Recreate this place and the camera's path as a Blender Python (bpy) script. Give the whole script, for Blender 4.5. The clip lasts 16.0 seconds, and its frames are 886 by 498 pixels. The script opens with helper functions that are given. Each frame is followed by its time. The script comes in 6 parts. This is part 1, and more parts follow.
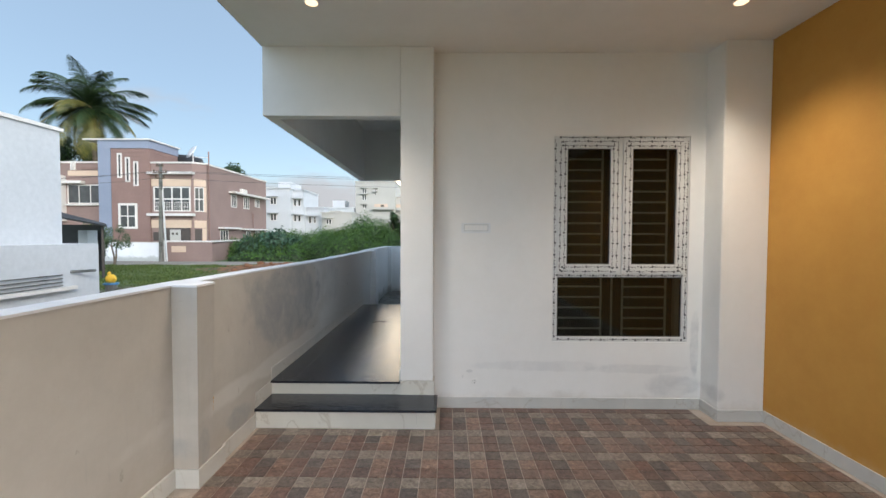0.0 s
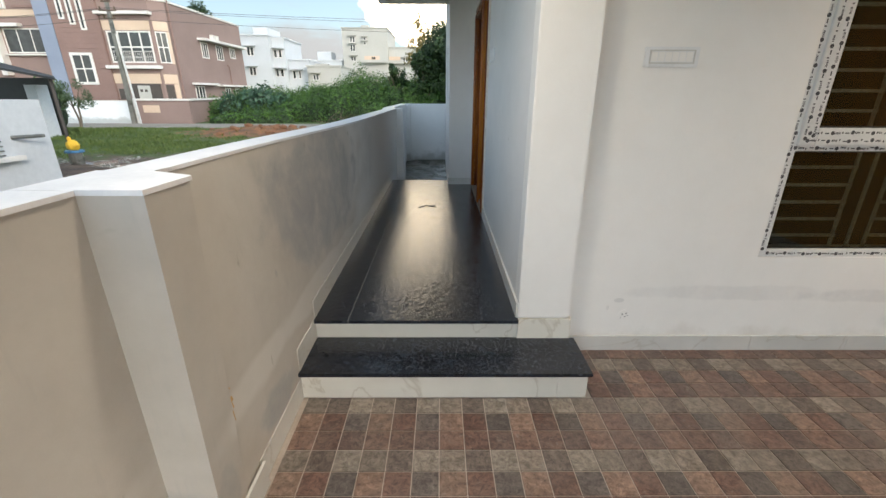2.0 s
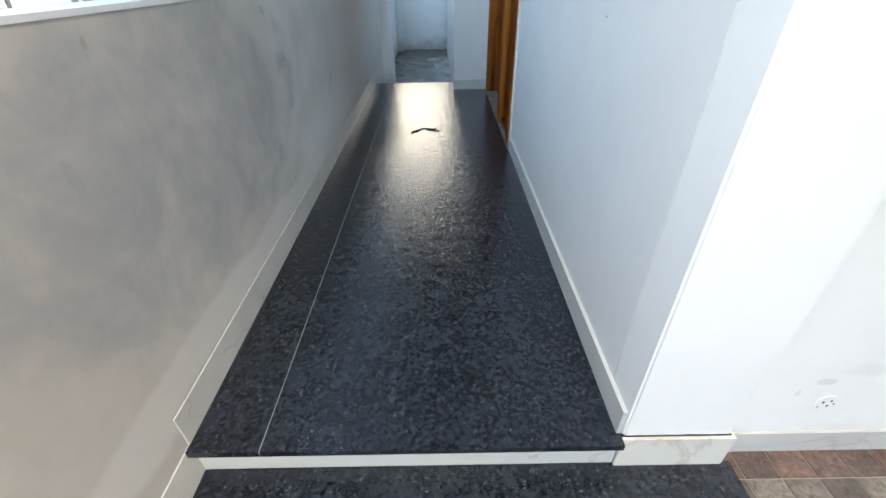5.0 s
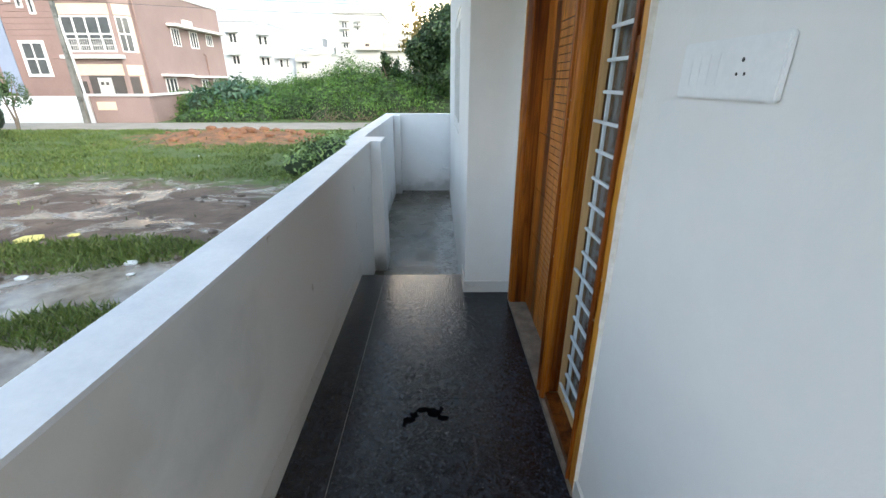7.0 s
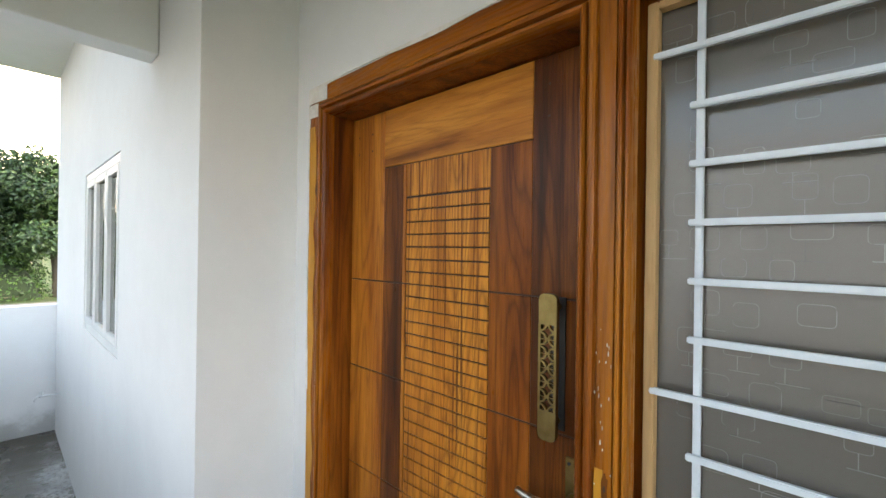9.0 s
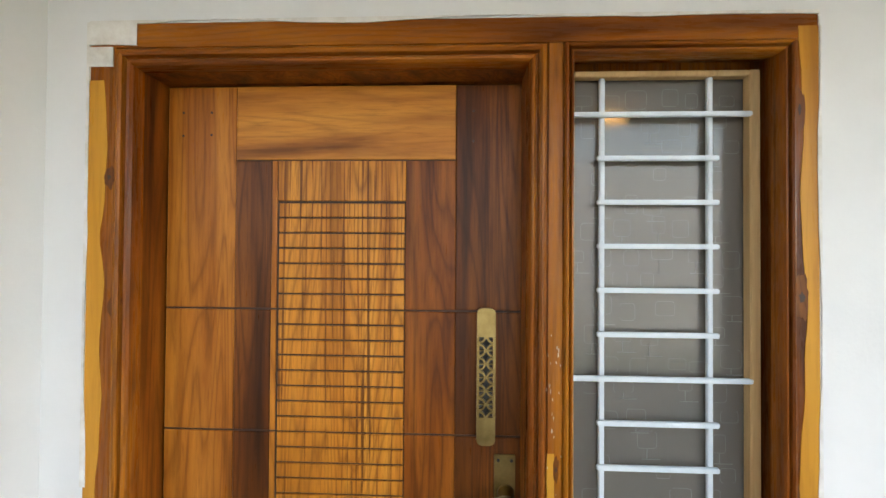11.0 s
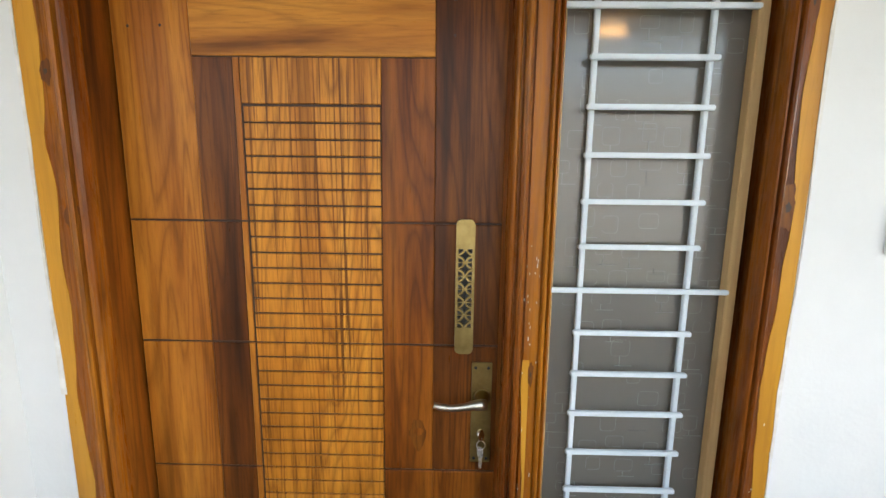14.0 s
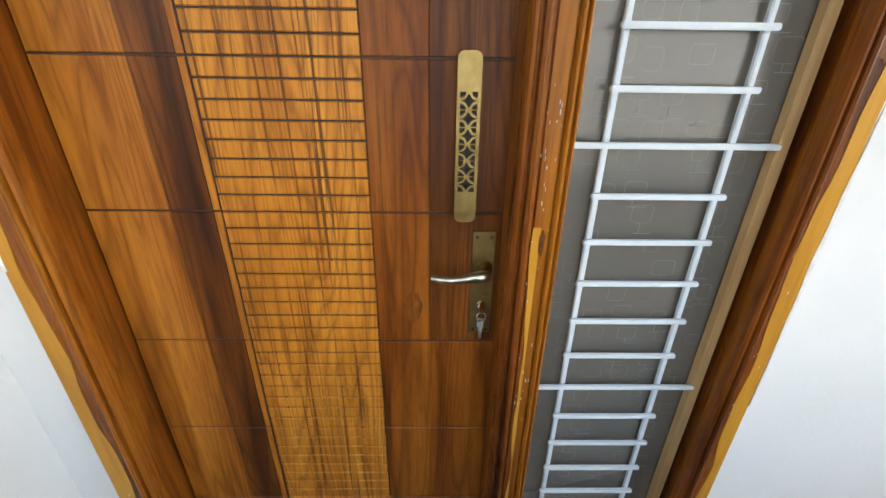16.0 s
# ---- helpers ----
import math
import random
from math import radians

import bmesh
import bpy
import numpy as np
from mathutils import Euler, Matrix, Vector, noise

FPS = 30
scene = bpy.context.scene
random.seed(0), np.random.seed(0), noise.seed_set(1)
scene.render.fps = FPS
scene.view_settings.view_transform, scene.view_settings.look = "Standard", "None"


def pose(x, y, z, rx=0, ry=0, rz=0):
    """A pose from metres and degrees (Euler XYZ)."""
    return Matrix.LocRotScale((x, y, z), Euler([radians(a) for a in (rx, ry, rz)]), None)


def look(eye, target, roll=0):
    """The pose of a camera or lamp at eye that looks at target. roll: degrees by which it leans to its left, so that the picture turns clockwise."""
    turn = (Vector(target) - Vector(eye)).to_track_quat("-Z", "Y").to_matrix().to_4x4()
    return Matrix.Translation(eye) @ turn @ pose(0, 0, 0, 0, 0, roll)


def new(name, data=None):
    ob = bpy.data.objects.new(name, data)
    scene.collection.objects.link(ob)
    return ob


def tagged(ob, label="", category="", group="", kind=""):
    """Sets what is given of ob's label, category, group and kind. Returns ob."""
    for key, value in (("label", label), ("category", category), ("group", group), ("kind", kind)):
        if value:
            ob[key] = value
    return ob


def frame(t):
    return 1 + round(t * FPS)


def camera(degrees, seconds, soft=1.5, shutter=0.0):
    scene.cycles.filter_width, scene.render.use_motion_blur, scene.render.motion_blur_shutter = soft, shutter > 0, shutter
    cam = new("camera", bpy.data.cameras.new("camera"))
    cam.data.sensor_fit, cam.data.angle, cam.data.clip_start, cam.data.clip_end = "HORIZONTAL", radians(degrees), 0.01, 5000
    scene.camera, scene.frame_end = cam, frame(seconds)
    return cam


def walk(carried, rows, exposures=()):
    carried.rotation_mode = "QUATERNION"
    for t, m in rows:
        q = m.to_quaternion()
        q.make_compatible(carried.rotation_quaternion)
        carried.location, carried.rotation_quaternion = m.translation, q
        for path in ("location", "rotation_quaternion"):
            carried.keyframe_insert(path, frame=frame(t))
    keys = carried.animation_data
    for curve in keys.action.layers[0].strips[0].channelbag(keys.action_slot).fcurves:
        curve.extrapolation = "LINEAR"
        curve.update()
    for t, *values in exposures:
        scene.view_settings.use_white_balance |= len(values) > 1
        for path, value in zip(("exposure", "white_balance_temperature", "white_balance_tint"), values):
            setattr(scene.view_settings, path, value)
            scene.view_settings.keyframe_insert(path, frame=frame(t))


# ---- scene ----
cam = camera(93.6, 16.0)
PATH = [
    (0, (0.091, -3.358, 1.59), (0.072, -1.359, 1.524), 0.2),
    (0.5, (-0.189, -2.999, 1.546), (-0.233, -1.006, 1.382), 0.1),
    (1, (-0.442, -2.601, 1.511), (-0.462, -0.629, 1.177), 0.1),
    (1.5, (-0.608, -2.155, 1.494), (-0.611, -0.224, 0.972), 0.1),
    (2, (-0.761, -1.768, 1.487), (-0.749, 0.106, 0.789), 0.2),
    (2.5, (-0.757, -1.41, 1.457), (-0.731, 0.407, 0.62), 0.2),
    (3, (-0.733, -1.209, 1.44), (-0.701, 0.557, 0.501), 0.1),
    (5.3, (-0.815, -0.02, 1.335), (-0.82, 1.62, 0.205), -1.2),
    (5.5, (-0.833, 0.205, 1.383), (-0.839, 1.851, 0.248), -1.5),
    (6, (-0.85, 0.645, 1.543), (-0.875, 2.31, 0.435), -1.7),
    (6.5, (-0.844, 0.939, 1.694), (-0.842, 2.668, 0.689), -0.4),
    (7, (-0.841, 1.281, 1.773), (-0.82, 3.136, 1.024), 0.0),
    (7.5, (-0.883, 1.603, 1.851), (-0.788, 3.555, 1.426), 0.6),
    (8, (-0.918, 2.003, 1.856), (-0.509, 3.953, 1.688), 0.7),
    (8.5, (-1.034, 2.341, 1.86), (-0.103, 4.111, 1.826), 1.1),
    (9, (-1.073, 2.653, 1.887), (0.392, 4.015, 1.89), 0.8),
    (9.5, (-1.065, 2.936, 1.907), (0.753, 3.768, 1.965), 0.9),
    (10, (-1.144, 3.129, 1.918), (0.814, 3.524, 2.018), 0.9),
    (12.3, (-1.244, 3.149, 1.917), (0.756, 3.16, 1.925), 0.4),
    (12.5, (-1.24, 3.14, 1.91), (0.759, 3.167, 1.898), 0.5),
    (13, (-1.228, 3.128, 1.901), (0.769, 3.167, 1.809), 0.5),
    (13.5, (-1.21, 3.126, 1.886), (0.781, 3.163, 1.698), 0.6),
    (14, (-1.189, 3.121, 1.872), (0.787, 3.151, 1.566), 0.7),
    (14.5, (-1.161, 3.138, 1.854), (0.791, 3.139, 1.418), 0.7),
    (15, (-1.123, 3.138, 1.844), (0.784, 3.127, 1.24), 0.5),
    (15.5, (-1.083, 3.146, 1.815), (0.774, 3.11, 1.073), 0.9),
    (16, (-1.05, 3.14, 1.799), (0.752, 3.109, 0.93), 0.8),
]
EXPOSURES = [(0, 1.2, 6250, 9), (1.5, 1.27, 6750, 8), (3, 1.43, 6100, 6), (4.4, 1.6, 6100, 6), (5.3, 2.35, 5800, 5), (6.5, 2.35, 6350, 8), (7.5, 1.92, 6700, 9), (8.5, 2.45, 6900, 11), (9.5, 2.85, 7450, 14), (12.3, 3.02, 7450, 13), (16, 3.1, 7450, 13)]
walk(cam, [(t, look(eye, target, roll)) for t, eye, target, roll in PATH], EXPOSURES)
# world: clear evening sky with bright cloud banks low over the horizon
world = bpy.data.worlds.new("sky")
scene.world = world
world.use_nodes = True


def link(tree, a, b):
    tree.links.new(a, b)


def build_sky(strength, elevation, rotation, cloud_gain):
    t = world.node_tree
    t.nodes.clear()
    out = t.nodes.new("ShaderNodeOutputWorld")
    bg = t.nodes.new("ShaderNodeBackground")
    bg.inputs["Strength"].default_value = strength
    sky = t.nodes.new("ShaderNodeTexSky")
    sky.sky_type = "NISHITA"
    sky.sun_disc = False
    sky.sun_elevation = elevation
    sky.sun_rotation = rotation
    sky.air_density = 1.0
    sky.dust_density = 1.2
    tc = t.nodes.new("ShaderNodeTexCoord")
    sep = t.nodes.new("ShaderNodeSeparateXYZ")
    link(t, tc.outputs["Generated"], sep.inputs[0])
    mp = t.nodes.new("ShaderNodeMapping")
    mp.inputs["Scale"].default_value = (1.0, 1.0, 3.2)
    link(t, tc.outputs["Generated"], mp.inputs[0])
    nz = t.nodes.new("ShaderNodeTexNoise")
    nz.inputs["Scale"].default_value = 2.6
    nz.inputs["Detail"].default_value = 8
    nz.inputs["Roughness"].default_value = 0.55
    link(t, mp.outputs[0], nz.inputs["Vector"])
    low = t.nodes.new("ShaderNodeMapRange")
    low.inputs["From Min"].default_value = 0.0
    low.inputs["From Max"].default_value = 0.34
    low.inputs["To Min"].default_value = 0.19
    low.inputs["To Max"].default_value = -0.20
    link(t, sep.outputs["Z"], low.inputs["Value"])
    add = t.nodes.new("ShaderNodeMath")
    link(t, nz.outputs["Fac"], add.inputs[0])
    link(t, low.outputs[0], add.inputs[1])
    mask = t.nodes.new("ShaderNodeMapRange")
    mask.interpolation_type = "SMOOTHSTEP"
    mask.inputs["From Min"].default_value = 0.50
    mask.inputs["From Max"].default_value = 0.68
    link(t, add.outputs[0], mask.inputs["Value"])
    mix = t.nodes.new("ShaderNodeMix")
    mix.data_type = "RGBA"
    link(t, mask.outputs[0], mix.inputs["Factor"])
    haze = t.nodes.new("ShaderNodeMix")
    haze.data_type = "RGBA"
    haze.inputs["Factor"].default_value = 0.45
    link(t, sky.outputs[0], haze.inputs[6])
    haze.inputs[7].default_value = (3.0, 3.7, 4.15, 1)
    link(t, haze.outputs[2], mix.inputs[6])
    glow = t.nodes.new("ShaderNodeMix")
    glow.data_type, glow.blend_type = "RGBA", "ADD"
    glow.inputs["Factor"].default_value = 0.0
    glow.inputs[6].default_value = (cloud_gain, cloud_gain * 1.0, cloud_gain * 1.02, 1)
    link(t, sky.outputs[0], glow.inputs[7])
    link(t, glow.outputs[2], mix.inputs[7])
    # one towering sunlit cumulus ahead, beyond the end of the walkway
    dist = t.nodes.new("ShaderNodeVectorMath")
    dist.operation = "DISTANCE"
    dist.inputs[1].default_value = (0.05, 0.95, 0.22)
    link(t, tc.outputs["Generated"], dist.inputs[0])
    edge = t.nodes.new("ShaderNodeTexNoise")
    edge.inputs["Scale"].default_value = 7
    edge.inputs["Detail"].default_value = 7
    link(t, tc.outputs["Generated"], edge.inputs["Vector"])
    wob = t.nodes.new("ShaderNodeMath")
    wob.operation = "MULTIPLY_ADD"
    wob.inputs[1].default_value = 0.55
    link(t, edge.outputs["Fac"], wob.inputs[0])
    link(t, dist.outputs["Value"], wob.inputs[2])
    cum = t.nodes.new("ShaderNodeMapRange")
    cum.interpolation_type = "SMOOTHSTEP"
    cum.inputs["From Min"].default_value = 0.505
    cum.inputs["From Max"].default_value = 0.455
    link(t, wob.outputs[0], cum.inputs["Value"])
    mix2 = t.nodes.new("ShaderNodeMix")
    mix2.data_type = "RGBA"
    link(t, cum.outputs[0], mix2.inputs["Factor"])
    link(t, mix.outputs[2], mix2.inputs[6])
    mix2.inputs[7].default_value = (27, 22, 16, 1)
    # the whole sky is brighter on the sun's side
    dot = t.nodes.new("ShaderNodeVectorMath")
    dot.operation = "DOT_PRODUCT"
    dot.inputs[1].default_value = (math.sin(rotation), math.cos(rotation), 0)
    link(t, tc.outputs["Generated"], dot.inputs[0])
    k = t.nodes.new("ShaderNodeMath")
    k.operation = "MULTIPLY_ADD"
    k.inputs[1].default_value = 0.74
    k.inputs[2].default_value = 1.34
    link(t, dot.outputs["Value"], k.inputs[0])
    bright = t.nodes.new("ShaderNodeVectorMath")
    bright.operation = "SCALE"
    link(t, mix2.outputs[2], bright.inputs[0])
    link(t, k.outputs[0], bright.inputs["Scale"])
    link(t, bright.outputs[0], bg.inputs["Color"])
    link(t, bg.outputs[0], out.inputs["Surface"])


SUN_AZ, SUN_EL = radians(142), radians(27)   # azimuth from +y towards +x; behind the house and the street
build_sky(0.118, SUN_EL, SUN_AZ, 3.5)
sun = new("sun", bpy.data.lights.new("sun", "SUN"))
sun.data.energy, sun.data.angle, sun.data.color = 0.5, radians(14), (1.0, 0.92, 0.82)
sun_dir = Vector((math.sin(SUN_AZ) * math.cos(SUN_EL), math.cos(SUN_AZ) * math.cos(SUN_EL), math.sin(SUN_EL)))
sun.matrix_world = look(sun_dir * 30, (0, 0, 0))

XR, XW, ZC, ZP = -0.32, -1.478, 3.23, 0.29      # house wall, boundary wall, porch ceiling, walkway floor

# ---- materials ----


def tree_of(name):
    m = bpy.data.materials.new(name)
    m.use_nodes = True
    t = m.node_tree
    return m, t, t.nodes["Principled BSDF"]


def coords(t, scale=(1, 1, 1), kind="Object"):
    tc = t.nodes.new("ShaderNodeTexCoord")
    mp = t.nodes.new("ShaderNodeMapping")
    mp.inputs["Scale"].default_value = scale
    link(t, tc.outputs[kind], mp.inputs[0])
    return mp.outputs[0]


def noise_of(t, vec, scale, detail=5, rough=0.55, distort=0.0):
    n = t.nodes.new("ShaderNodeTexNoise")
    n.inputs["Scale"].default_value = scale
    n.inputs["Detail"].default_value = detail
    n.inputs["Roughness"].default_value = rough
    n.inputs["Distortion"].default_value = distort
    link(t, vec, n.inputs["Vector"])
    return n.outputs["Fac"]


def ramp(t, fac, stops):
    r = t.nodes.new("ShaderNodeValToRGB")
    e = r.color_ramp.elements
    while len(e) < len(stops):
        e.new(0.5)
    for el, (p, c) in zip(e, stops):
        el.position = p
        el.color = (*c, 1) if len(c) == 3 else c
    link(t, fac, r.inputs[0])
    return r.outputs[0]


def grey(v):
    return (v, v, v)


def mixc(t, fac, a, b, blend="MIX"):
    m = t.nodes.new("ShaderNodeMix")
    m.data_type, m.blend_type = "RGBA", blend
    if isinstance(fac, (int, float)):
        m.inputs["Factor"].default_value = fac
    else:
        link(t, fac, m.inputs["Factor"])
    for s, i in ((a, 6), (b, 7)):
        if isinstance(s, tuple):
            m.inputs[i].default_value = (*s[:3], 1)
        else:
            link(t, s, m.inputs[i])
    return m.outputs[2]


def math_of(t, op, a, b=0.0):
    m = t.nodes.new("ShaderNodeMath")
    m.operation = op
    for s, i in ((a, 0), (b, 1)):
        if isinstance(s, (int, float)):
            m.inputs[i].default_value = s
        else:
            link(t, s, m.inputs[i])
    return m.outputs[0]


def bump(t, bsdf, height, strength, dist=0.01):
    b = t.nodes.new("ShaderNodeBump")
    b.inputs["Strength"].default_value = strength
    b.inputs["Distance"].default_value = dist
    link(t, height, b.inputs["Height"])
    link(t, b.outputs[0], bsdf.inputs["Normal"])


def surface(name, a, b, scale=3.0, rough=0.7, bump_s=0.2, fine=60, stretch=(1, 1, 1), metal=0.0, coat=0.0, rough_var=0.1):
    """A surface whose colour drifts between a and b at a coarse scale, with fine grain and relief."""
    m, t, p = tree_of(name)
    v = coords(t, stretch)
    big = noise_of(t, v, scale, 6, 0.6)
    small = noise_of(t, v, fine, 4, 0.6)
    c = ramp(t, big, [(0.3, a), (0.7, b)])
    c = mixc(t, 0.12, c, ramp(t, small, [(0.3, grey(0.0)), (0.7, grey(1.0))]), "SOFT_LIGHT")
    link(t, c, p.inputs["Base Color"])
    r = t.nodes.new("ShaderNodeMapRange")
    r.inputs["To Min"].default_value = max(0.02, rough - rough_var)
    r.inputs["To Max"].default_value = min(1, rough + rough_var)
    link(t, big, r.inputs["Value"])
    link(t, r.outputs[0], p.inputs["Roughness"])
    p.inputs["Metallic"].default_value = metal
    p.inputs["Coat Weight"].default_value = coat
    if bump_s:
        bump(t, p, small, bump_s, 0.004)
    return m


def spot(t, axis_a, axis_b, ca, cb, ra, rb, warp=0.40):
    """A mask of one stain with a ragged edge, on the plane of the two named axes."""
    tc = t.nodes.new("ShaderNodeTexCoord")
    nz = t.nodes.new("ShaderNodeTexNoise")
    nz.inputs["Scale"].default_value = 3.5
    nz.inputs["Detail"].default_value = 6
    link(t, tc.outputs["Object"], nz.inputs["Vector"])
    sep = t.nodes.new("ShaderNodeSeparateXYZ")
    link(t, tc.outputs["Object"], sep.inputs[0])
    da = math_of(t, "DIVIDE", math_of(t, "SUBTRACT", sep.outputs[axis_a], ca), ra)
    db = math_of(t, "DIVIDE", math_of(t, "SUBTRACT", sep.outputs[axis_b], cb), rb)
    d = math_of(t, "SQRT", math_of(t, "ADD", math_of(t, "MULTIPLY", da, da), math_of(t, "MULTIPLY", db, db)))
    d = math_of(t, "ADD", d, math_of(t, "MULTIPLY", math_of(t, "SUBTRACT", nz.outputs["Fac"], 0.5), warp * 4))
    r = t.nodes.new("ShaderNodeMapRange")
    r.interpolation_type = "SMOOTHSTEP"
    r.inputs["From Min"].default_value = 1.12
    r.inputs["From Max"].default_value = 0.74
    link(t, d, r.inputs["Value"])
    return r.outputs[0]


def damp_band(t, z0, z1, scale=4.0):
    """A mask that is 1 below z0 and fades, raggedly, to 0 at z1."""
    tc = t.nodes.new("ShaderNodeTexCoord")
    sep = t.nodes.new("ShaderNodeSeparateXYZ")
    link(t, tc.outputs["Object"], sep.inputs[0])
    nz = noise_of(t, tc.outputs["Object"], scale, 8, 0.65)
    h = math_of(t, "ADD", sep.outputs["Z"], math_of(t, "MULTIPLY", math_of(t, "SUBTRACT", nz, 0.5), (z1 - z0) * 2.6))
    r = t.nodes.new("ShaderNodeMapRange")
    r.interpolation_type = "SMOOTHSTEP"
    r.inputs["From Min"].default_value = z1
    r.inputs["From Max"].default_value = z0
    link(t, h, r.inputs["Value"])
    return r.outputs[0]


def wall_material(name, a, b, stains=(), damp=None, damp_colour=(0.42, 0.38, 0.33), stain_colour=(0.30, 0.31, 0.325), streak=0.0, rough=0.75, salt_pale_end=False):
    m, t, p = tree_of(name)
    v = coords(t)
    big = noise_of(t, v, 1.1, 6, 0.6)
    fine = noise_of(t, v, 90, 4, 0.6)
    c = ramp(t, big, [(0.3, a), (0.7, b)])
    mid = noise_of(t, v, 7, 7, 0.7)
    c = mixc(t, 0.10, c, ramp(t, mid, [(0.35, grey(0.2)), (0.65, grey(0.8))]), "SOFT_LIGHT")
    if streak:
        sv = coords(t, (6, 6, 0.5))
        s = ramp(t, noise_of(t, sv, 3.0, 5, 0.6), [(0.60, grey(0)), (0.76, grey(streak))])
        c = mixc(t, s, c, stain_colour)
    if damp:
        c = mixc(t, math_of(t, "MULTIPLY", damp_band(t, *damp), 0.6), c, damp_colour)
    if salt_pale_end:
        # the colour turns paler between about y 1 and y 2, towards the far end
        c = mixc(t, spot(t, "Y", "Z", 4.6, 0.8, 3.3, 3.0, 0.12), c, (0.70, 0.70, 0.69))
    for axis_a, axis_b, ca, cb, ra, rb, k in stains:
        cloudy = ramp(t, noise_of(t, v, 5.5, 6, 0.65, 0.4), [(0.34, grey(0.25)), (0.62, grey(1.0))])
        c = mixc(t, math_of(t, "MULTIPLY", math_of(t, "MULTIPLY", spot(t, axis_a, axis_b, ca, cb, ra, rb), cloudy), k), c, stain_colour)
    if salt_pale_end:
        # pale salts crusted above the skirting, and small mossy specks
        band = spot(t, "Y", "Z", 1.4, 0.43, 2.4, 0.085, 0.30)
        c = mixc(t, math_of(t, "MULTIPLY", band, 0.5), c, (0.64, 0.63, 0.61))
        moss = noise_of(t, coords(t, (1, 5.5, 3.2)), 1.25, 4, 0.6)
        c = mixc(t, ramp(t, moss, [(0.685, grey(0)), (0.74, grey(0.6))]), c, (0.20, 0.19, 0.14))
    link(t, c, p.inputs["Base Color"])
    p.inputs["Roughness"].default_value = rough
    h = math_of(t, "ADD", fine, math_of(t, "MULTIPLY", mid, 2.0))
    bump(t, p, h, 0.18, 0.003)
    return m


M_WHITE = wall_material("white wall paint", (0.70, 0.69, 0.675), (0.75, 0.74, 0.725))
M_PORCH = wall_material("porch wall paint", (0.79, 0.775, 0.75), (0.84, 0.825, 0.80), damp=(0.04, 0.17), damp_colour=(0.60, 0.57, 0.52),
                        stains=[("X", "Z", 1.0, 0.39, 0.6, 0.045, 0.15), ("X", "Z", 1.85, 0.37, 0.45, 0.045, 0.18), ("X", "Z", 0.30, 0.34, 0.03, 0.014, 0.35), ("X", "Z", 0.24, 0.29, 0.012, 0.02, 0.4), ("X", "Z", 2.36, 0.55, 0.04, 0.28, 0.35), ("X", "Z", 2.2, 0.22, 0.3, 0.10, 0.3)])
M_CEIL = wall_material("ceiling paint", (0.77, 0.76, 0.74), (0.82, 0.81, 0.79))
M_BOUND = wall_material("weathered boundary wall paint", (0.42, 0.40, 0.37), (0.51, 0.49, 0.46),
                        stains=[("Y", "Z", 0.85, 0.90, 0.85, 0.38, 0.75), ("Y", "Z", 0.45, 0.98, 0.42, 0.22, 0.45), ("Y", "Z", 2.1, 0.95, 0.5, 0.30, 0.22), ("Y", "Z", 0.55, 0.72, 0.35, 0.20, 0.35), ("Y", "Z", -0.75, 0.24, 0.07, 0.12, 0.6), ("Y", "Z", -0.25, 0.20, 0.22, 0.10, 0.75), ("Y", "Z", 0.466, 0.996, 0.02, 0.05, 0.8), ("Y", "Z", 0.0, 0.707, 0.018, 0.03, 0.8), ("Y", "Z", -0.52, 1.167, 0.012, 0.028, 0.9)],
                        damp=(0.10, 0.35), streak=0.25, salt_pale_end=True)
M_CAP = surface("cap paint", (0.66, 0.68, 0.72), (0.80, 0.81, 0.84), 5, 0.6, 0.3)
M_YELLOW = wall_material("ochre yellow wall paint", (0.50, 0.25, 0.046), (0.56, 0.285, 0.055), damp=(0.05, 0.16), damp_colour=(0.55, 0.38, 0.2))


def marble_material(name, a, b, vein):
    m, t, p = tree_of(name)
    v = coords(t)
    c = ramp(t, noise_of(t, v, 3, 6, 0.6), [(0.3, a), (0.7, b)])
    n = noise_of(t, v, 1.7, 5, 0.5, 1.0)
    d = math_of(t, "ABSOLUTE", math_of(t, "SUBTRACT", n, 0.5))
    c = mixc(t, ramp(t, d, [(0.0, grey(0.5)), (0.009, grey(0))]), c, vein)
    link(t, c, p.inputs["Base Color"])
    p.inputs["Roughness"].default_value = 0.28
    return m


M_MARBLE = marble_material("cream marble tile", (0.66, 0.63, 0.56), (0.74, 0.71, 0.64), (0.42, 0.36, 0.28))
M_SKIRT = marble_material("grey marble skirting", (0.52, 0.52, 0.50), (0.62, 0.61, 0.58), (0.40, 0.36, 0.31))


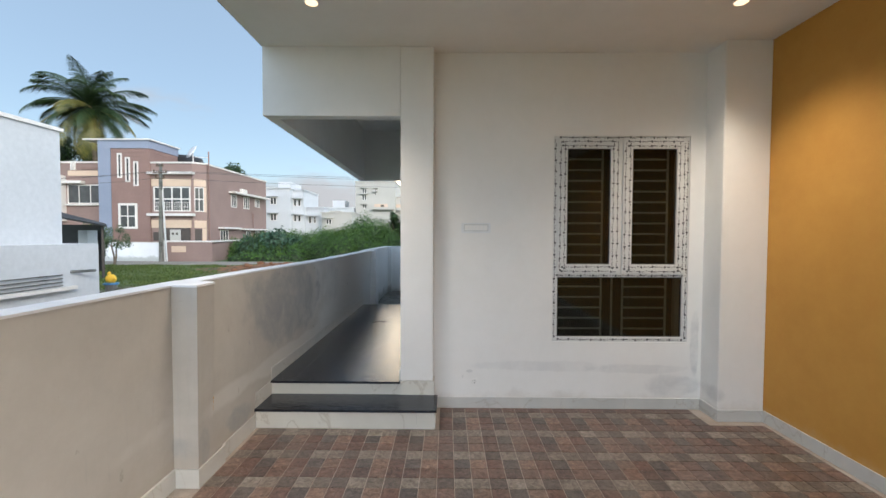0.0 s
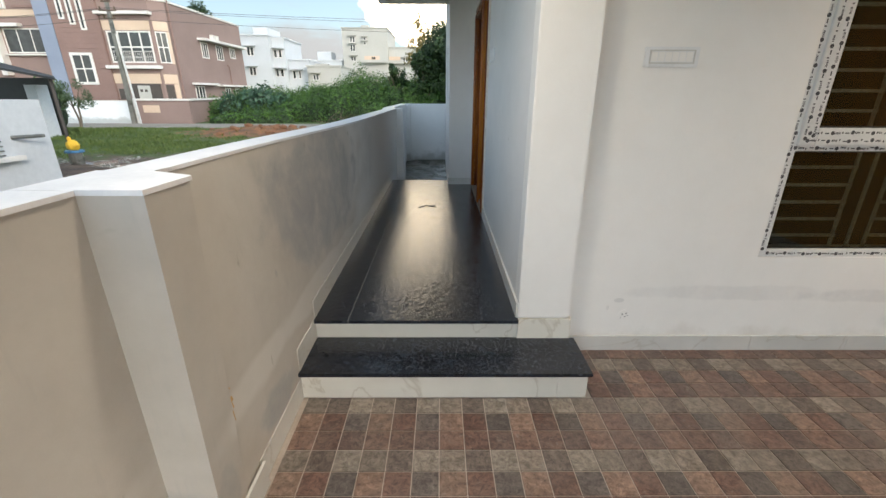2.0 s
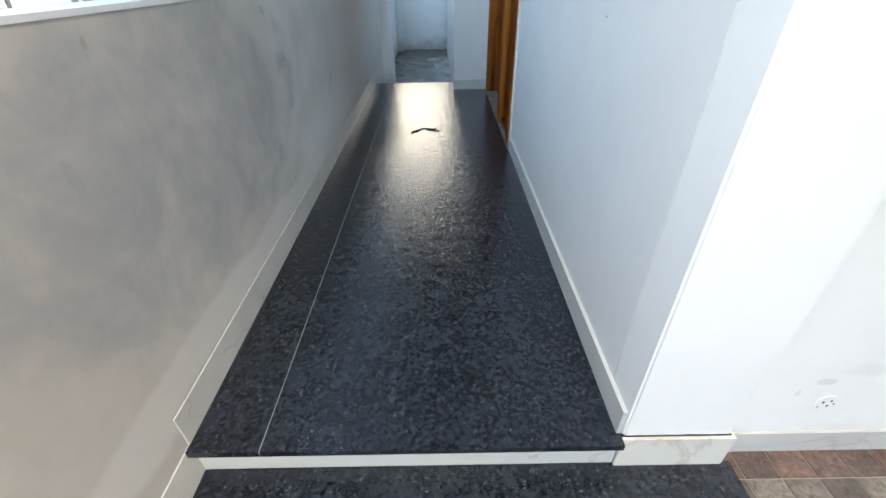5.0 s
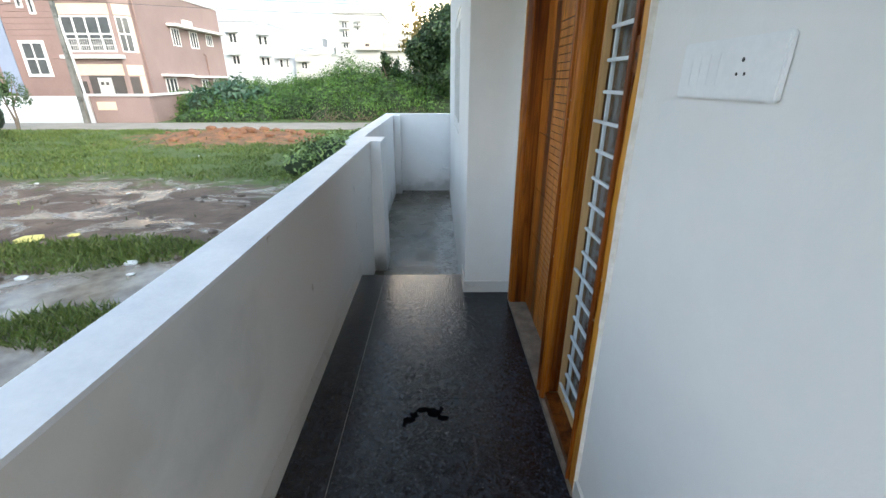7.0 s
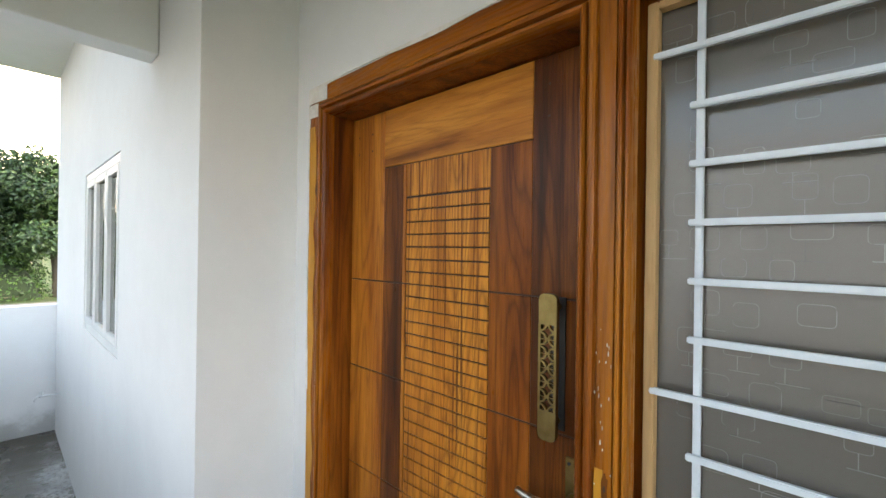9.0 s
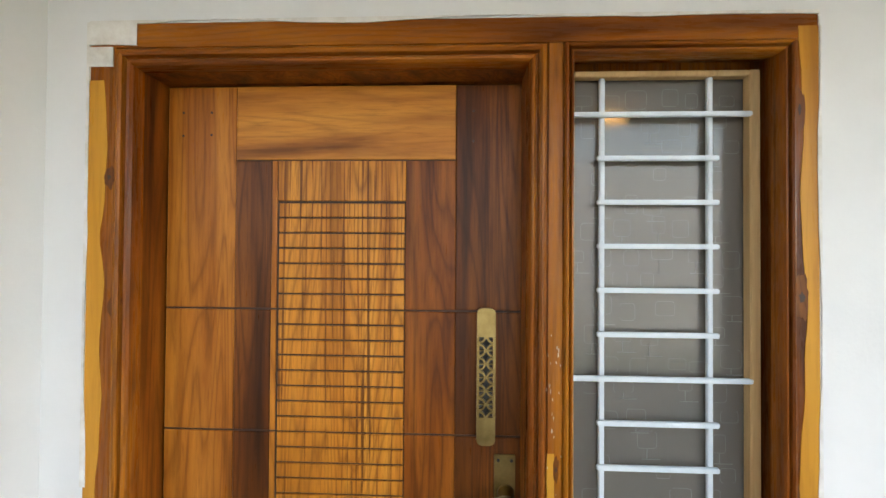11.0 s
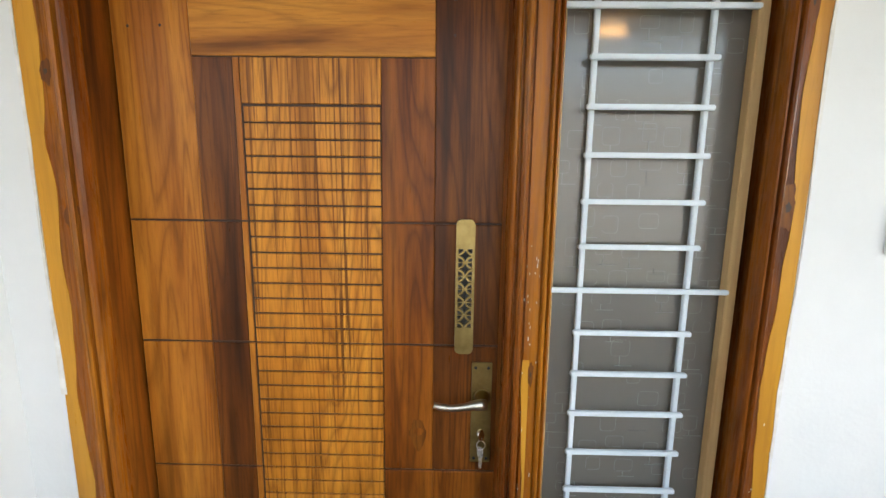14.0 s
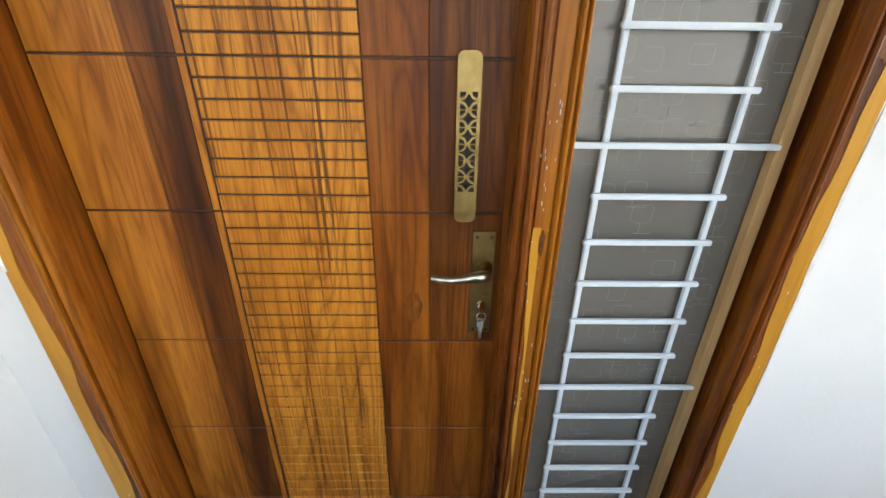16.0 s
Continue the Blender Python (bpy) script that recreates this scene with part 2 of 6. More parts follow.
def granite_material():
    m, t, p = tree_of("polished black granite")
    v = coords(t)
    fleck = noise_of(t, v, 70, 6, 0.75)
    blotch = noise_of(t, v, 5, 8, 0.7, 0.6)
    c = ramp(t, fleck, [(0.42, (0.004, 0.005, 0.008)), (0.58, (0.016, 0.019, 0.028)), (0.72, (0.12, 0.13, 0.15))])
    # a wax and dust film worn through in curled patches
    worn = noise_of(t, v, 20, 8, 0.74, 1.2)
    wide = ramp(t, blotch, [(0.40, grey(0.05)), (0.62, grey(1.0))])
    film = math_of(t, "MULTIPLY", ramp(t, worn, [(0.485, grey(0)), (0.525, grey(0.75))]), wide)
    c = mixc(t, film, c, (0.027, 0.033, 0.045))
    speck = noise_of(t, v, 120, 3, 0.6)
    c = mixc(t, ramp(t, speck, [(0.66, grey(0)), (0.72, grey(0.6))]), c, (0.26, 0.27, 0.29))
    scr = noise_of(t, coords(t, (9, 1.2, 1)), 5.0, 8, 0.75, 0.8)
    c = mixc(t, ramp(t, scr, [(0.60, grey(0)), (0.74, grey(0.30))]), c, (0.20, 0.20, 0.20))
    link(t, c, p.inputs["Base Color"])
    patch = ramp(t, worn, [(0.49, grey(0.02)), (0.53, grey(0.20))])
    link(t, math_of(t, "ADD", patch, math_of(t, "MULTIPLY", blotch, 0.03)), p.inputs["Roughness"])
    relief = math_of(t, "ADD", noise_of(t, v, 46, 1, 0.4, 0.7), math_of(t, "MULTIPLY", ramp(t, worn, [(0.44, grey(0)), (0.56, grey(1))]), 0.16))
    bump(t, p, relief, 0.42, 0.0038)
    return m


M_GRANITE = granite_material()
M_JOINT = surface("pale joint dust", (0.16, 0.16, 0.155), (0.26, 0.255, 0.245), 30, 0.8, 0.2)
M_PEEL = surface("orange-brown exposed plaster", (0.42, 0.27, 0.13), (0.60, 0.38, 0.16), 25, 0.9, 0.4)


def check_material(name, colour):
    m, t, p = tree_of(name)
    oi = t.nodes.new("ShaderNodeObjectInfo")
    ge = t.nodes.new("ShaderNodeNewGeometry")
    r = math_of(t, "FRACT", math_of(t, "ADD", oi.outputs["Random"], ge.outputs["Random Per Island"]))
    base = ramp(t, r, [(0.0, tuple(q * 0.80 for q in colour)), (1.0, tuple(q * 1.2 for q in colour))])
    w = ge.outputs["Position"]
    c = mixc(t, 0.95, base, ramp(t, noise_of(t, w, 26, 8, 0.78, 0.5), [(0.34, grey(0.08)), (0.66, grey(0.95))]), "SOFT_LIGHT")
    dust = ramp(t, noise_of(t, w, 2.2, 8, 0.7), [(0.42, grey(0)), (0.72, grey(0.45))])
    c = mixc(t, dust, c, (0.22, 0.185, 0.16))
    pits = ramp(t, noise_of(t, w, 48, 8, 0.8, 0.4), [(0.51, grey(0)), (0.60, grey(0.7))])
    c = mixc(t, pits, c, tuple(q * 0.4 for q in colour))
    chalk = ramp(t, noise_of(t, w, 22, 9, 0.82, 0.8), [(0.57, grey(0)), (0.66, grey(0.42))])
    c = mixc(t, chalk, c, (0.34, 0.31, 0.28))
    link(t, c, p.inputs["Base Color"])
    p.inputs["Roughness"].default_value = 0.42
    bump(t, p, noise_of(t, w, 48, 8, 0.8, 0.4), 0.45, 0.004)
    return m


# each floor tile is printed as three rows of three checks: greys, then dark and tan, then rust
CHECKS = {(2, 0): (0.215, 0.185, 0.155), (2, 1): (0.175, 0.145, 0.120), (2, 2): (0.108, 0.084, 0.072),
          (1, 0): (0.090, 0.074, 0.068), (1, 1): (0.190, 0.122, 0.092), (1, 2): (0.125, 0.068, 0.053),
          (0, 0): (0.100, 0.064, 0.054), (0, 1): (0.160, 0.095, 0.073), (0, 2): (0.125, 0.073, 0.058)}
M_CHECKS = {k: check_material("rustic check floor tile", c) for k, c in CHECKS.items()}
M_GROUT = surface("pale grey grout", (0.34, 0.29, 0.25), (0.46, 0.40, 0.35), 4, 0.85, 0.3)


def wood_material(name, dark, mid, light, vertical=True, scale=1.0, seed=0.0, gloss=0.30, streaks=0.0, figure=0.5, spec=0.20, drift=0.6):
    """Grain along z (or y): broad drifts of colour, ring lines bent round the figure, fine pores."""
    m, t, p = tree_of(name)
    st = (14.0, 14.0, 1.1) if vertical else (14.0, 1.1, 14.0)
    v = coords(t, tuple(s * scale for s in st))
    off = t.nodes.new("ShaderNodeVectorMath")
    off.operation = "ADD"
    off.inputs[1].default_value = (seed * 3.1, seed * 1.7, seed * 5.3)
    link(t, v, off.inputs[0])
    v = off.outputs[0]
    g1 = noise_of(t, v, 1.0, 4, 0.55, 0.5)
    g2 = noise_of(t, v, 11.0, 5, 0.65, 0.3)
    low = tuple(q * 0.72 for q in mid) if drift < 0.2 else dark
    c = ramp(t, g1, [(0.30, low), (0.45, mid), (0.70, light)])
    c = mixc(t, ramp(t, g2, [(0.48, grey(0.0)), (0.72, grey(0.45))]), c, dark)
    rings = math_of(t, "FRACT", math_of(t, "MULTIPLY", noise_of(t, v, 0.42, 2, 0.45, 0.35), 22.0))
    c = mixc(t, ramp(t, rings, [(0.0, grey(figure)), (0.22, grey(figure * 0.25)), (0.5, grey(0.0)), (0.86, grey(figure * 0.3)), (1.0, grey(figure))]), c, dark)
    knots = noise_of(t, v, 0.5, 3, 0.5, 1.6)
    c = mixc(t, ramp(t, knots, [(0.58, grey(0.0)), (0.76, grey(drift))]), c, dark)
    if streaks:
        fine = noise_of(t, coords(t, (60, 60, 0.9)), 2.2, 4, 0.6, 0.35)
        c = mixc(t, ramp(t, fine, [(0.54, grey(0.0)), (0.64, grey(streaks))]), c, dark)
    p.inputs["Specular IOR Level"].default_value = spec
    link(t, c, p.inputs["Base Color"])
    link(t, ramp(t, g2, [(0.3, grey(gloss - 0.04)), (0.7, grey(gloss + 0.12))]), p.inputs["Roughness"])
    bump(t, p, g2, 0.10, 0.002)
    return m


W_PANEL = wood_material("golden teak slats", (0.11, 0.030, 0.005), (0.53, 0.180, 0.020), (0.70, 0.285, 0.040), scale=1.3, streaks=0.9, figure=0.5, drift=0.15)
W_LIGHT = wood_material("light teak", (0.13, 0.035, 0.006), (0.38, 0.115, 0.014), (0.54, 0.195, 0.026), seed=2, streaks=0.18)
W_MID = wood_material("brown teak", (0.045, 0.011, 0.003), (0.22, 0.056, 0.007), (0.38, 0.118, 0.014), seed=4, streaks=0.22)
W_DARK = wood_material("dark teak", (0.028, 0.008, 0.003), (0.120, 0.032, 0.006), (0.27, 0.080, 0.013), seed=6, streaks=0.35)
W_RAIL = wood_material("cross-grained teak", (0.17, 0.050, 0.008), (0.50, 0.18, 0.026), (0.64, 0.27, 0.045), False, seed=8, figure=0.30)
W_FRAME = wood_material("varnished teak frame", (0.060, 0.014, 0.004), (0.26, 0.068, 0.009), (0.48, 0.165, 0.017), scale=0.8, seed=10, streaks=0.45, gloss=0.24, figure=0.3)
W_FRAMEH = wood_material("varnished teak head", (0.065, 0.015, 0.004), (0.29, 0.080, 0.010), (0.48, 0.165, 0.018), False, scale=0.8, seed=12, gloss=0.24, figure=0.3)
W_EDGE = wood_material("yellow sapwood edge", (0.34, 0.13, 0.014), (0.54, 0.24, 0.028), (0.62, 0.30, 0.040), scale=0.6, seed=13, figure=0.12)
W_BEAD = wood_material("raw pine bead", (0.42, 0.24, 0.10), (0.58, 0.37, 0.17), (0.66, 0.45, 0.23), seed=15, gloss=0.55, figure=0.2)
# near-black brown: painted shade of door gaps and peg holes; also dark knot hearts
W_GROOVE = surface("painted groove shade and knot hearts", (0.03, 0.012, 0.006), (0.06, 0.022, 0.01), 6, 0.6, 0.1)
M_FILLER = surface("white putty smears", (0.60, 0.55, 0.48), (0.80, 0.77, 0.72), 20, 0.9, 0.6)
M_GRILLE = surface("white enamel grille paint", (0.62, 0.68, 0.72), (0.72, 0.77, 0.80), 8, 0.35, 0.08)
M_BRASS = surface("antique brass", (0.24, 0.17, 0.065), (0.34, 0.25, 0.10), 25, 0.36, 0.05, metal=1.0)
M_STEEL = surface("satin nickel", (0.42, 0.38, 0.31), (0.55, 0.51, 0.44), 25, 0.3, 0.03, metal=1.0)
M_UPVC = surface("white upvc", (0.62, 0.62, 0.61), (0.70, 0.70, 0.69), 6, 0.4, 0.05)
M_PRINT = surface("film print ink", (0.03, 0.03, 0.035), (0.08, 0.08, 0.085), 30, 0.6, 0.0)
M_PLASTIC = surface("white plastic", (0.70, 0.71, 0.72), (0.76, 0.77, 0.78), 6, 0.35, 0.03)
M_ROOM = surface("room paint", (0.55, 0.53, 0.50), (0.60, 0.58, 0.55), 2, 0.8, 0.1)
M_GASKET = surface("black gasket", (0.015, 0.015, 0.015), (0.03, 0.03, 0.03), 9, 0.5, 0.0)
M_CONC = surface("wet cement floor", (0.075, 0.076, 0.066), (0.20, 0.19, 0.165), 1.8, 0.3, 0.5, 25, rough_var=0.2)


def cement_material():
    """Damp cement, browner at the far end, with lime crust spilt along the house wall."""
    m, t, p = tree_of("damp limed cement floor")
    v = coords(t)
    c = ramp(t, noise_of(t, v, 2.4, 7, 0.65, 0.5), [(0.32, (0.075, 0.074, 0.060)), (0.52, (0.135, 0.130, 0.108)), (0.70, (0.205, 0.195, 0.170))])
    c = mixc(t, math_of(t, "MULTIPLY", spot(t, "X", "Y", -1.1, 8.2, 0.9, 0.75, 0.2), 0.7), c, (0.065, 0.052, 0.036))
    c = mixc(t, math_of(t, "MULTIPLY", spot(t, "X", "Y", -1.15, 5.0, 0.5, 0.42, 0.3), 0.5), c, (0.080, 0.072, 0.050))
    crust = noise_of(t, v, 22, 8, 0.75, 0.8)
    lime = math_of(t, "MULTIPLY", spot(t, "X", "Y", -0.66, 5.9, 0.24, 1.9, 0.30), ramp(t, crust, [(0.44, grey(0)), (0.52, grey(0.85))]))
    c = mixc(t, lime, c, (0.44, 0.44, 0.44))
    link(t, c, p.inputs["Base Color"])
    link(t, ramp(t, noise_of(t, v, 3.0, 5, 0.6), [(0.4, grey(0.16)), (0.62, grey(0.5))]), p.inputs["Roughness"])
    bump(t, p, crust, 0.5, 0.006)
    return m


M_CEMENT = cement_material()


def glass_material(name, tint, rough):
    m, t, p = tree_of(name)
    p.inputs["Base Color"].default_value = (*tint, 1)
    p.inputs["Roughness"].default_value = rough
    p.inputs["Transmission Weight"].default_value = 1.0
    p.inputs["IOR"].default_value = 1.45
    return m


M_FROST = glass_material("frosted grey glass", (0.235, 0.215, 0.185), 0.12)
M_FROST.node_tree.nodes["Principled BSDF"].inputs["Transmission Weight"].default_value = 0.45
M_FROST.node_tree.nodes["Principled BSDF"].inputs["IOR"].default_value = 1.5
M_TINT = glass_material("brown tinted glass", (0.36, 0.39, 0.34), 0.03)
M_FROST.node_tree.nodes["Principled BSDF"].inputs["Coat Weight"].default_value = 0.7
M_FROST.node_tree.nodes["Principled BSDF"].inputs["Coat Roughness"].default_value = 0.24
M_ETCH = surface("etched line", (0.05, 0.047, 0.042), (0.09, 0.085, 0.075), 20, 0.4, 0.0)


def emitter(name, colour, strength):
    m, t, p = tree_of(name)
    p.inputs["Emission Color"].default_value = (*colour, 1)
    p.inputs["Emission Strength"].default_value = strength
    return m


M_LAMP = emitter("warm lamp disc", (1.0, 0.70, 0.40), 0.75)
M_LAMP_IN = emitter("warm lamp tube", (1.0, 0.60, 0.26), 4.5)

# ---- helpers for meshes ----


def obj(name, bm, material, parent=None, label="", bevel=0.0, kind="", smooth=False):
    me = bpy.data.meshes.new(name)
    if bevel:
        bmesh.ops.bevel(bm, geom=bm.edges[:], offset=bevel, segments=2, affect="EDGES", clamp_overlap=True)
    bm.to_mesh(me)
    bm.free()
    me.materials.append(material)
    if smooth:
        me.polygons.foreach_set("use_smooth", [True] * len(me.polygons))
    ob = new(name, me)
    ob.parent = parent
    return tagged(ob, label, kind=kind)


def part(name, bm, material, parent, label="", bevel=0.0, smooth=False, kind=""):
    return obj(name, bm, material, parent, label, bevel, kind, smooth)


def thing(name, label, category, group="", at=(0, 0, 0)):
    e = new(name)
    e.location = at
    return tagged(e, label, category, group)


def structure(name, bm, material, label="", bevel=0.0, parent=None):
    return obj(name, bm, material, parent, label, bevel, "structure")


def box(x0, x1, y0, y1, z0, z1, bm=None):
    bm = bm or bmesh.new()
    v = [bm.verts.new((x, y, z)) for z in (z0, z1) for y in (y0, y1) for x in (x0, x1)]
    for f in ((0, 2, 3, 1), (4, 5, 7, 6), (0, 1, 5, 4), (2, 6, 7, 3), (0, 4, 6, 2), (1, 3, 7, 5)):
        bm.faces.new([v[i] for i in f])
    return bm


def tube(points, radius, sides=8, bm=None, taper=None):
    """A swept round bar through the points."""
    bm = bm or bmesh.new()
    pts = [Vector(p) for p in points]
    rings = []
    for i, p in enumerate(pts):
        d = (pts[min(i + 1, len(pts) - 1)] - pts[max(i - 1, 0)]).normalized()
        a = d.orthogonal().normalized() if i == 0 else (rings_a - d * rings_a.dot(d)).normalized()
        rings_a = a
        b = d.cross(a)
        r = radius if taper is None else radius * taper[i]
        rings.append([bm.verts.new(p + r * (math.cos(2 * math.pi * k / sides) * a + math.sin(2 * math.pi * k / sides) * b)) for k in range(sides)])
    for r0, r1 in zip(rings, rings[1:]):
        for k in range(sides):
            bm.faces.new((r0[k], r0[(k + 1) % sides], r1[(k + 1) % sides], r1[k]))
    bm.faces.new(rings[0][::-1])
    bm.faces.new(rings[-1])
    return bm


def disc(centre, normal, radius, thick, sides=24, bm=None):
    c, n = Vector(centre), Vector(normal).normalized()
    return tube([c, c + n * thick], radius, sides, bm)


def frame_boards(x0, x1, y0, y1, z0, z1, w, bm=None):
    """Four boards round an opening in the plane of y and z, w wide."""
    bm = bm or bmesh.new()
    box(x0, x1, y0, y0 + w, z0, z1, bm)
    box(x0, x1, y1 - w, y1, z0, z1, bm)
    box(x0, x1, y0 + w, y1 - w, z1 - w, z1, bm)
    box(x0, x1, y0 + w, y1 - w, z0, z0 + w, bm)
    return bm


def frame_boards_xz(x0, x1, y0, y1, z0, z1, w, bm=None):
    bm = bm or bmesh.new()
    box(x0, x0 + w, y0, y1, z0, z1, bm)
    box(x1 - w, x1, y0, y1, z0, z1, bm)
    box(x0 + w, x1 - w, y0, y1, z1 - w, z1, bm)
    box(x0 + w, x1 - w, y0, y1, z0, z0 + w, bm)
    return bm


def from_arrays(name, verts, faces, material, kind="", parent=None, label="", category=""):
    me = bpy.data.meshes.new(name)
    me.from_pydata(verts, [], faces)
    me.update()
    me.materials.append(material)
    ob = new(name, me)
    ob.parent = parent
    return tagged(ob, label, category, kind=kind)


# ---- the house: walls, ceiling, floors ----
TH = 0.22
WX0, WX1, WZ0, WZ1 = 1.056, 2.285, 0.616, 2.490     # porch window opening
DY0, DY1, DZ1 = 2.403, 3.974, 2.428                    # door frame, outer

bm = box(-0.119, WX0, 0.44, 0.44 + TH, 0, 3.30)
box(WX1, 2.42, 0.44, 0.44 + TH, 0, 3.30, bm)
box(WX0, WX1, 0.44, 0.44 + TH, 0, WZ0, bm)
box(WX0, WX1, 0.44, 0.44 + TH, WZ1, 3.30, bm)
structure("wall_porch", bm, M_PORCH, "off-white porch wall round the window, damp-stained low down")
structure("column_corner", box(XR, -0.03, 0.313, 0.44, 0.2925, ZC), M_PORCH, "off-white square corner column beside the steps", 0.006)
structure("column_wall", box(2.42, 2.81, 0.19, 0.44 + TH, 0, ZC), M_PORCH, "off-white column between window wall and yellow wall", 0.006)
structure("wall_side", box(2.81, 3.03, -6.5, 0.66, 0, 3.30), M_YELLOW, "ochre yellow painted side wall of the porch")
bm = box(XR, XR + 0.2, 0.44, DY0, 0, 3.57)
box(XR, XR + 0.2, DY1, 4.09, 0, 3.57, bm)
box(XR, XR + 0.2, DY0, DY1, DZ1, 3.57, bm)
box(XR, XR + 0.2, DY0, DY1, 0, ZP, bm)
structure("wall_walkway", bm, M_WHITE, "smooth white house wall along the walkway round the entrance door")
structure("column_back", box(-0.645, 0.1, 4.09, 4.6, 0, 3.57), M_WHITE, "white wall corner standing out past the door")
# back part of the house, with its window opening
BY0, BY1, BZ0, BZ1 = 5.30, 6.50, 1.30, 2.37
bm = box(-0.645, -0.43, 4.6, BY0, -0.1, 3.57)
box(-0.645, -0.43, BY1, 8.36, -0.1, 3.57, bm)
box(-0.645, -0.43, BY0, BY1, -0.1, BZ0, bm)
box(-0.645, -0.43, BY0, BY1, BZ1, 3.57, bm)
box(-0.43, 3.2, 8.14, 8.36, -0.1, 3.57, bm)
structure("wall_back", bm, M_WHITE, "white painted side wall of the rear rooms with a window")
bm = box(-1.53, 3.03, -4.9, 0.31, ZC, ZC + 0.16)
box(XR + 0.001, 2.80, 0.3101, 0.4395, ZC, ZC + 0.1, bm)
structure("ceiling", bm, M_CEIL, "plain off-white porch ceiling slab")
bm = box(-1.53, XR - 0.001, 0.312, 0.43, 2.632, 3.57)
v = [bm.verts.new(c) for c in ((-1.53, 0.4301, 2.632), (-1.42, 0.4301, 2.632), (-1.48, 4.70, 2.632), (-1.59, 4.70, 2.632), (-1.53, 0.4301, 3.57), (-1.42, 0.4301, 3.57), (-1.48, 4.70, 3.57), (-1.59, 4.70, 3.57))]
for f in ((0, 3, 2, 1), (0, 1, 5, 4), (1, 2, 6, 5), (2, 3, 7, 6), (3, 0, 4, 7)):
    bm.faces.new([v[i] for i in f])
box(-1.479, -0.646, 4.58, 4.70, 2.632, 3.57, bm)
structure("beam_canopy", bm, M_CEIL, "off-white down-stand beams round the walkway canopy", 0.003)
structure("ceiling_walkway", box(-1.66, 3.2, 0.43, 8.40, 3.57, 3.72), M_CEIL, "off-white underside of the roof slab over the walkway")
structure("roof_slab", box(-1.53, 3.2, -4.9, 0.429, 3.40, 3.72), M_CEIL, "concrete roof slab")
# closing walls of the rooms behind, never entered
bm = box(3.031, 3.2, -6.5, 8.13, -0.1, 3.39)
box(0.1, 3.03, 4.6, 4.75, -0.1, 3.56, bm)
box(3.031, 3.2, 0.43, 8.13, 3.39, 3.56, bm)
structure("wall_rear_room", bm, M_ROOM)
structure("floor_room", box(-0.12, 3.03, 0.66, 4.6, 0.1, 0.29), M_ROOM)
structure("ceiling_room", box(-0.12, 3.03, 0.66, 4.6, 3.0, 3.05), M_ROOM)

# boundary wall with its piers
bm = bmesh.new()
LEAN = [(-0.66, -1.4775, -1.600), (0.3, XW, -1.575), (1.0, XW, -1.505), (1.7, XW, -1.462), (2.4, XW, -1.448), (5.1, XW, -1.452)]   # y, x at the foot, x at the top: the wall leans out


def eased(table, y):
    """Smooth value between the rows of a table of y, a, b."""
    for r0, r1 in zip(table, table[1:]):
        if y <= r1[0]:
            u = (y - r0[0]) / (r1[0] - r0[0])
            return r0[2] + (r1[2] - r0[2]) * u
    return table[-1][2]


LEAN_ROWS = []
for y in [-0.66 + 0.16 * i for i in range(21)] + [3.2, 4.1, 5.1]:
    top = sum(eased(LEAN, y + d) for d in (-0.45, -0.3, -0.15, 0.0, 0.15, 0.3, 0.45)) / 7 if y > -0.2 else eased(LEAN, y)
    LEAN_ROWS.append((y, XW, top))
LEAN = LEAN_ROWS
rings = [[bm.verts.new(c) for c in ((-1.66, y, -0.6), (a, y, -0.6), (a, y, 0.30), (b, y, 1.262), (min(-1.60, b - 0.12), y, 1.262))] for y, a, b in LEAN]
for r0, r1 in zip(rings, rings[1:]):
    for k in range(5):
        bm.faces.new((r0[k], r0[(k + 1) % 5], r1[(k + 1) % 5], r1[k])).smooth = True
    for k in range(5):
        bm.edges.get((r0[k], r1[k])).smooth = k == 2
bm.faces.new(rings[0])
bm.faces.new(rings[-1][::-1])
bmesh.ops.recalc_face_normals(bm, faces=bm.faces[:])
for e in rings[0][0].link_edges[:] + rings[-1][0].link_edges[:]:
    e.smooth = False
box(-1.76, -1.615, -6.5, -0.81, -0.6, 1.262, bm)
v = [bm.verts.new(c) for c in ((-1.76, -0.81, -0.6), (-1.465, -0.81, -0.6), (-1.472, -0.66, -0.6), (-1.76, -0.52, -0.6), (-1.76, -0.81, 1.262), (-1.455, -0.81, 1.262), (-1.450, -0.63, 1.262), (-1.70, -0.56, 1.262))]
for f in ((0, 3, 2, 1), (4, 5, 6, 7), (0, 1, 5, 4), (1, 2, 6, 5), (2, 3, 7, 6), (3, 0, 4, 7)):
    bm.faces.new([v[i] for i in f])
structure("wall_boundary", bm, M_BOUND, "waist-high boundary wall, stained grey patches on white paint")
bm = box(-1.70, -1.56, 5.42, 8.41, -0.6, 1.262)
box(-1.70, 0.3, 8.41, 8.56, -0.6, 1.262, bm)
M_FAR = wall_material("far boundary wall paint", (0.72, 0.73, 0.74), (0.80, 0.80, 0.81), damp=(0.04, 0.26), damp_colour=(0.30, 0.31, 0.29))
structure("pier", box(-1.665, -1.36, 5.1, 5.42, -0.6, 1.262), M_FAR, "white square pier of the boundary wall", 0.004)
structure("pier", box(-1.559, -1.46, 8.20, 8.409, -0.6, 1.262), M_FAR, "white square pier of the boundary wall", 0.004)
structure("wall_boundary_far", bm, M_FAR, "white boundary wall past the walkway with square piers", 0.004)
bm = bmesh.new()
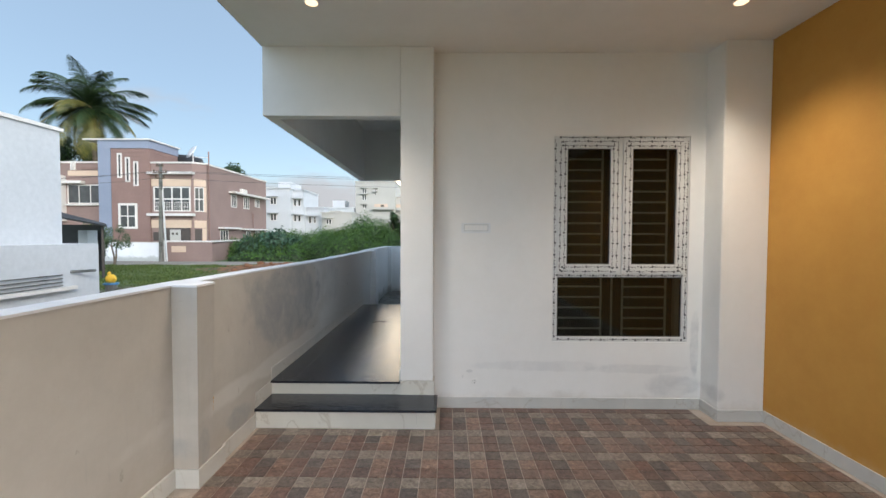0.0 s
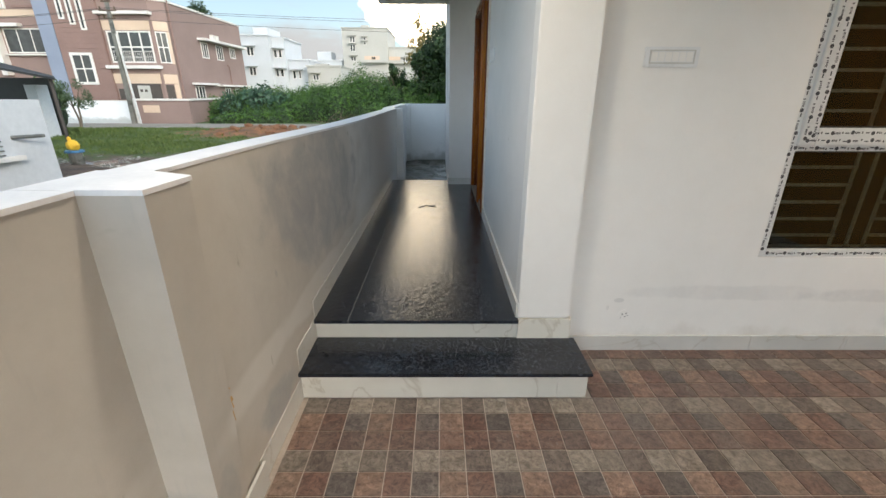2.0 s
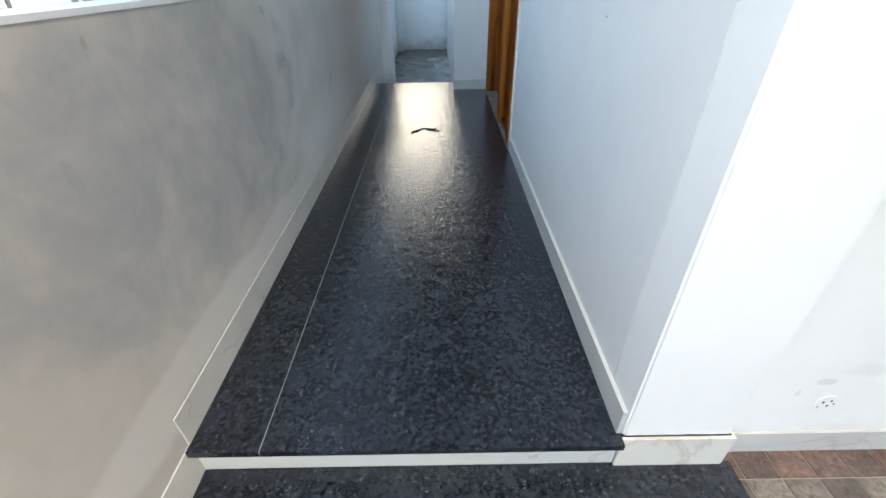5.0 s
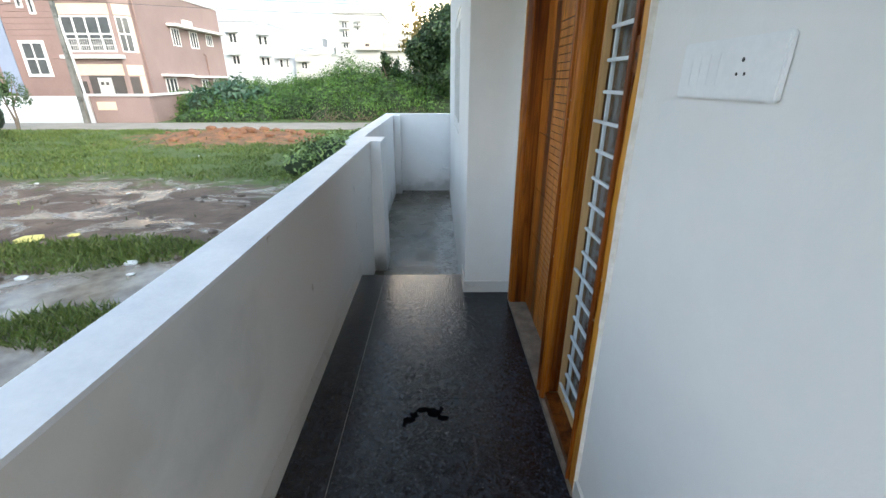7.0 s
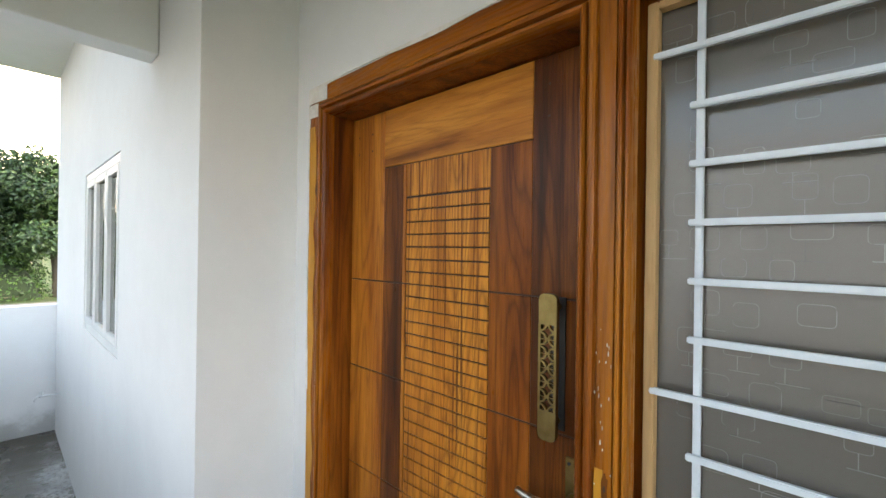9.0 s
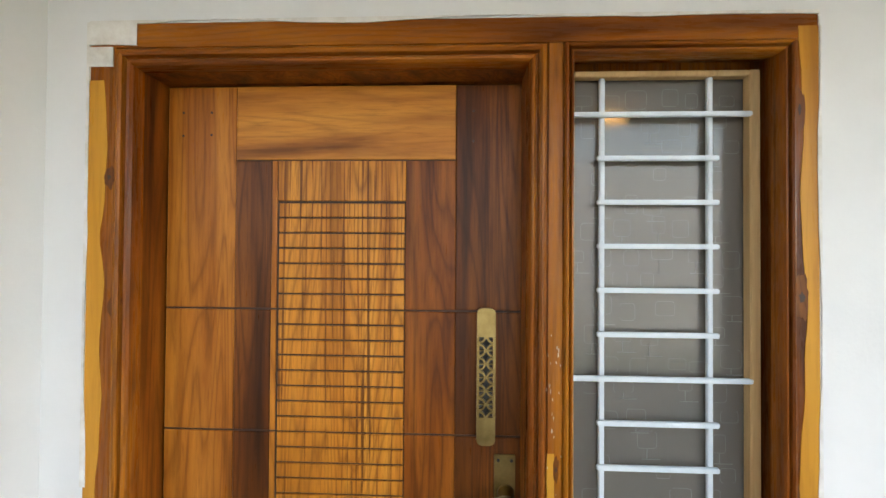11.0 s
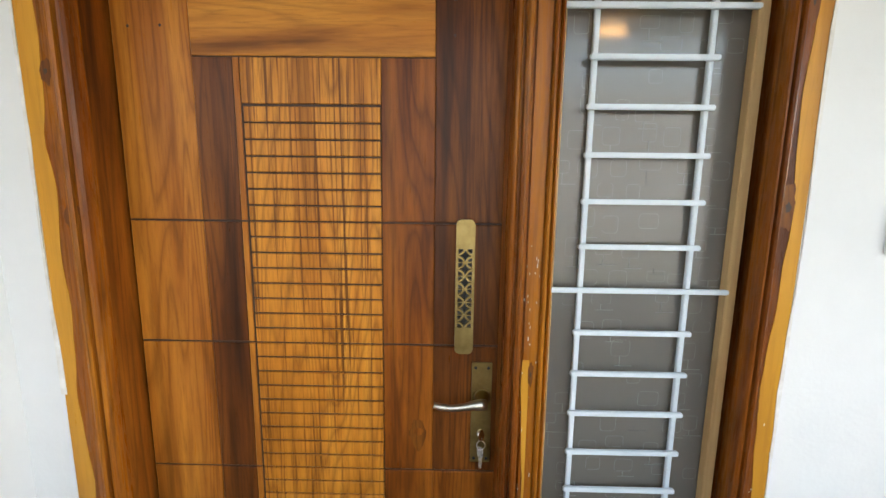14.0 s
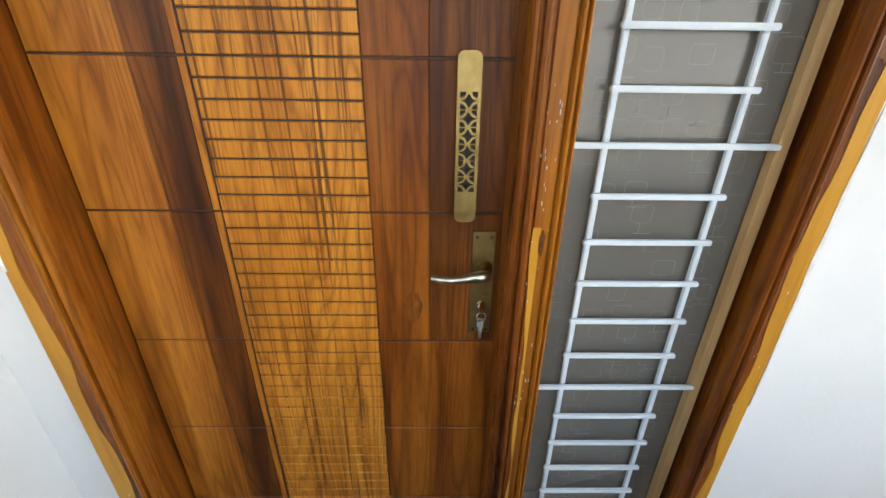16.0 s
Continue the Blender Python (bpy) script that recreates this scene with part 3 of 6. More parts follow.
rings = [[bm.verts.new(c) for c in ((min(-1.61, b - 0.147), y, 1.262), (b + 0.003, y, 1.262), (b + 0.003, y, 1.275), (min(-1.61, b - 0.147), y, 1.275))] for y, a, b in [(-0.56, 0, -1.600)] + LEAN[1:]]
for r0, r1 in zip(rings, rings[1:]):
    for k in range(4):
        bm.faces.new((r0[k], r0[(k + 1) % 4], r1[(k + 1) % 4], r1[k]))
bm.faces.new(rings[0])
bm.faces.new(rings[-1][::-1])
bmesh.ops.recalc_face_normals(bm, faces=bm.faces[:])
v = [bm.verts.new(c) for z in (1.262, 1.2755) for c in ((-1.765, -0.813, z), (-1.4535, -0.813, z), (-1.447, -0.620, z), (-1.61, -0.545, z), (-1.765, -0.545, z))]
for f in ((4, 3, 2, 1, 0), (5, 6, 7, 8, 9), (0, 1, 6, 5), (1, 2, 7, 6), (2, 3, 8, 7), (3, 4, 9, 8), (4, 0, 5, 9)):
    bm.faces.new([v[i] for i in f])
box(-1.765, -1.61, -6.5, -0.815, 1.262, 1.275, bm)
structure("cap_boundary", bm, M_CAP, "thin white cement capping of the boundary wall")
bm = box(-1.672, -1.350, 5.1, 5.425, 1.262, 1.2745)
box(-1.705, -1.555, 5.425, 8.405, 1.262, 1.2745, bm)
box(-1.705, 0.3, 8.405, 8.565, 1.262, 1.275, bm)
structure("cap_boundary_far", bm, M_CAP)

# floors
structure("floor_porch", box(-1.75, 2.83, -6.5, 0.46, -0.25, -0.004), M_GROUT, "grouted bed of the brown check tile floor")
floor = bpy.data.objects["floor_porch"]
structure("floor_back", box(-1.6, -0.6, 4.39, 8.45, -0.2, 0.0), M_CEMENT, "wet grey cement floor beyond the walkway, limed along the house wall")
bm = box(-1.475, XR, 0.335, 4.40, -0.1, 0.27)
structure("plinth", bm, M_CONC)

# walkway paving
step = thing("step", "low entrance step with black granite tread and cream marble riser", "step")
part("tread", box(-1.477, 0.012, -0.028, 0.313, 0.146, 0.166), M_GRANITE, step, "polished black granite tread", 0.003)
part("core", box(-1.475, -0.01, 0.012, 0.325, 0, 0.1455), M_CONC, step)
part("riser", box(-1.475, -0.157, 0.0, 0.011, 0, 0.1455), M_MARBLE, step, "cream marble riser tile")
part("riser", box(-0.1555, -0.002, 0.0, 0.011, 0, 0.1455), M_MARBLE, step, "cream marble riser tile")
part("side_riser", box(-0.009, 0.0, 0.0115, 0.313, 0, 0.1455), M_MARBLE, step, "cream marble side tile")
edge = thing("platform_edge", "cream marble riser tiles below the walkway's granite edge", "step")
part("riser", box(-1.475, -0.322, 0.313, 0.324, 0.1665, 0.270), M_MARBLE, edge)
part("riser", box(-0.3205, -0.028, 0.303, 0.312, 0.1665, 0.292), M_MARBLE, edge)
part("riser", box(-0.0275, -0.019, 0.303, 0.4325, 0.0, 0.292), M_MARBLE, edge)
for n, (x0, x1, y0, y1) in enumerate([(-1.475, -1.283, 0.288, 2.30), (-1.475, -1.283, 2.303, 4.39), (-1.280, XR, 0.288, 1.62), (-1.280, XR, 1.623, 2.94), (-1.280, XR, 2.943, 4.39)]):
    if n == 4:
        bm = box(x0, -0.647, y0, y1, 0.27, ZP)
        box(-0.647, x1, y0, 4.079, 0.27, ZP, bm)
    else:
        bm = box(x0, x1, y0, y1, 0.27, ZP)
    structure("paving_slab", bm, M_GRANITE, "polished black granite slab of the walkway, dusty")

# skirtings
def skirting(name, boxes, label="pale grey marble skirting"):
    bm = bmesh.new()
    for b in boxes:
        box(*b, bm)
    return structure(name, bm, M_SKIRT, label)


structure("grout_line", box(-1.2829, -1.2801, 0.289, 4.389, 0.272, ZP - 0.0004), M_JOINT, "pale dusty joint between the granite slabs")
rr = random.Random(31)
bm = bmesh.new()
z = 0.40
while z < 0.80:
    w = 0.005 if z < 0.46 or z > 0.75 else 0.014 + 0.018 * rr.random()
    hgt = rr.uniform(0.015, 0.035)
    yy = -0.588 + rr.uniform(-0.006, 0.006)
    xs = -1.4765 - 0.122 * max(0, z - 0.30) / 0.962
    if rr.random() < 0.85:
        q = [(xs + 0.004, yy - w * rr.uniform(0.5, 1), z), (xs + 0.004, yy + w * rr.uniform(0.3, 1), z + 0.003), (xs + 0.001, yy + w * rr.uniform(0.2, 0.8), z + hgt), (xs + 0.001, yy - w * rr.uniform(0.1, 0.7), z + hgt)]
        bm.faces.new([bm.verts.new(c) for c in q])
    z += hgt
structure("peeling_crack", bm, M_PEEL, "ragged orange-brown peeling crack where wall meets pier")

skirting("baseboard_porch", [(0.0, 0.55, 0.43, 0.4395, 0, 0.10), (0.552, 1.15, 0.43, 0.4395, 0, 0.10), (1.152, 1.75, 0.43, 0.4395, 0, 0.10), (1.752, 2.41, 0.43, 0.4395, 0, 0.10),
                             (2.41, 2.4195, 0.18, 0.4395, 0, 0.10), (2.4195, 2.80, 0.18, 0.1895, 0, 0.10)])
skirting("baseboard_yellow", [(2.80, 2.8095, -6.4 + i * 0.6, -6.4 + i * 0.6 + 0.598, 0, 0.10) for i in range(11)][:-1] + [(2.80, 2.8095, -0.4, 0.18, 0, 0.10)])
skirting("baseboard_walkway", [(XR - 0.012, XR - 0.0005, 0.325 + i * 0.6, min(0.325 + i * 0.6 + 0.598, DY0), ZP, ZP + 0.09) for i in range(4)]
         + [(-0.655, -0.6455, 4.08, 4.39, ZP, ZP + 0.09), (-0.6455, XR - 0.0005, 4.079, 4.0895, ZP, ZP + 0.09)])
skirting("baseboard_boundary", [(-1.464, -1.452, -0.822, -0.51, 0, 0.12), (-1.61, -1.464, -0.822, -0.8105, 0, 0.12), (-1.6145, -1.60, -6.4, -0.822, 0, 0.12), (XW + 0.0005, XW + 0.005, -0.51, 0.0, 0, 0.12), (XW + 0.0005, XW + 0.005, 0.0, 0.313, 0.146, 0.29)]
         + [(XW + 0.0005, XW + 0.005, 0.313 + i * 0.6, min(0.313 + i * 0.6 + 0.598, 4.39), ZP, ZP + 0.11) for i in range(7)])
# ---- entrance door set: frame with side light ----
M_SILL = surface("dusty sill", (0.13, 0.095, 0.07), (0.30, 0.25, 0.20), 9, 0.8, 0.4)
FX = -0.335                                     # outer face of the frame
frame_set = thing("door_frame", "varnished teak door frame with side light, putty and plaster smeared round its rim", "door frame")


def board(name, y0, y1, z0, z1, x0, x1, mat, parent, label="", bevel=0.002):
    return part(name, box(x0, x1, y0, y1, z0, z1), mat, parent, label, bevel)


SY0, SY1 = 2.475, 2.902                         # side light opening
board("post", 3.913, DY1, ZP + 0.03, 2.372, FX, -0.12, W_FRAME, frame_set)
board("post", DY0, 2.452, ZP + 0.03, 2.372, FX, -0.12, W_FRAME, frame_set)
board("mullion", 2.928, 2.960, ZP + 0.05, 2.372, FX, -0.12, W_FRAME, frame_set)
board("head", DY0, DY1, 2.372, DZ1, FX, -0.12, W_FRAMEH, frame_set)
board("sill", DY0, DY1, ZP, ZP + 0.03, FX - 0.004, -0.12, M_SILL, frame_set, "dusty grey-brown sill")
board("sill_strip", SY0, SY1, ZP + 0.031, ZP + 0.07, FX + 0.01, -0.20, W_DARK, frame_set)


def moulding(y0, y1, z0, z1, inner, sides):
    """Two half-round beads and a step round an opening; it runs from the outer arris inwards and back."""
    prof = [(-0.002, -0.0006), (0.0, 0.0045), (0.0025, 0.0045), (0.004, -0.006), (0.008, -0.011), (0.013, -0.012), (0.018, -0.008), (0.020, 0.005), (0.023, 0.005), (0.025, -0.002), (0.029, -0.007), (0.034, -0.005), (0.038, 0.001), (0.040, 0.010), (0.0415, 0.022), (0.0415, 0.031)]
    k = inner / 0.0415
    bm = bmesh.new()
    rings = []
    for d, x in prof:
        d *= k
        xx = FX + x
        rings.append([bm.verts.new((xx, y0 + d, z0)), bm.verts.new((xx, y0 + d, z1 - d)), bm.verts.new((xx, y1 - d, z1 - d)), bm.verts.new((xx, y1 - d, z0))])
    for a, b in zip(rings, rings[1:]):
        for i in sides:
            bm.faces.new((a[i], a[i + 1], b[i + 1], b[i]))
    return bm


for y0, y1, inner in ((2.9605, 3.9125, 0.0415), (2.4525, 2.9275, 0.025)):
    part("moulding", moulding(y0, y1, ZP + 0.03, 2.3715, inner, (0,)), W_FRAME, frame_set, "beaded teak moulding")
    part("moulding", moulding(y0, y1, ZP + 0.03, 2.3715, inner, (2,)), W_FRAME, frame_set, "beaded teak moulding")
    part("head_moulding", moulding(y0, y1, ZP + 0.03, 2.3715, inner, (1,)), W_FRAMEH, frame_set, "beaded teak moulding")
# linings of the two openings
bm = box(-0.3035, -0.12, 3.872, 3.9125, ZP + 0.03, 2.372)
box(-0.3035, -0.236, 2.9605, 3.001, ZP + 0.03, 2.372, bm)
box(-0.235, -0.12, 2.9605, 2.995, ZP + 0.03, 2.372, bm)
box(-0.3034, -0.236, 3.001, 3.872, 2.330, 2.372, bm)
box(-0.2345, -0.12, 2.995, 3.872, 2.330, 2.372, bm)
part("lining", bm, W_MID, frame_set, "red-brown jamb lining")
bm = box(-0.235, -0.12, 2.902, 2.9275, ZP + 0.03, 2.372)
box(-0.235, -0.12, 2.4525, 2.475, ZP + 0.03, 2.372, bm)
box(-0.2345, -0.12, 2.475, 2.902, 2.3445, 2.372, bm)
part("lining", bm, W_FRAME, frame_set)
bm = box(-0.262, -0.236, 2.884, 2.902, ZP + 0.071, 2.342)
box(-0.262, -0.236, 2.469, 2.492, ZP + 0.071, 2.342, bm)
box(-0.261, -0.2365, 2.492, 2.884, 2.329, 2.342, bm)
box(-0.261, -0.2365, 2.492, 2.884, ZP + 0.071, ZP + 0.088, bm)
part("bead", bm, W_BEAD, frame_set, "raw pale pine glazing bead", 0.002)


def ragged_strip(y_edge, inward, z0, z1, w0, amp, x, seed, step=0.03, horizontal=False):
    """A thin strip with one straight and one wandering edge."""
    bm = bmesh.new()
    n = max(4, int((z1 - z0) / step))
    prev = None
    for i in range(n + 1):
        z = z0 + (z1 - z0) * i / n
        w = w0 + amp * (noise.noise((z * 3.1, seed, 0)) + 0.35 * noise.noise((z * 9.0, seed, 4)))
        w = max(0.0015, w)
        if horizontal:
            c = [(x, z, y_edge), (x, z, y_edge + inward * w), (x + 0.003, z, y_edge), (x + 0.003, z, y_edge + inward * w)]
        else:
            c = [(x, y_edge, z), (x, y_edge + inward * w, z), (x + 0.003, y_edge, z), (x + 0.003, y_edge + inward * w, z)]
        v = [bm.verts.new(p) for p in c]
        if prev:
            bm.faces.new((prev[0], prev[1], v[1], v[0]))
            bm.faces.new((prev[1], prev[3], v[3], v[1]))
            bm.faces.new((prev[0], v[0], v[2], prev[2]))
        prev = v
    return bm


part("sapwood", ragged_strip(DY1 - 0.001, -1, ZP + 0.04, 2.30, 0.036, 0.030, FX - 0.0012, 1.0), W_EDGE, frame_set, "yellow sapwood edge")
part("sapwood", ragged_strip(DY0 + 0.001, 1, ZP + 0.04, 2.40, 0.033, 0.022, FX - 0.0012, 2.0), W_EDGE, frame_set, "yellow sapwood edge")
part("sapwood", ragged_strip(2.9445, 1, ZP + 0.05, 1.50, 0.008, 0.014, FX - 0.0012, 5.0), W_EDGE, frame_set, "yellow sapwood streak")
part("side_edge", box(FX, XR, DY0 - 0.0015, DY0 - 0.0002, ZP + 0.031, 2.42), M_FILLER, frame_set, "white plaster along the frame's edge")
part("putty", ragged_strip(DY0 - 0.004, 1, 1.05, 2.40, 0.005, 0.009, FX - 0.0025, 7.0, 0.006), M_FILLER, frame_set, "white plaster smear")
part("putty", ragged_strip(DY1 + 0.006, -1, 1.4, 2.43, 0.007, 0.010, FX - 0.0025, 8.0, 0.01), M_FILLER, frame_set, "white plaster smear")
part("putty", ragged_strip(DZ1 + 0.005, -1, DY0, DY1, 0.006, 0.009, FX - 0.0027, 9.0, 0.01, True), M_FILLER, frame_set, "white plaster smear")
bm = ragged_strip(DZ1 + 0.002, -1, 3.865, DY1 + 0.002, 0.052, 0.010, FX - 0.0030, 11.0, 0.01, True)
part("putty", bm, M_FILLER, frame_set, "grey-white putty on the frame's upper corner")
part("putty", ragged_strip(DY1, -1, 2.33, 2.374, 0.055, 0.008, FX - 0.0033, 13.0, 0.006), M_FILLER, frame_set, "grey-white putty patch")
rnd = random.Random(5)
for y0, y1, z0, z1, n in ((2.93, 2.96, 0.95, 1.75, 34), (3.93, 3.975, 0.30, 0.75, 20), (3.92, 3.96, 0.36, 0.44, 16), (2.405, 2.45, 0.9, 1.4, 8)):
    bm = bmesh.new()
    for _ in range(n):
        y, z, w, h = rnd.uniform(y0, y1), rnd.uniform(z0, z1), rnd.uniform(0.0006, 0.0022), rnd.uniform(0.002, 0.009)
        box(FX - 0.0015, FX - 0.0005, y, y + w, z, z + h, bm)
    part("paint_fleck", bm, M_FILLER, frame_set, "white paint flecks", kind="stuff")

# ---- the door leaf: stiles, panels, slats ----
door = thing("door", "closed teak entrance door with a column of grooved golden slats and brass fittings", "door")
LX = -0.232
ZB, ZT = 0.335, 2.326
# core coloured almost black, so that the gaps read as shaded grooves
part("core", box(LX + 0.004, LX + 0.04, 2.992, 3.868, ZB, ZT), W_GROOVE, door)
MAJ = [ZB, 0.565, 0.860, 1.155, 1.488, 1.783, 2.143]
G = 0.0022


def blot_yz(cy, cz, ry, rz, x, seed, n=22):
    bm = bmesh.new()
    vs = []
    for k in range(n):
        a = 2 * math.pi * k / n
        r = 1 + 0.5 * noise.noise((math.cos(a) * 1.6 + seed, math.sin(a) * 1.6, seed))
        vs.append(bm.verts.new((x, cy + ry * r * math.cos(a), cz + rz * r * math.sin(a))))
    bm.faces.new(vs[::-1])
    return bm


W_KNOT = wood_material("knot-dark teak", (0.05, 0.014, 0.004), (0.15, 0.042, 0.007), (0.26, 0.085, 0.012), scale=2.0, seed=21)


def panel(y0, y1, z0, z1, mat, label="", proud=0.0):
    bm = bmesh.new()
    x0, x1, c = LX - proud, LX + 0.0038, 0.0016
    o = [bm.verts.new((x1, y, z)) for y, z in ((y0, z0), (y1, z0), (y1, z1), (y0, z1))]
    m = [bm.verts.new((x0 + c, y, z)) for y, z in ((y0, z0), (y1, z0), (y1, z1), (y0, z1))]
    i = [bm.verts.new((x0, y, z)) for y, z in ((y0 + c, z0 + c), (y1 - c, z0 + c), (y1 - c, z1 - c), (y0 + c, z1 - c))]
    for a, b in ((o, m), (m, i)):
        for k in range(4):
            bm.faces.new((a[k], a[(k + 1) % 4], b[(k + 1) % 4], b[k]))
    bm.faces.new(i)
    return part("panel", bm, mat, door, label)


panel(3.157, 3.694, 2.146, ZT, W_RAIL, "cross-grained teak top rail")
LEFT = [(3.6945, 3.866, W_LIGHT, "brown teak stile"), (3.604, 3.694, W_DARK, "dark teak strip"), (3.5885 + G, 3.604, W_LIGHT, "light teak strip")]
RIGHT = [(3.156, 3.2765, W_MID, "brown teak panel"), (2.993, 3.156, W_DARK, "dark teak stile")]
for k, (z0, z1) in enumerate(zip(MAJ, MAJ[1:])):
    for y0, y1, mat, lab in LEFT + RIGHT:
        top = z1 if k < 5 else (ZT if y0 > 3.69 or y1 < 3.157 else 2.143)
        mats = mat
        if mat is W_DARK and y0 < 3.1 and k < 3:
            mats = W_MID
        panel(y0, y1, z0 + G, top - (G if k < 5 else 0), mats, lab)
panel(3.2765, 3.5885, 2.041 + 0.0045, 2.143, W_PANEL, "golden teak head panel")
z = 2.041
while z - 0.0369 > 0.42:
    panel(3.2765 + G, 3.5885 - 0.0035, z - 0.0369 + G * 1.1, z - G * 0.7, W_PANEL, "golden teak slat", 0.0012)
    z -= 0.0369
panel(3.2765, 3.5885, ZB, z - G, W_PANEL, "golden teak foot panel")
for k, (y, zz, ry, rz) in enumerate(((3.924, 2.084, 0.012, 0.026), (3.905, 1.797, 0.016, 0.034), (2.443, 2.224, 0.010, 0.050), (2.440, 1.834, 0.016, 0.048), (2.455, 1.408, 0.013, 0.040), (2.941, 1.467, 0.006, 0.030))):
    part("knot", blot_yz(y, zz, ry, rz, FX - 0.0016, 9.0 + k), W_KNOT, frame_set, "dark knot in the frame's face")
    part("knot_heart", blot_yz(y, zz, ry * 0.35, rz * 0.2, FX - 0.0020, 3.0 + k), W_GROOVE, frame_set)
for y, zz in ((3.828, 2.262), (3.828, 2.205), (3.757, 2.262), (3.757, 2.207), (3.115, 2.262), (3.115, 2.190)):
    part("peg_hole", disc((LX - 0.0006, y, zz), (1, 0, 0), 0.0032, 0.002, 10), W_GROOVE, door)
part("knot", blot_yz(3.190, 1.262, 0.012, 0.010, LX - 0.0008, 2.0), W_MID, door, "small pale knot in the teak")
part("knot", blot_yz(3.192, 1.252, 0.021, 0.036, LX - 0.0005, 5.0), W_KNOT, door, "dark figure round a knot")

# pull plate with pierced lattice
pull = thing("door_pull", "antique brass pull plate with a pierced star lattice", "door handle")


def rounded_bar(y0, y1, z0, z1, x0, x1, r, round_top=True, round_bottom=True):
    bm = bmesh.new()
    pts = []
    n = 6
    for (cy, cz, a0, on) in ((y1 - r, z1 - r, 0, round_top), (y0 + r, z1 - r, 90, round_top), (y0 + r, z0 + r, 180, round_bottom), (y1 - r, z0 + r, 270, round_bottom)):
        if on:
            for i in range(n + 1):
                a = radians(a0 + 90 * i / n)
                pts.append((cy + r * math.cos(a), cz + r * math.sin(a)))
        else:
            pts.append((y1 if a0 in (0, 270) else y0, z1 if a0 in (0, 90) else z0))
    front = [bm.verts.new((x0, y, z)) for y, z in pts]
    back = [bm.verts.new((x1, y, z)) for y, z in pts]
    for i in range(len(pts)):
        j = (i + 1) % len(pts)
        bm.faces.new((front[i], front[j], back[j], back[i]))
    bm.faces.new(front)
    bm.faces.new(back[::-1])
    return bm


PY0, PY1, PZ0, PZ1 = 3.064, 3.106, 1.489, 1.797
LZ0, LZ1 = 1.551, 1.732
part("plate_top", rounded_bar(PY0, PY1, LZ1, PZ1, -0.284, -0.272, 0.012, True, False), M_BRASS, pull, bevel=0.001)
part("plate_bottom", rounded_bar(PY0, PY1, PZ0, LZ0, -0.284, -0.272, 0.012, False, True), M_BRASS, pull, bevel=0.001)
bm = box(-0.284, -0.272, PY0, PY0 + 0.0055, LZ0, LZ1)
box(-0.284, -0.272, PY1 - 0.0055, PY1, LZ0, LZ1, bm)
part("rim", bm, M_BRASS, pull)
bm = bmesh.new()
CY0, CY1 = PY0 + 0.0055, PY1 - 0.0055
cw, ch = (CY1 - CY0), (LZ1 - LZ0) / 6
for i in range(6):
    z0 = LZ0 + i * ch
    box(-0.2838, -0.2745, CY0, CY1, z0 - 0.0009, z0 + 0.0009, bm)
    for sy in (0, 1):
        for sz in (0, 1):
            cy, cz = (CY0 if sy == 0 else CY1), (z0 if sz == 0 else z0 + ch)
            rr0, rr1 = 0.0105, 0.0148
            prev = None
            for k in range(7):
                a = radians(90 * k / 6)
                dy, dz = math.cos(a) * (1 if sy == 0 else -1), math.sin(a) * (1 if sz == 0 else -1)
                q = [bm.verts.new((x, cy + r * dy, cz + r * dz)) for x in (-0.2836, -0.2745) for r in (rr0, rr1)]
                if prev:
                    bm.faces.new((prev[0], prev[1], q[1], q[0]))
                    bm.faces.new((prev[1], prev[3], q[3], q[1]))
                    bm.faces.new((prev[0], q[0], q[2], prev[2]))
                prev = q
    box(-0.2834, -0.2745, (CY0 + CY1) / 2 - 0.0009, (CY0 + CY1) / 2 + 0.0009, z0, z0 + 0.0035, bm)
    box(-0.2834, -0.2745, (CY0 + CY1) / 2 - 0.0009, (CY0 + CY1) / 2 + 0.0009, z0 + ch - 0.0035, z0 + ch, bm)
part("lattice", bm, M_BRASS, pull, "pierced brass lattice")
for zz in (PZ0 + 0.03, PZ1 - 0.03):
    part("standoff", disc((-0.272, 3.085, zz), (1, 0, 0), 0.008, 0.0405), M_BRASS, pull)
# black strip laid on the leaf, so that the lattice openings look dark
part("backing", box(-0.2365, -0.2325, PY0 + 0.004, PY1 - 0.004, PZ0 + 0.01, PZ1 - 0.01), M_GASKET, pull, "black strip darkening the lattice openings")

M_KEY = surface("bright nickel", (0.62, 0.59, 0.54), (0.78, 0.75, 0.70), 40, 0.2, 0.05, metal=1.0)
lock = thing("door_lever", "bronze lock plate with a satin nickel lever handle and hanging keys", "door handle")
part("plate", box(-0.241, -0.2335, 3.013, 3.062, 1.187, 1.449), M_BRASS, lock, "dull bronze plate", 0.0015)
for zz in (1.437, 1.199):
    for yy in (3.022, 3.053):
        part("screw", disc((-0.243, yy, zz), (1, 0, 0), 0.0036, 0.002, 12), M_GASKET, lock)
part("rose", tube([(-0.241, 3.036, 1.362), (-0.25, 3.036, 1.362), (-0.262, 3.036, 1.362), (-0.279, 3.036, 1.362)], 0.02, 20, None, [1.0, 0.95, 0.62, 0.6]), M_BRASS, lock, "bronze neck", smooth=True)
part("lever", tube([(-0.279, 3.030, 1.363), (-0.284, 3.045, 1.365), (-0.286, 3.062, 1.364), (-0.288, 3.085, 1.360), (-0.289, 3.11, 1.358), (-0.289, 3.135, 1.360), (-0.288, 3.152, 1.364)], 0.0098, 14, None, [1.25, 1.35, 1.05, 0.82, 0.78, 0.80, 0.72]), M_STEEL, lock, "satin nickel lever", smooth=True)
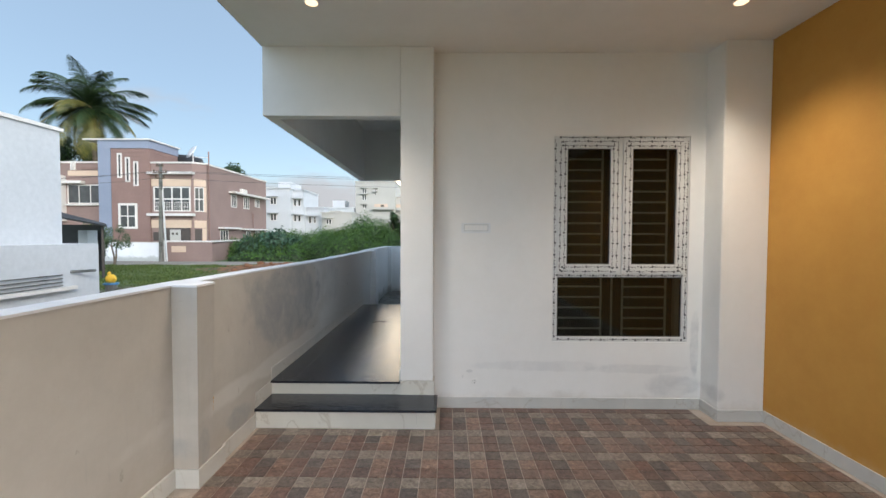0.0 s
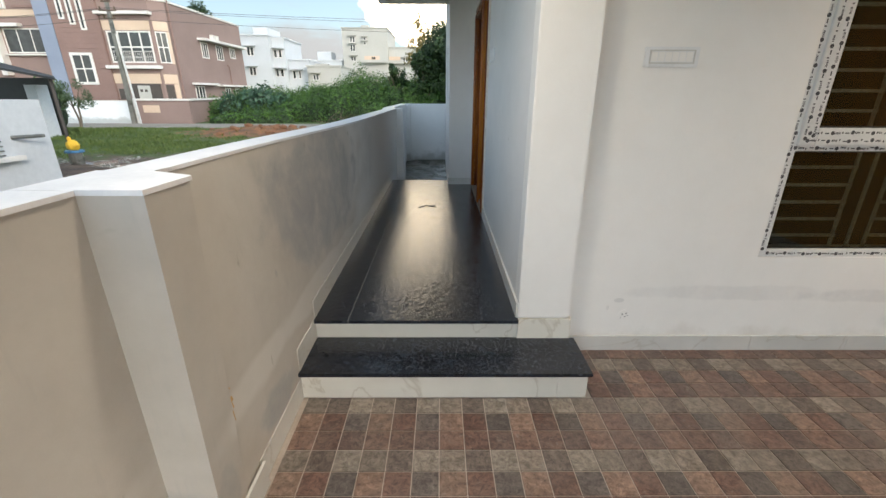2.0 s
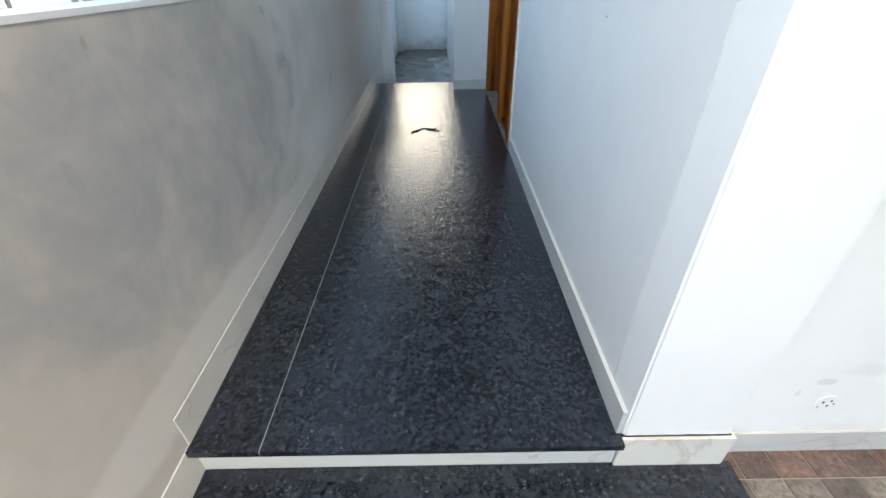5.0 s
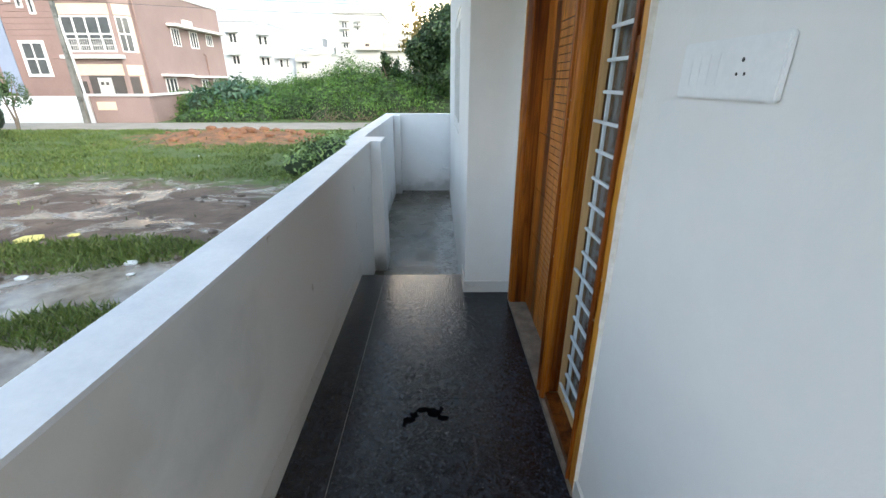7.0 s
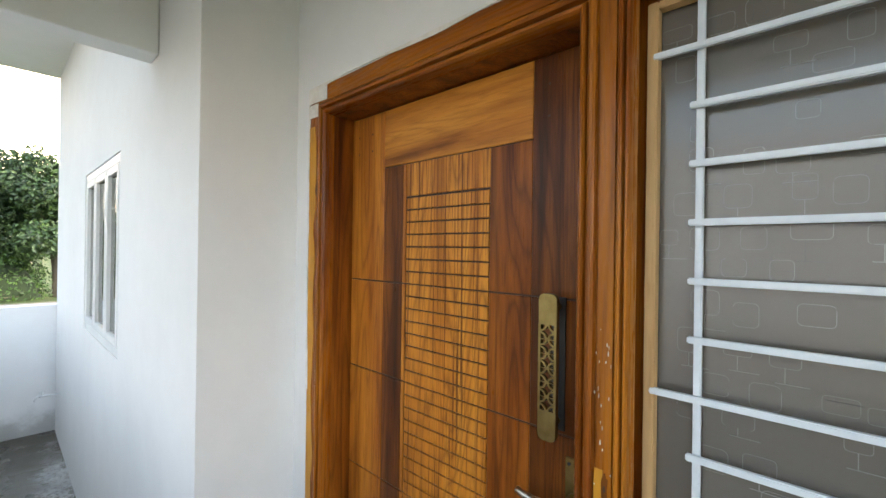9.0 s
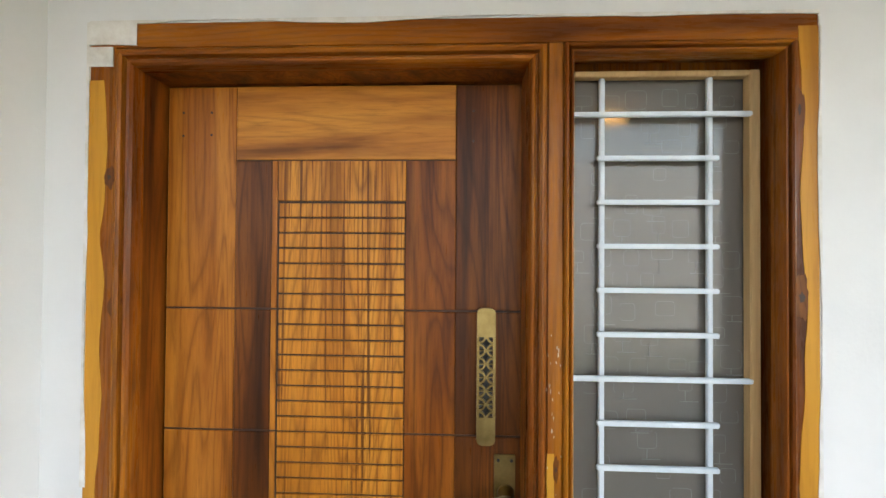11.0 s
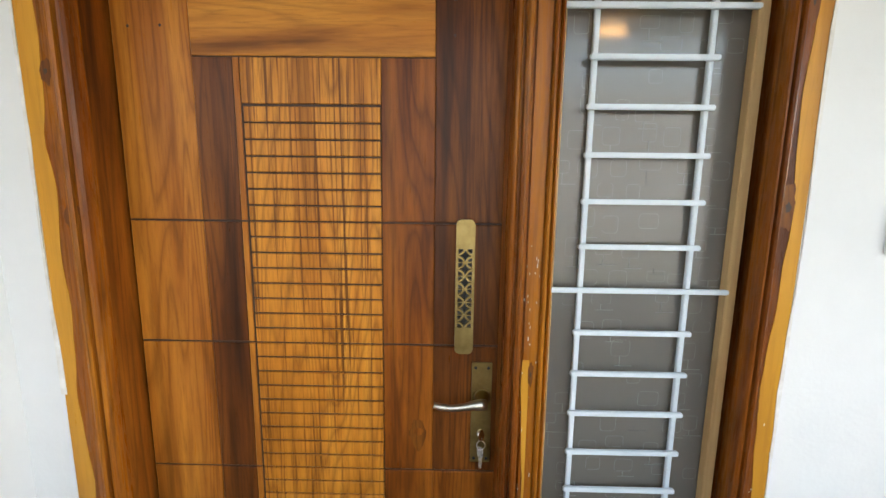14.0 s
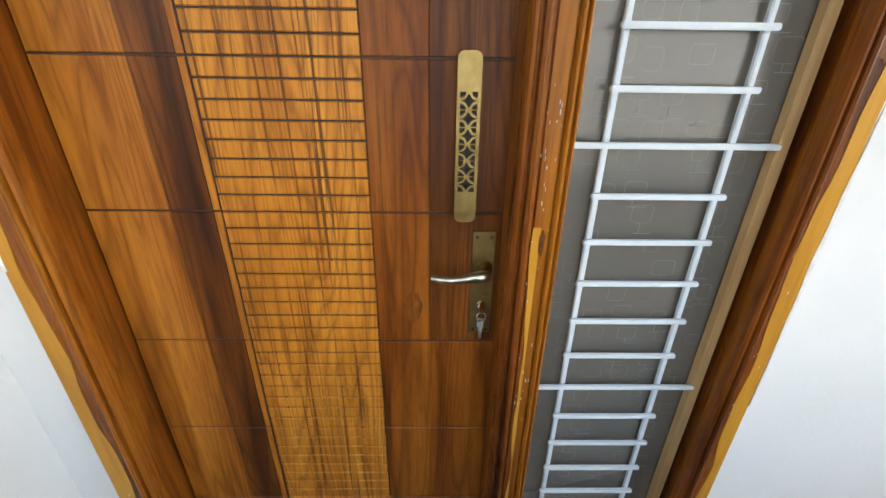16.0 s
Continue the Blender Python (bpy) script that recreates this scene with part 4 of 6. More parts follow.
part("cylinder", disc((-0.249, 3.038, 1.268), (1, 0, 0), 0.0085, 0.009, 16), M_STEEL, lock)
bm = rounded_bar(3.0285, 3.0475, 1.262, 1.292, -0.2685, -0.266, 0.008)
bmesh.ops.rotate(bm, cent=(-0.267, 3.038, 1.277), matrix=Matrix.Rotation(radians(52), 3, "Z") @ Matrix.Rotation(radians(-28), 3, "X"), verts=bm.verts)
part("key_head", bm, M_KEY, lock, "bright nickel key head", 0.0006)
part("key_shank", tube([(-0.267, 3.038, 1.268), (-0.249, 3.038, 1.268)], 0.003, 8), M_STEEL, lock)
ring = [(-0.268 + 0.002 * math.sin(a), 3.038 + 0.010 * math.cos(a), 1.252 + 0.010 * math.sin(a)) for a in np.linspace(0, 6.28, 17)]
part("key_ring", tube(ring, 0.0014, 6), M_KEY, lock)
bm = rounded_bar(3.031, 3.047, 1.217, 1.244, -0.266, -0.2635, 0.006)
bmesh.ops.rotate(bm, cent=(-0.265, 3.038, 1.23), matrix=Matrix.Rotation(radians(-38), 3, "Z"), verts=bm.verts)
part("hanging_key", bm, M_KEY, lock, "bright nickel key", 0.0006)
part("key_blade", box(-0.267, -0.2645, 3.0345, 3.0425, 1.189, 1.217), M_KEY, lock, bevel=0.0008)

# ---- side light: glass, etched pattern, grille ----
glazing = thing("side_light", "frosted grey side light glass with a faint etched square pattern", "window")
part("pane", box(-0.232, -0.227, 2.488, 2.890, ZP + 0.08, 2.334), M_FROST, glazing, "frosted grey glass")
rnd = random.Random(11)


def etched_square(cy, cz, w, h, tail):
    bm = bmesh.new()
    t = 0.0008
    x0, x1 = -0.2329, -0.2322
    r = min(w, h) * 0.22
    pts = []
    for (a0, sy, sz) in ((0, 1, 1), (90, -1, 1), (180, -1, -1), (270, 1, -1)):
        for i in range(4):
            a = radians(a0 + 30 * i)
            pts.append((cy + sy * (w / 2 - r) + r * math.cos(a), cz + sz * (h / 2 - r) + r * math.sin(a)))
    gap = rnd.randrange(len(pts))
    for i in range(len(pts)):
        if i == gap:
            continue
        (ya, za), (yb, zb) = pts[i], pts[(i + 1) % len(pts)]
        d = Vector((yb - ya, zb - za))
        if d.length < 1e-5:
            continue
        n = Vector((-d.y, d.x)).normalized() * t
        q = [(ya, za), (yb, zb), (yb + n.x, zb + n.y), (ya + n.x, za + n.y)]
        bm.faces.new([bm.verts.new((x0, a, b)) for a, b in q])
    if tail:
        box(x0, x1, cy - 0.0006, cy + 0.0006, cz - h / 2 - tail, cz - h / 2, bm)
        box(x0, x1, cy - 0.03, cy + 0.012, cz - h / 2 - tail, cz - h / 2 - tail + 0.0012, bm)
    return bm


M_PALE = surface("pale etched line", (0.17, 0.165, 0.15), (0.24, 0.235, 0.22), 20, 0.4, 0.0)
for cy, cz, w, h, tail, m in ((2.77, 2.285, 0.045, 0.03, 0.03, M_ETCH), (2.70, 1.875, 0.042, 0.03, 0.0, M_ETCH), (2.68, 1.92, 0.04, 0.028, 0.03, M_ETCH), (2.645, 1.695, 0.024, 0.024, 0.012, M_ETCH), (2.70, 1.70, 0.03, 0.02, 0.0, M_ETCH), (2.66, 1.30, 0.03, 0.024, 0.012, M_ETCH)):
    part("etching", etched_square(cy, cz, w, h, tail), m, glazing, "thin dark etched line")
# the pattern goes on as chained pale rounded squares down the whole pane
cz, row = 2.29, 0
while cz > 0.45:
    cy = 2.52 + 0.03 * (row % 2)
    while cy < 2.87:
        if rnd.random() < 0.72:
            part("etching", etched_square(cy + rnd.uniform(-0.01, 0.01), cz + rnd.uniform(-0.012, 0.012), rnd.uniform(0.028, 0.05), rnd.uniform(0.024, 0.045), rnd.choice((0, 0, 0.015, 0.025))), M_PALE, glazing, "thin pale etched line")
        cy += rnd.uniform(0.055, 0.085)
    cz -= 0.062
    row += 1

grille = thing("grille", "white painted steel ladder grille in front of the side light", "window grille")
for y in (2.818, 2.574):
    part("stile", box(-0.252, -0.240, y - 0.006, y + 0.006, ZP + 0.075, 2.332), M_GRILLE, grille, bevel=0.002)
for k in range(20):
    zc = 2.242 - 0.1008 * k
    if zc < ZP + 0.1:
        break
    y0, y1 = (2.486, 2.892) if k % 6 == 0 else (2.560, 2.832)
    part("rung", box(-0.264, -0.2525, y0, y1, zc - 0.0058, zc + 0.0058), M_GRILLE, grille, bevel=0.002)

# lamp seen through the side light
lamp = thing("room_lamp", "small warm bar lamp, switched on, behind the side light", "lamp")
part("body", tube([(1.93, 1.93, 2.965), (1.93, 2.11, 2.965)], 0.022, 10), M_PLASTIC, lamp)
part("diffuser", tube([(1.90, 1.94, 2.935), (1.90, 2.10, 2.935)], 0.026, 10), M_LAMP_IN, lamp)
part("bracket", tube([(1.93, 2.02, 2.98), (1.93, 2.02, 2.9995)], 0.012, 8), M_PLASTIC, lamp)
# added fill light, out of view behind the wall and apart from the lamp
l = new("hidden_room_fill", bpy.data.lights.new("hidden_room_fill", "POINT"))
l.data.energy, l.data.color, l.data.shadow_soft_size = 1.2, (1.0, 0.82, 0.62), 0.04
l.location = (0.3, 3.6, 2.8)

# ---- porch window ----
win = tagged(new("window_1"), "white upvc window with two casements over a fixed brown pane, printed film still on", kind="structure")


def flat_frame(x0, x1, z0, z1, w, y0, y1, name, label=""):
    return part(name, frame_boards_xz(x0, x1, y0, y1, z0, z1, w), M_UPVC, win, label, 0.003)


W0, W1 = WX0 + 0.001, WX1 - 0.001
flat_frame(W0, W1, WZ0 + 0.001, WZ1 - 0.001, 0.045, 0.448, 0.50, "window_frame", "white upvc outer frame")
part("transom", box(W0 + 0.0455, W1 - 0.0455, 0.449, 0.50, 1.212, 1.262), M_UPVC, win, bevel=0.003)
part("mullion", box(1.650, 1.686, 0.449, 0.50, 1.2625, WZ1 - 0.047), M_UPVC, win, bevel=0.003)
sashes = [(1.095, 1.656), (1.682, 2.252)]
for x0, x1 in sashes:
    s = flat_frame(x0, x1, 1.245, 2.462, 0.085, 0.434, 0.470, "sash", "white upvc casement")
    part("gasket", frame_boards_xz(x0 + 0.0855, x1 - 0.0855, 0.452, 0.466, 1.3305, 2.3765, 0.008), M_GASKET, s)
    part("pane", box(x0 + 0.094, x1 - 0.094, 0.456, 0.462, 1.339, 2.368), M_TINT, s, "brown tinted glass")
part("gasket", frame_boards_xz(W0 + 0.0455, W1 - 0.0455, 0.465, 0.478, WZ0 + 0.0465, 1.2115, 0.008), M_GASKET, win)
part("pane", box(W0 + 0.054, W1 - 0.054, 0.468, 0.474, WZ0 + 0.055, 1.203), M_TINT, win, "brown tinted glass")


def print_run(bm, a, b, y, vertical, fixed, seed):
    r = random.Random(seed)
    p = a + r.uniform(0, 0.03)
    k = 0
    while p < b - 0.01:
        kind = k % 4
        L = (0.008, 0.028, 0.006, 0.02)[kind]
        hgt = (0.013, 0.010, 0.011, 0.006)[kind]
        off = r.uniform(-0.004, 0.004)
        q = min(p + L, b)
        if kind == 0:
            disc((p + 0.004 if not vertical else fixed + off, y, fixed + off if not vertical else p + 0.004), (0, 1, 0), 0.0105, 0.0008, 8, bm)
        elif kind == 1:
            u = p
            while u < q:
                e = u + r.uniform(0.002, 0.005)
                if vertical:
                    box(fixed + off - hgt / 2, fixed + off + hgt / 2, y, y + 0.0008, u, e, bm)
                else:
                    box(u, e, y, y + 0.0008, fixed + off - hgt / 2, fixed + off + hgt / 2, bm)
                u = e + r.uniform(0.001, 0.003)
        elif vertical:
            box(fixed + off - hgt / 2, fixed + off + hgt / 2, y, y + 0.0008, p, q, bm)
        else:
            box(p, q, y, y + 0.0008, fixed + off - hgt / 2, fixed + off + hgt / 2, bm)
        p = q + r.uniform(0.006, 0.016)
        k += 1


bm = bmesh.new()
seed = 1
for x0, x1 in sashes:
    for off in (0.022, 0.062):
        for f in (x0 + off, x1 - off):
            print_run(bm, 1.27, 2.44, 0.4332, True, f, seed)
            seed += 1
        for f in (1.245 + off, 2.462 - off):
            print_run(bm, x0 + 0.03, x1 - 0.03, 0.4332, False, f, seed)
            seed += 1
for f in (W0 + 0.016, W1 - 0.016):
    print_run(bm, WZ0 + 0.03, WZ1 - 0.03, 0.4472, True, f, seed)
    seed += 1
for f in (WZ0 + 0.022, WZ1 - 0.012, 1.228):
    print_run(bm, W0 + 0.03, W1 - 0.03, 0.4472, False, f, seed)
    seed += 1
part("film_print", bm, M_PRINT, win, "dark printed marks on the protective film", kind="stuff")

bars = thing("window_grille", "pale dusty horizontal bars behind the brown window glass", "window grille")
M_BARS = surface("dusty bar paint", (0.36, 0.36, 0.34), (0.70, 0.70, 0.66), 45, 0.7, 0.2)
zz = WZ0 + 0.11
while zz < WZ1 - 0.08:
    if not 1.19 < zz < 1.30:
        for x0, x1 in ((1.12, 1.53), (1.73, 2.13)):
            part("bar", box(x0, x1, 0.515, 0.527, zz - 0.008, zz + 0.008), M_BARS, bars)
    zz += 0.098
for x in (1.53, 1.63, 1.73, 2.13):
    part("bar_upright", box(x - 0.008, x + 0.008, 0.528, 0.54, WZ0 + 0.01, WZ1 - 0.01), M_BARS, bars)
# one near-black sheet closes the opening behind the bars
part("dark_sheet", box(1.10, 2.25, 0.64, 0.645, WZ0 + 0.01, WZ1 - 0.01), surface("dark window backing", (0.022, 0.024, 0.019), (0.038, 0.040, 0.032), 3, 0.9, 0.2), bars, "near-black sheet behind the window bars")

# ---- rear window ----
win2 = tagged(new("window_2"), "white upvc window with three reflecting panes in the rear wall", kind="structure")
part("window_frame", frame_boards(-0.640, -0.59, BY0 + 0.001, BY1 - 0.001, BZ0 + 0.001, BZ1 - 0.001, 0.05), M_UPVC, win2, bevel=0.003)
for a, b in ((BY0 + 0.052, 5.70), (5.705, 6.09), (6.095, BY1 - 0.052)):
    s = part("sash", frame_boards(-0.643, -0.605, a, b, BZ0 + 0.052, BZ1 - 0.052, 0.045), M_UPVC, win2, bevel=0.003)
    part("pane", box(-0.625, -0.620, a + 0.046, b - 0.046, BZ0 + 0.098, BZ1 - 0.098), M_TINT, s, "grey tinted glass")
structure("ceiling_rear_room", box(-0.42, 0.0, 4.76, 8.1, 3.0, 3.1), M_ROOM)
structure("floor_rear_room", box(-0.42, 3.0, 4.76, 8.1, 0.0, 0.1), M_ROOM)

# ---- switch boards, tap, ceiling lights ----
sb = thing("switch_board", "white switch plate with switches and one socket on the walkway wall", "switch")
part("plate", box(XR - 0.012, XR - 0.0003, 1.944, 2.222, 1.742, 1.842), M_PLASTIC, sb, bevel=0.003)
for i in range(4):
    part("switch", box(XR - 0.01285, XR - 0.0122, 2.098 + i * 0.0285, 2.1255 + i * 0.0285, 1.765, 1.820), M_PLASTIC, sb)
for y in (2.035,):
    for dy, dz, r in ((0, 0.014, 0.0036), (-0.010, -0.008, 0.0028), (0.010, -0.008, 0.0028)):
        part("socket_hole", disc((XR - 0.0128, y + dy, 1.792 + dz), (1, 0, 0), r, 0.001, 10), M_GASKET, sb)
sb2 = thing("switch_box", "blank white rectangular switch plate on the porch wall", "switch")
part("plate", box(0.222, 0.487, 0.430, 0.4397, 1.612, 1.703), M_PLASTIC, sb2, bevel=0.003)
part("inner_frame", frame_boards_xz(0.245, 0.465, 0.4255, 0.4295, 1.628, 1.690, 0.006), M_SKIRT, sb2, "grey inner rim")
for i in range(6):
    part("blank", box(0.254 + i * 0.034, 0.284 + i * 0.034, 0.427, 0.4295, 1.638, 1.680), M_PORCH, sb2, bevel=0.001)

plug = thing("wall_plug", "small grey plastic wall plug in the white wall", "wall plug")
part("body", disc((XR - 0.004, 1.006, 1.215), (1, 0, 0), 0.006, 0.0038, 12), M_SKIRT, plug)
cover = thing("conduit_cover", "flush round white conduit cover, painted over, with dirty screw marks", "wall plate")
part("disc", disc((0.345, 0.4365, 0.243), (0, 1, 0), 0.034, 0.0032, 28), M_PORCH, cover)
for dx, dz, r in ((-0.012, 0.006, 0.0045), (0.010, 0.012, 0.004), (0.006, -0.010, 0.0045), (-0.020, -0.016, 0.003), (0.022, -0.002, 0.003)):
    part("mark", disc((0.345 + dx, 0.4358, 0.243 + dz), (0, 1, 0), r, 0.0006, 8), M_GASKET, cover)

tap = thing("tap", "white plastic garden tap on a short pipe by the rear wall", "tap")
part("pipe", tube([(-0.6455, 8.16, 0.43), (-0.70, 8.16, 0.43), (-0.78, 8.16, 0.43)], 0.011, 10), M_PLASTIC, tap, smooth=True)
part("spout", tube([(-0.78, 8.16, 0.43), (-0.80, 8.16, 0.425), (-0.81, 8.16, 0.39)], 0.010, 10), M_PLASTIC, tap, smooth=True)
part("valve", tube([(-0.755, 8.16, 0.43), (-0.755, 8.16, 0.475)], 0.008, 10), M_PLASTIC, tap)
part("knob", tube([(-0.785, 8.16, 0.48), (-0.725, 8.16, 0.48)], 0.007, 8), M_PLASTIC, tap)

# the pair at y -3.4 is never in view, added to light the porch
for i, (x, y) in enumerate(((-0.87, -0.38), (2.14, -0.38), (-0.87, -3.4), (2.14, -3.4))):
    d = thing("downlight", "small round recessed ceiling downlight glowing warm", "lamp", "porch downlights")
    part("trim_ring", tube([(x, y, ZC - 0.006), (x, y, ZC - 0.0005)], 0.055, 24), M_PLASTIC, d)
    part("diffuser", tube([(x, y, ZC - 0.009), (x, y, ZC - 0.0062)], 0.044, 24), M_LAMP, d)
    l = new("porch_light", bpy.data.lights.new("porch_light", "SPOT"))
    l.data.energy, l.data.color, l.data.shadow_soft_size, l.data.spot_size, l.data.spot_blend = 78, (1.0, 0.85, 0.68), 0.13, radians(112), 1.0
    l.location = (x, y, ZC - 0.03)

# footprints of water and scraped dirt on the dark paving
def blot(cx, cy, rx, ry, z, seed, n=26):
    bm = bmesh.new()
    vs = []
    for k in range(n):
        a = 2 * math.pi * k / n
        r = 1 + 0.45 * noise.noise((math.cos(a) * 1.7 + seed, math.sin(a) * 1.7, seed * 2.3)) + 0.3 * noise.noise((math.cos(a) * 5 + seed, math.sin(a) * 5, 1))
        vs.append(bm.verts.new((cx + rx * r * math.cos(a), cy + ry * r * math.sin(a), z)))
    bm.faces.new(vs)
    return bm


M_WET = surface("black mud smear", (0.002, 0.002, 0.003), (0.004, 0.004, 0.005), 20, 0.75, 0.1)
M_WET.node_tree.nodes["Principled BSDF"].inputs["Specular IOR Level"].default_value = 0.0
smear = thing("wet_marks", "small black wet marks on the dark granite paving", "stain")
for cx, cy, rx, ry, s in ((-0.985, 2.80, 0.024, 0.022, 1), (-0.962, 2.83, 0.020, 0.024, 2), (-0.915, 2.865, 0.032, 0.018, 3), (-0.865, 2.845, 0.036, 0.026, 4), (-0.825, 2.81, 0.026, 0.020, 5), (-1.004, 2.775, 0.008, 0.02, 6), (-0.83, 2.87, 0.010, 0.020, 7)):
    part("mark", blot(cx, cy, rx, ry, ZP + 0.0008 + s * 0.0001, s * 3.7), M_WET, smear)
# ---- outdoors ----


def ground_material():
    m, t, p = tree_of("plot of grass, mud and puddles")
    v = coords(t)
    w1 = noise_of(t, v, 0.35, 8, 0.65)
    grass = ramp(t, noise_of(t, v, 2.2, 8, 0.7), [(0.3, (0.035, 0.060, 0.010)), (0.6, (0.07, 0.105, 0.018)), (0.8, (0.13, 0.125, 0.045))])
    soil = ramp(t, noise_of(t, v, 1.6, 9, 0.7), [(0.3, (0.04, 0.028, 0.021)), (0.5, (0.10, 0.066, 0.048)), (0.75, (0.19, 0.135, 0.10))])
    clay = ramp(t, noise_of(t, v, 2.5, 9, 0.7), [(0.36, (0.085, 0.050, 0.030)), (0.60, (0.28, 0.115, 0.045))])
    mud = spot(t, "X", "Y", -6.8, 6.2, 6.2, 3.9, 0.25)
    clay_m = spot(t, "X", "Y", -8.0, 16.6, 3.6, 2.0, 0.65)
    sep = t.nodes.new("ShaderNodeSeparateXYZ")
    tc = t.nodes.new("ShaderNodeTexCoord")
    link(t, tc.outputs["Object"], sep.inputs[0])
    c = mixc(t, mud, grass, soil)
    c = mixc(t, clay_m, c, clay)
    wetn = ramp(t, noise_of(t, coords(t, (0.8, 1.1, 1)), 1.1, 7, 0.6, 0.8), [(0.50, grey(0)), (0.56, grey(1))])
    wet = math_of(t, "MULTIPLY", wetn, mud)
    wet = math_of(t, "MAXIMUM", wet, math_of(t, "MULTIPLY", spot(t, "X", "Y", -3.6, 4.2, 1.9, 1.7, 0.2), 1.0))
    c = mixc(t, math_of(t, "MULTIPLY", wet, 0.8), c, ramp(t, noise_of(t, v, 3.5, 6, 0.6), [(0.35, (0.15, 0.125, 0.105)), (0.62, (0.33, 0.29, 0.24))]))
    link(t, c, p.inputs["Base Color"])
    r = ramp(t, wet, [(0.0, grey(0.85)), (0.6, grey(0.35)), (1.0, grey(0.06))])
    link(t, r, p.inputs["Roughness"])
    dry = math_of(t, "SUBTRACT", 1.0, wet)
    bump(t, p, math_of(t, "MULTIPLY", noise_of(t, v, 9, 9, 0.7), dry), 0.8, 0.05)
    return m


GZ = -0.12
M_GROUND = ground_material()
M_ASPH = surface("dusty lane", (0.20, 0.17, 0.14), (0.28, 0.25, 0.21), 1.2, 0.9, 0.4)


def ground_height(x, y):
    h = 0.10 * noise.noise((x * 0.35, y * 0.35, 1.5)) + 0.035 * noise.noise((x * 1.6, y * 1.6, 3.0))
    clay = math.exp(-(((x + 8.2) / 2.6) ** 2 + ((y - 16.9) / 1.0) ** 2))
    h += 0.28 * clay * (1 + 0.5 * noise.noise((x * 2.5, y * 2.5, 7)))
    wetness = math.exp(-(((x + 6.8) / 5.5) ** 2 + ((y - 6.2) / 3.6) ** 2))
    h = h * (1 - 0.8 * wetness) - 0.05 * wetness
    if y > 18.4:
        h *= 0.1
    return h


verts, faces = [], []
xs = np.concatenate([[-900, -200, -80, -45], np.arange(-30, -1.76, 0.3), [-1.70]])
ys = np.concatenate([[-400, -60, -12], np.arange(-5, 20, 0.3), [24, 32, 60, 150, 900]])
for y in ys:
    for x in xs:
        verts.append((x, y, GZ + (ground_height(x, y) if -31 < x < -1.8 and -6 < y < 21 else 0)))
nx = len(xs)
for j in range(len(ys) - 1):
    for i in range(nx - 1):
        a = j * nx + i
        faces.append((a, a + 1, a + nx + 1, a + nx))
b = len(verts)
verts += [(-1.70, 8.57, GZ), (900, 8.57, GZ), (900, 900, GZ), (-1.70, 900, GZ), (-1.7, -400, GZ - 0.3), (900, -400, GZ - 0.3), (900, 8.57, GZ - 0.3), (-1.7, 8.57, GZ - 0.3)]
faces += [(b, b + 1, b + 2, b + 3), (b + 4, b + 5, b + 6, b + 7)]
g = from_arrays("ground", verts, faces, M_GROUND, "structure", label="rough grass plot with mud, red clay and shallow puddles")
g.data.polygons.foreach_set("use_smooth", [True] * len(g.data.polygons))
structure("road", box(-60, 60, 19.3, 22.2, GZ - 0.2, GZ + 0.035), M_ASPH, "narrow dusty lane across the plot")


def leaf_cloud(centres, sizes, normals, leaf, rng, jitter=0.6):
    """Small folded leaves at the given points; returns vertices and faces."""
    n = len(centres)
    d = rng.normal(size=(n, 3)) * jitter + normals
    d /= np.linalg.norm(d, axis=1)[:, None]
    a = np.cross(d, rng.normal(size=(n, 3)))
    a /= np.linalg.norm(a, axis=1)[:, None] + 1e-9
    b = np.cross(d, a)
    s = sizes[:, None]
    c = centres
    v = np.stack([c - a * s, c + b * s * 0.45 + d * s * 0.12, c + a * s, c - b * s * 0.45 + d * s * 0.12], axis=1).reshape(-1, 3)
    f = np.arange(n * 4).reshape(-1, 4)
    return v, f


def leaf_material(name, a, b, c, rough=0.5):
    m, t, p = tree_of(name)
    ge = t.nodes.new("ShaderNodeNewGeometry")
    col = ramp(t, ge.outputs["Random Per Island"], [(0.0, a), (0.5, b), (1.0, c)])
    big = noise_of(t, coords(t), 0.5, 4, 0.6)
    col = mixc(t, ramp(t, big, [(0.4, grey(0)), (0.65, grey(0.5))]), col, a)
    link(t, col, p.inputs["Base Color"])
    p.inputs["Roughness"].default_value = rough
    p.inputs["Subsurface Weight"].default_value = 0.0
    return m


L_BUSH = leaf_material("creeper leaves", (0.013, 0.036, 0.004), (0.042, 0.108, 0.008), (0.088, 0.175, 0.014))
L_DARK = leaf_material("dark tree leaves", (0.010, 0.028, 0.008), (0.022, 0.055, 0.012), (0.055, 0.10, 0.02))
L_BLUE = leaf_material("bluish castor leaves", (0.02, 0.055, 0.03), (0.035, 0.085, 0.045), (0.06, 0.12, 0.06))
L_GRASS = leaf_material("grass blades", (0.040, 0.072, 0.008), (0.082, 0.130, 0.016), (0.15, 0.165, 0.040), 0.6)
L_WEED = leaf_material("pale weed leaves", (0.065, 0.115, 0.026), (0.13, 0.20, 0.050), (0.21, 0.28, 0.080))
# near-black green that paints the shade deep between the leaves
M_CORE = surface("painted leaf-gap shade", (0.010, 0.022, 0.006), (0.02, 0.035, 0.01), 2, 0.9, 0.3)
M_BARK = surface("rough bark", (0.10, 0.075, 0.055), (0.20, 0.16, 0.12), 6, 0.9, 0.6, 30, (1, 1, 0.3))
M_TWIG = surface("dry twigs", (0.07, 0.05, 0.034), (0.13, 0.095, 0.062), 8, 0.9, 0.3)
rng = np.random.default_rng(4)


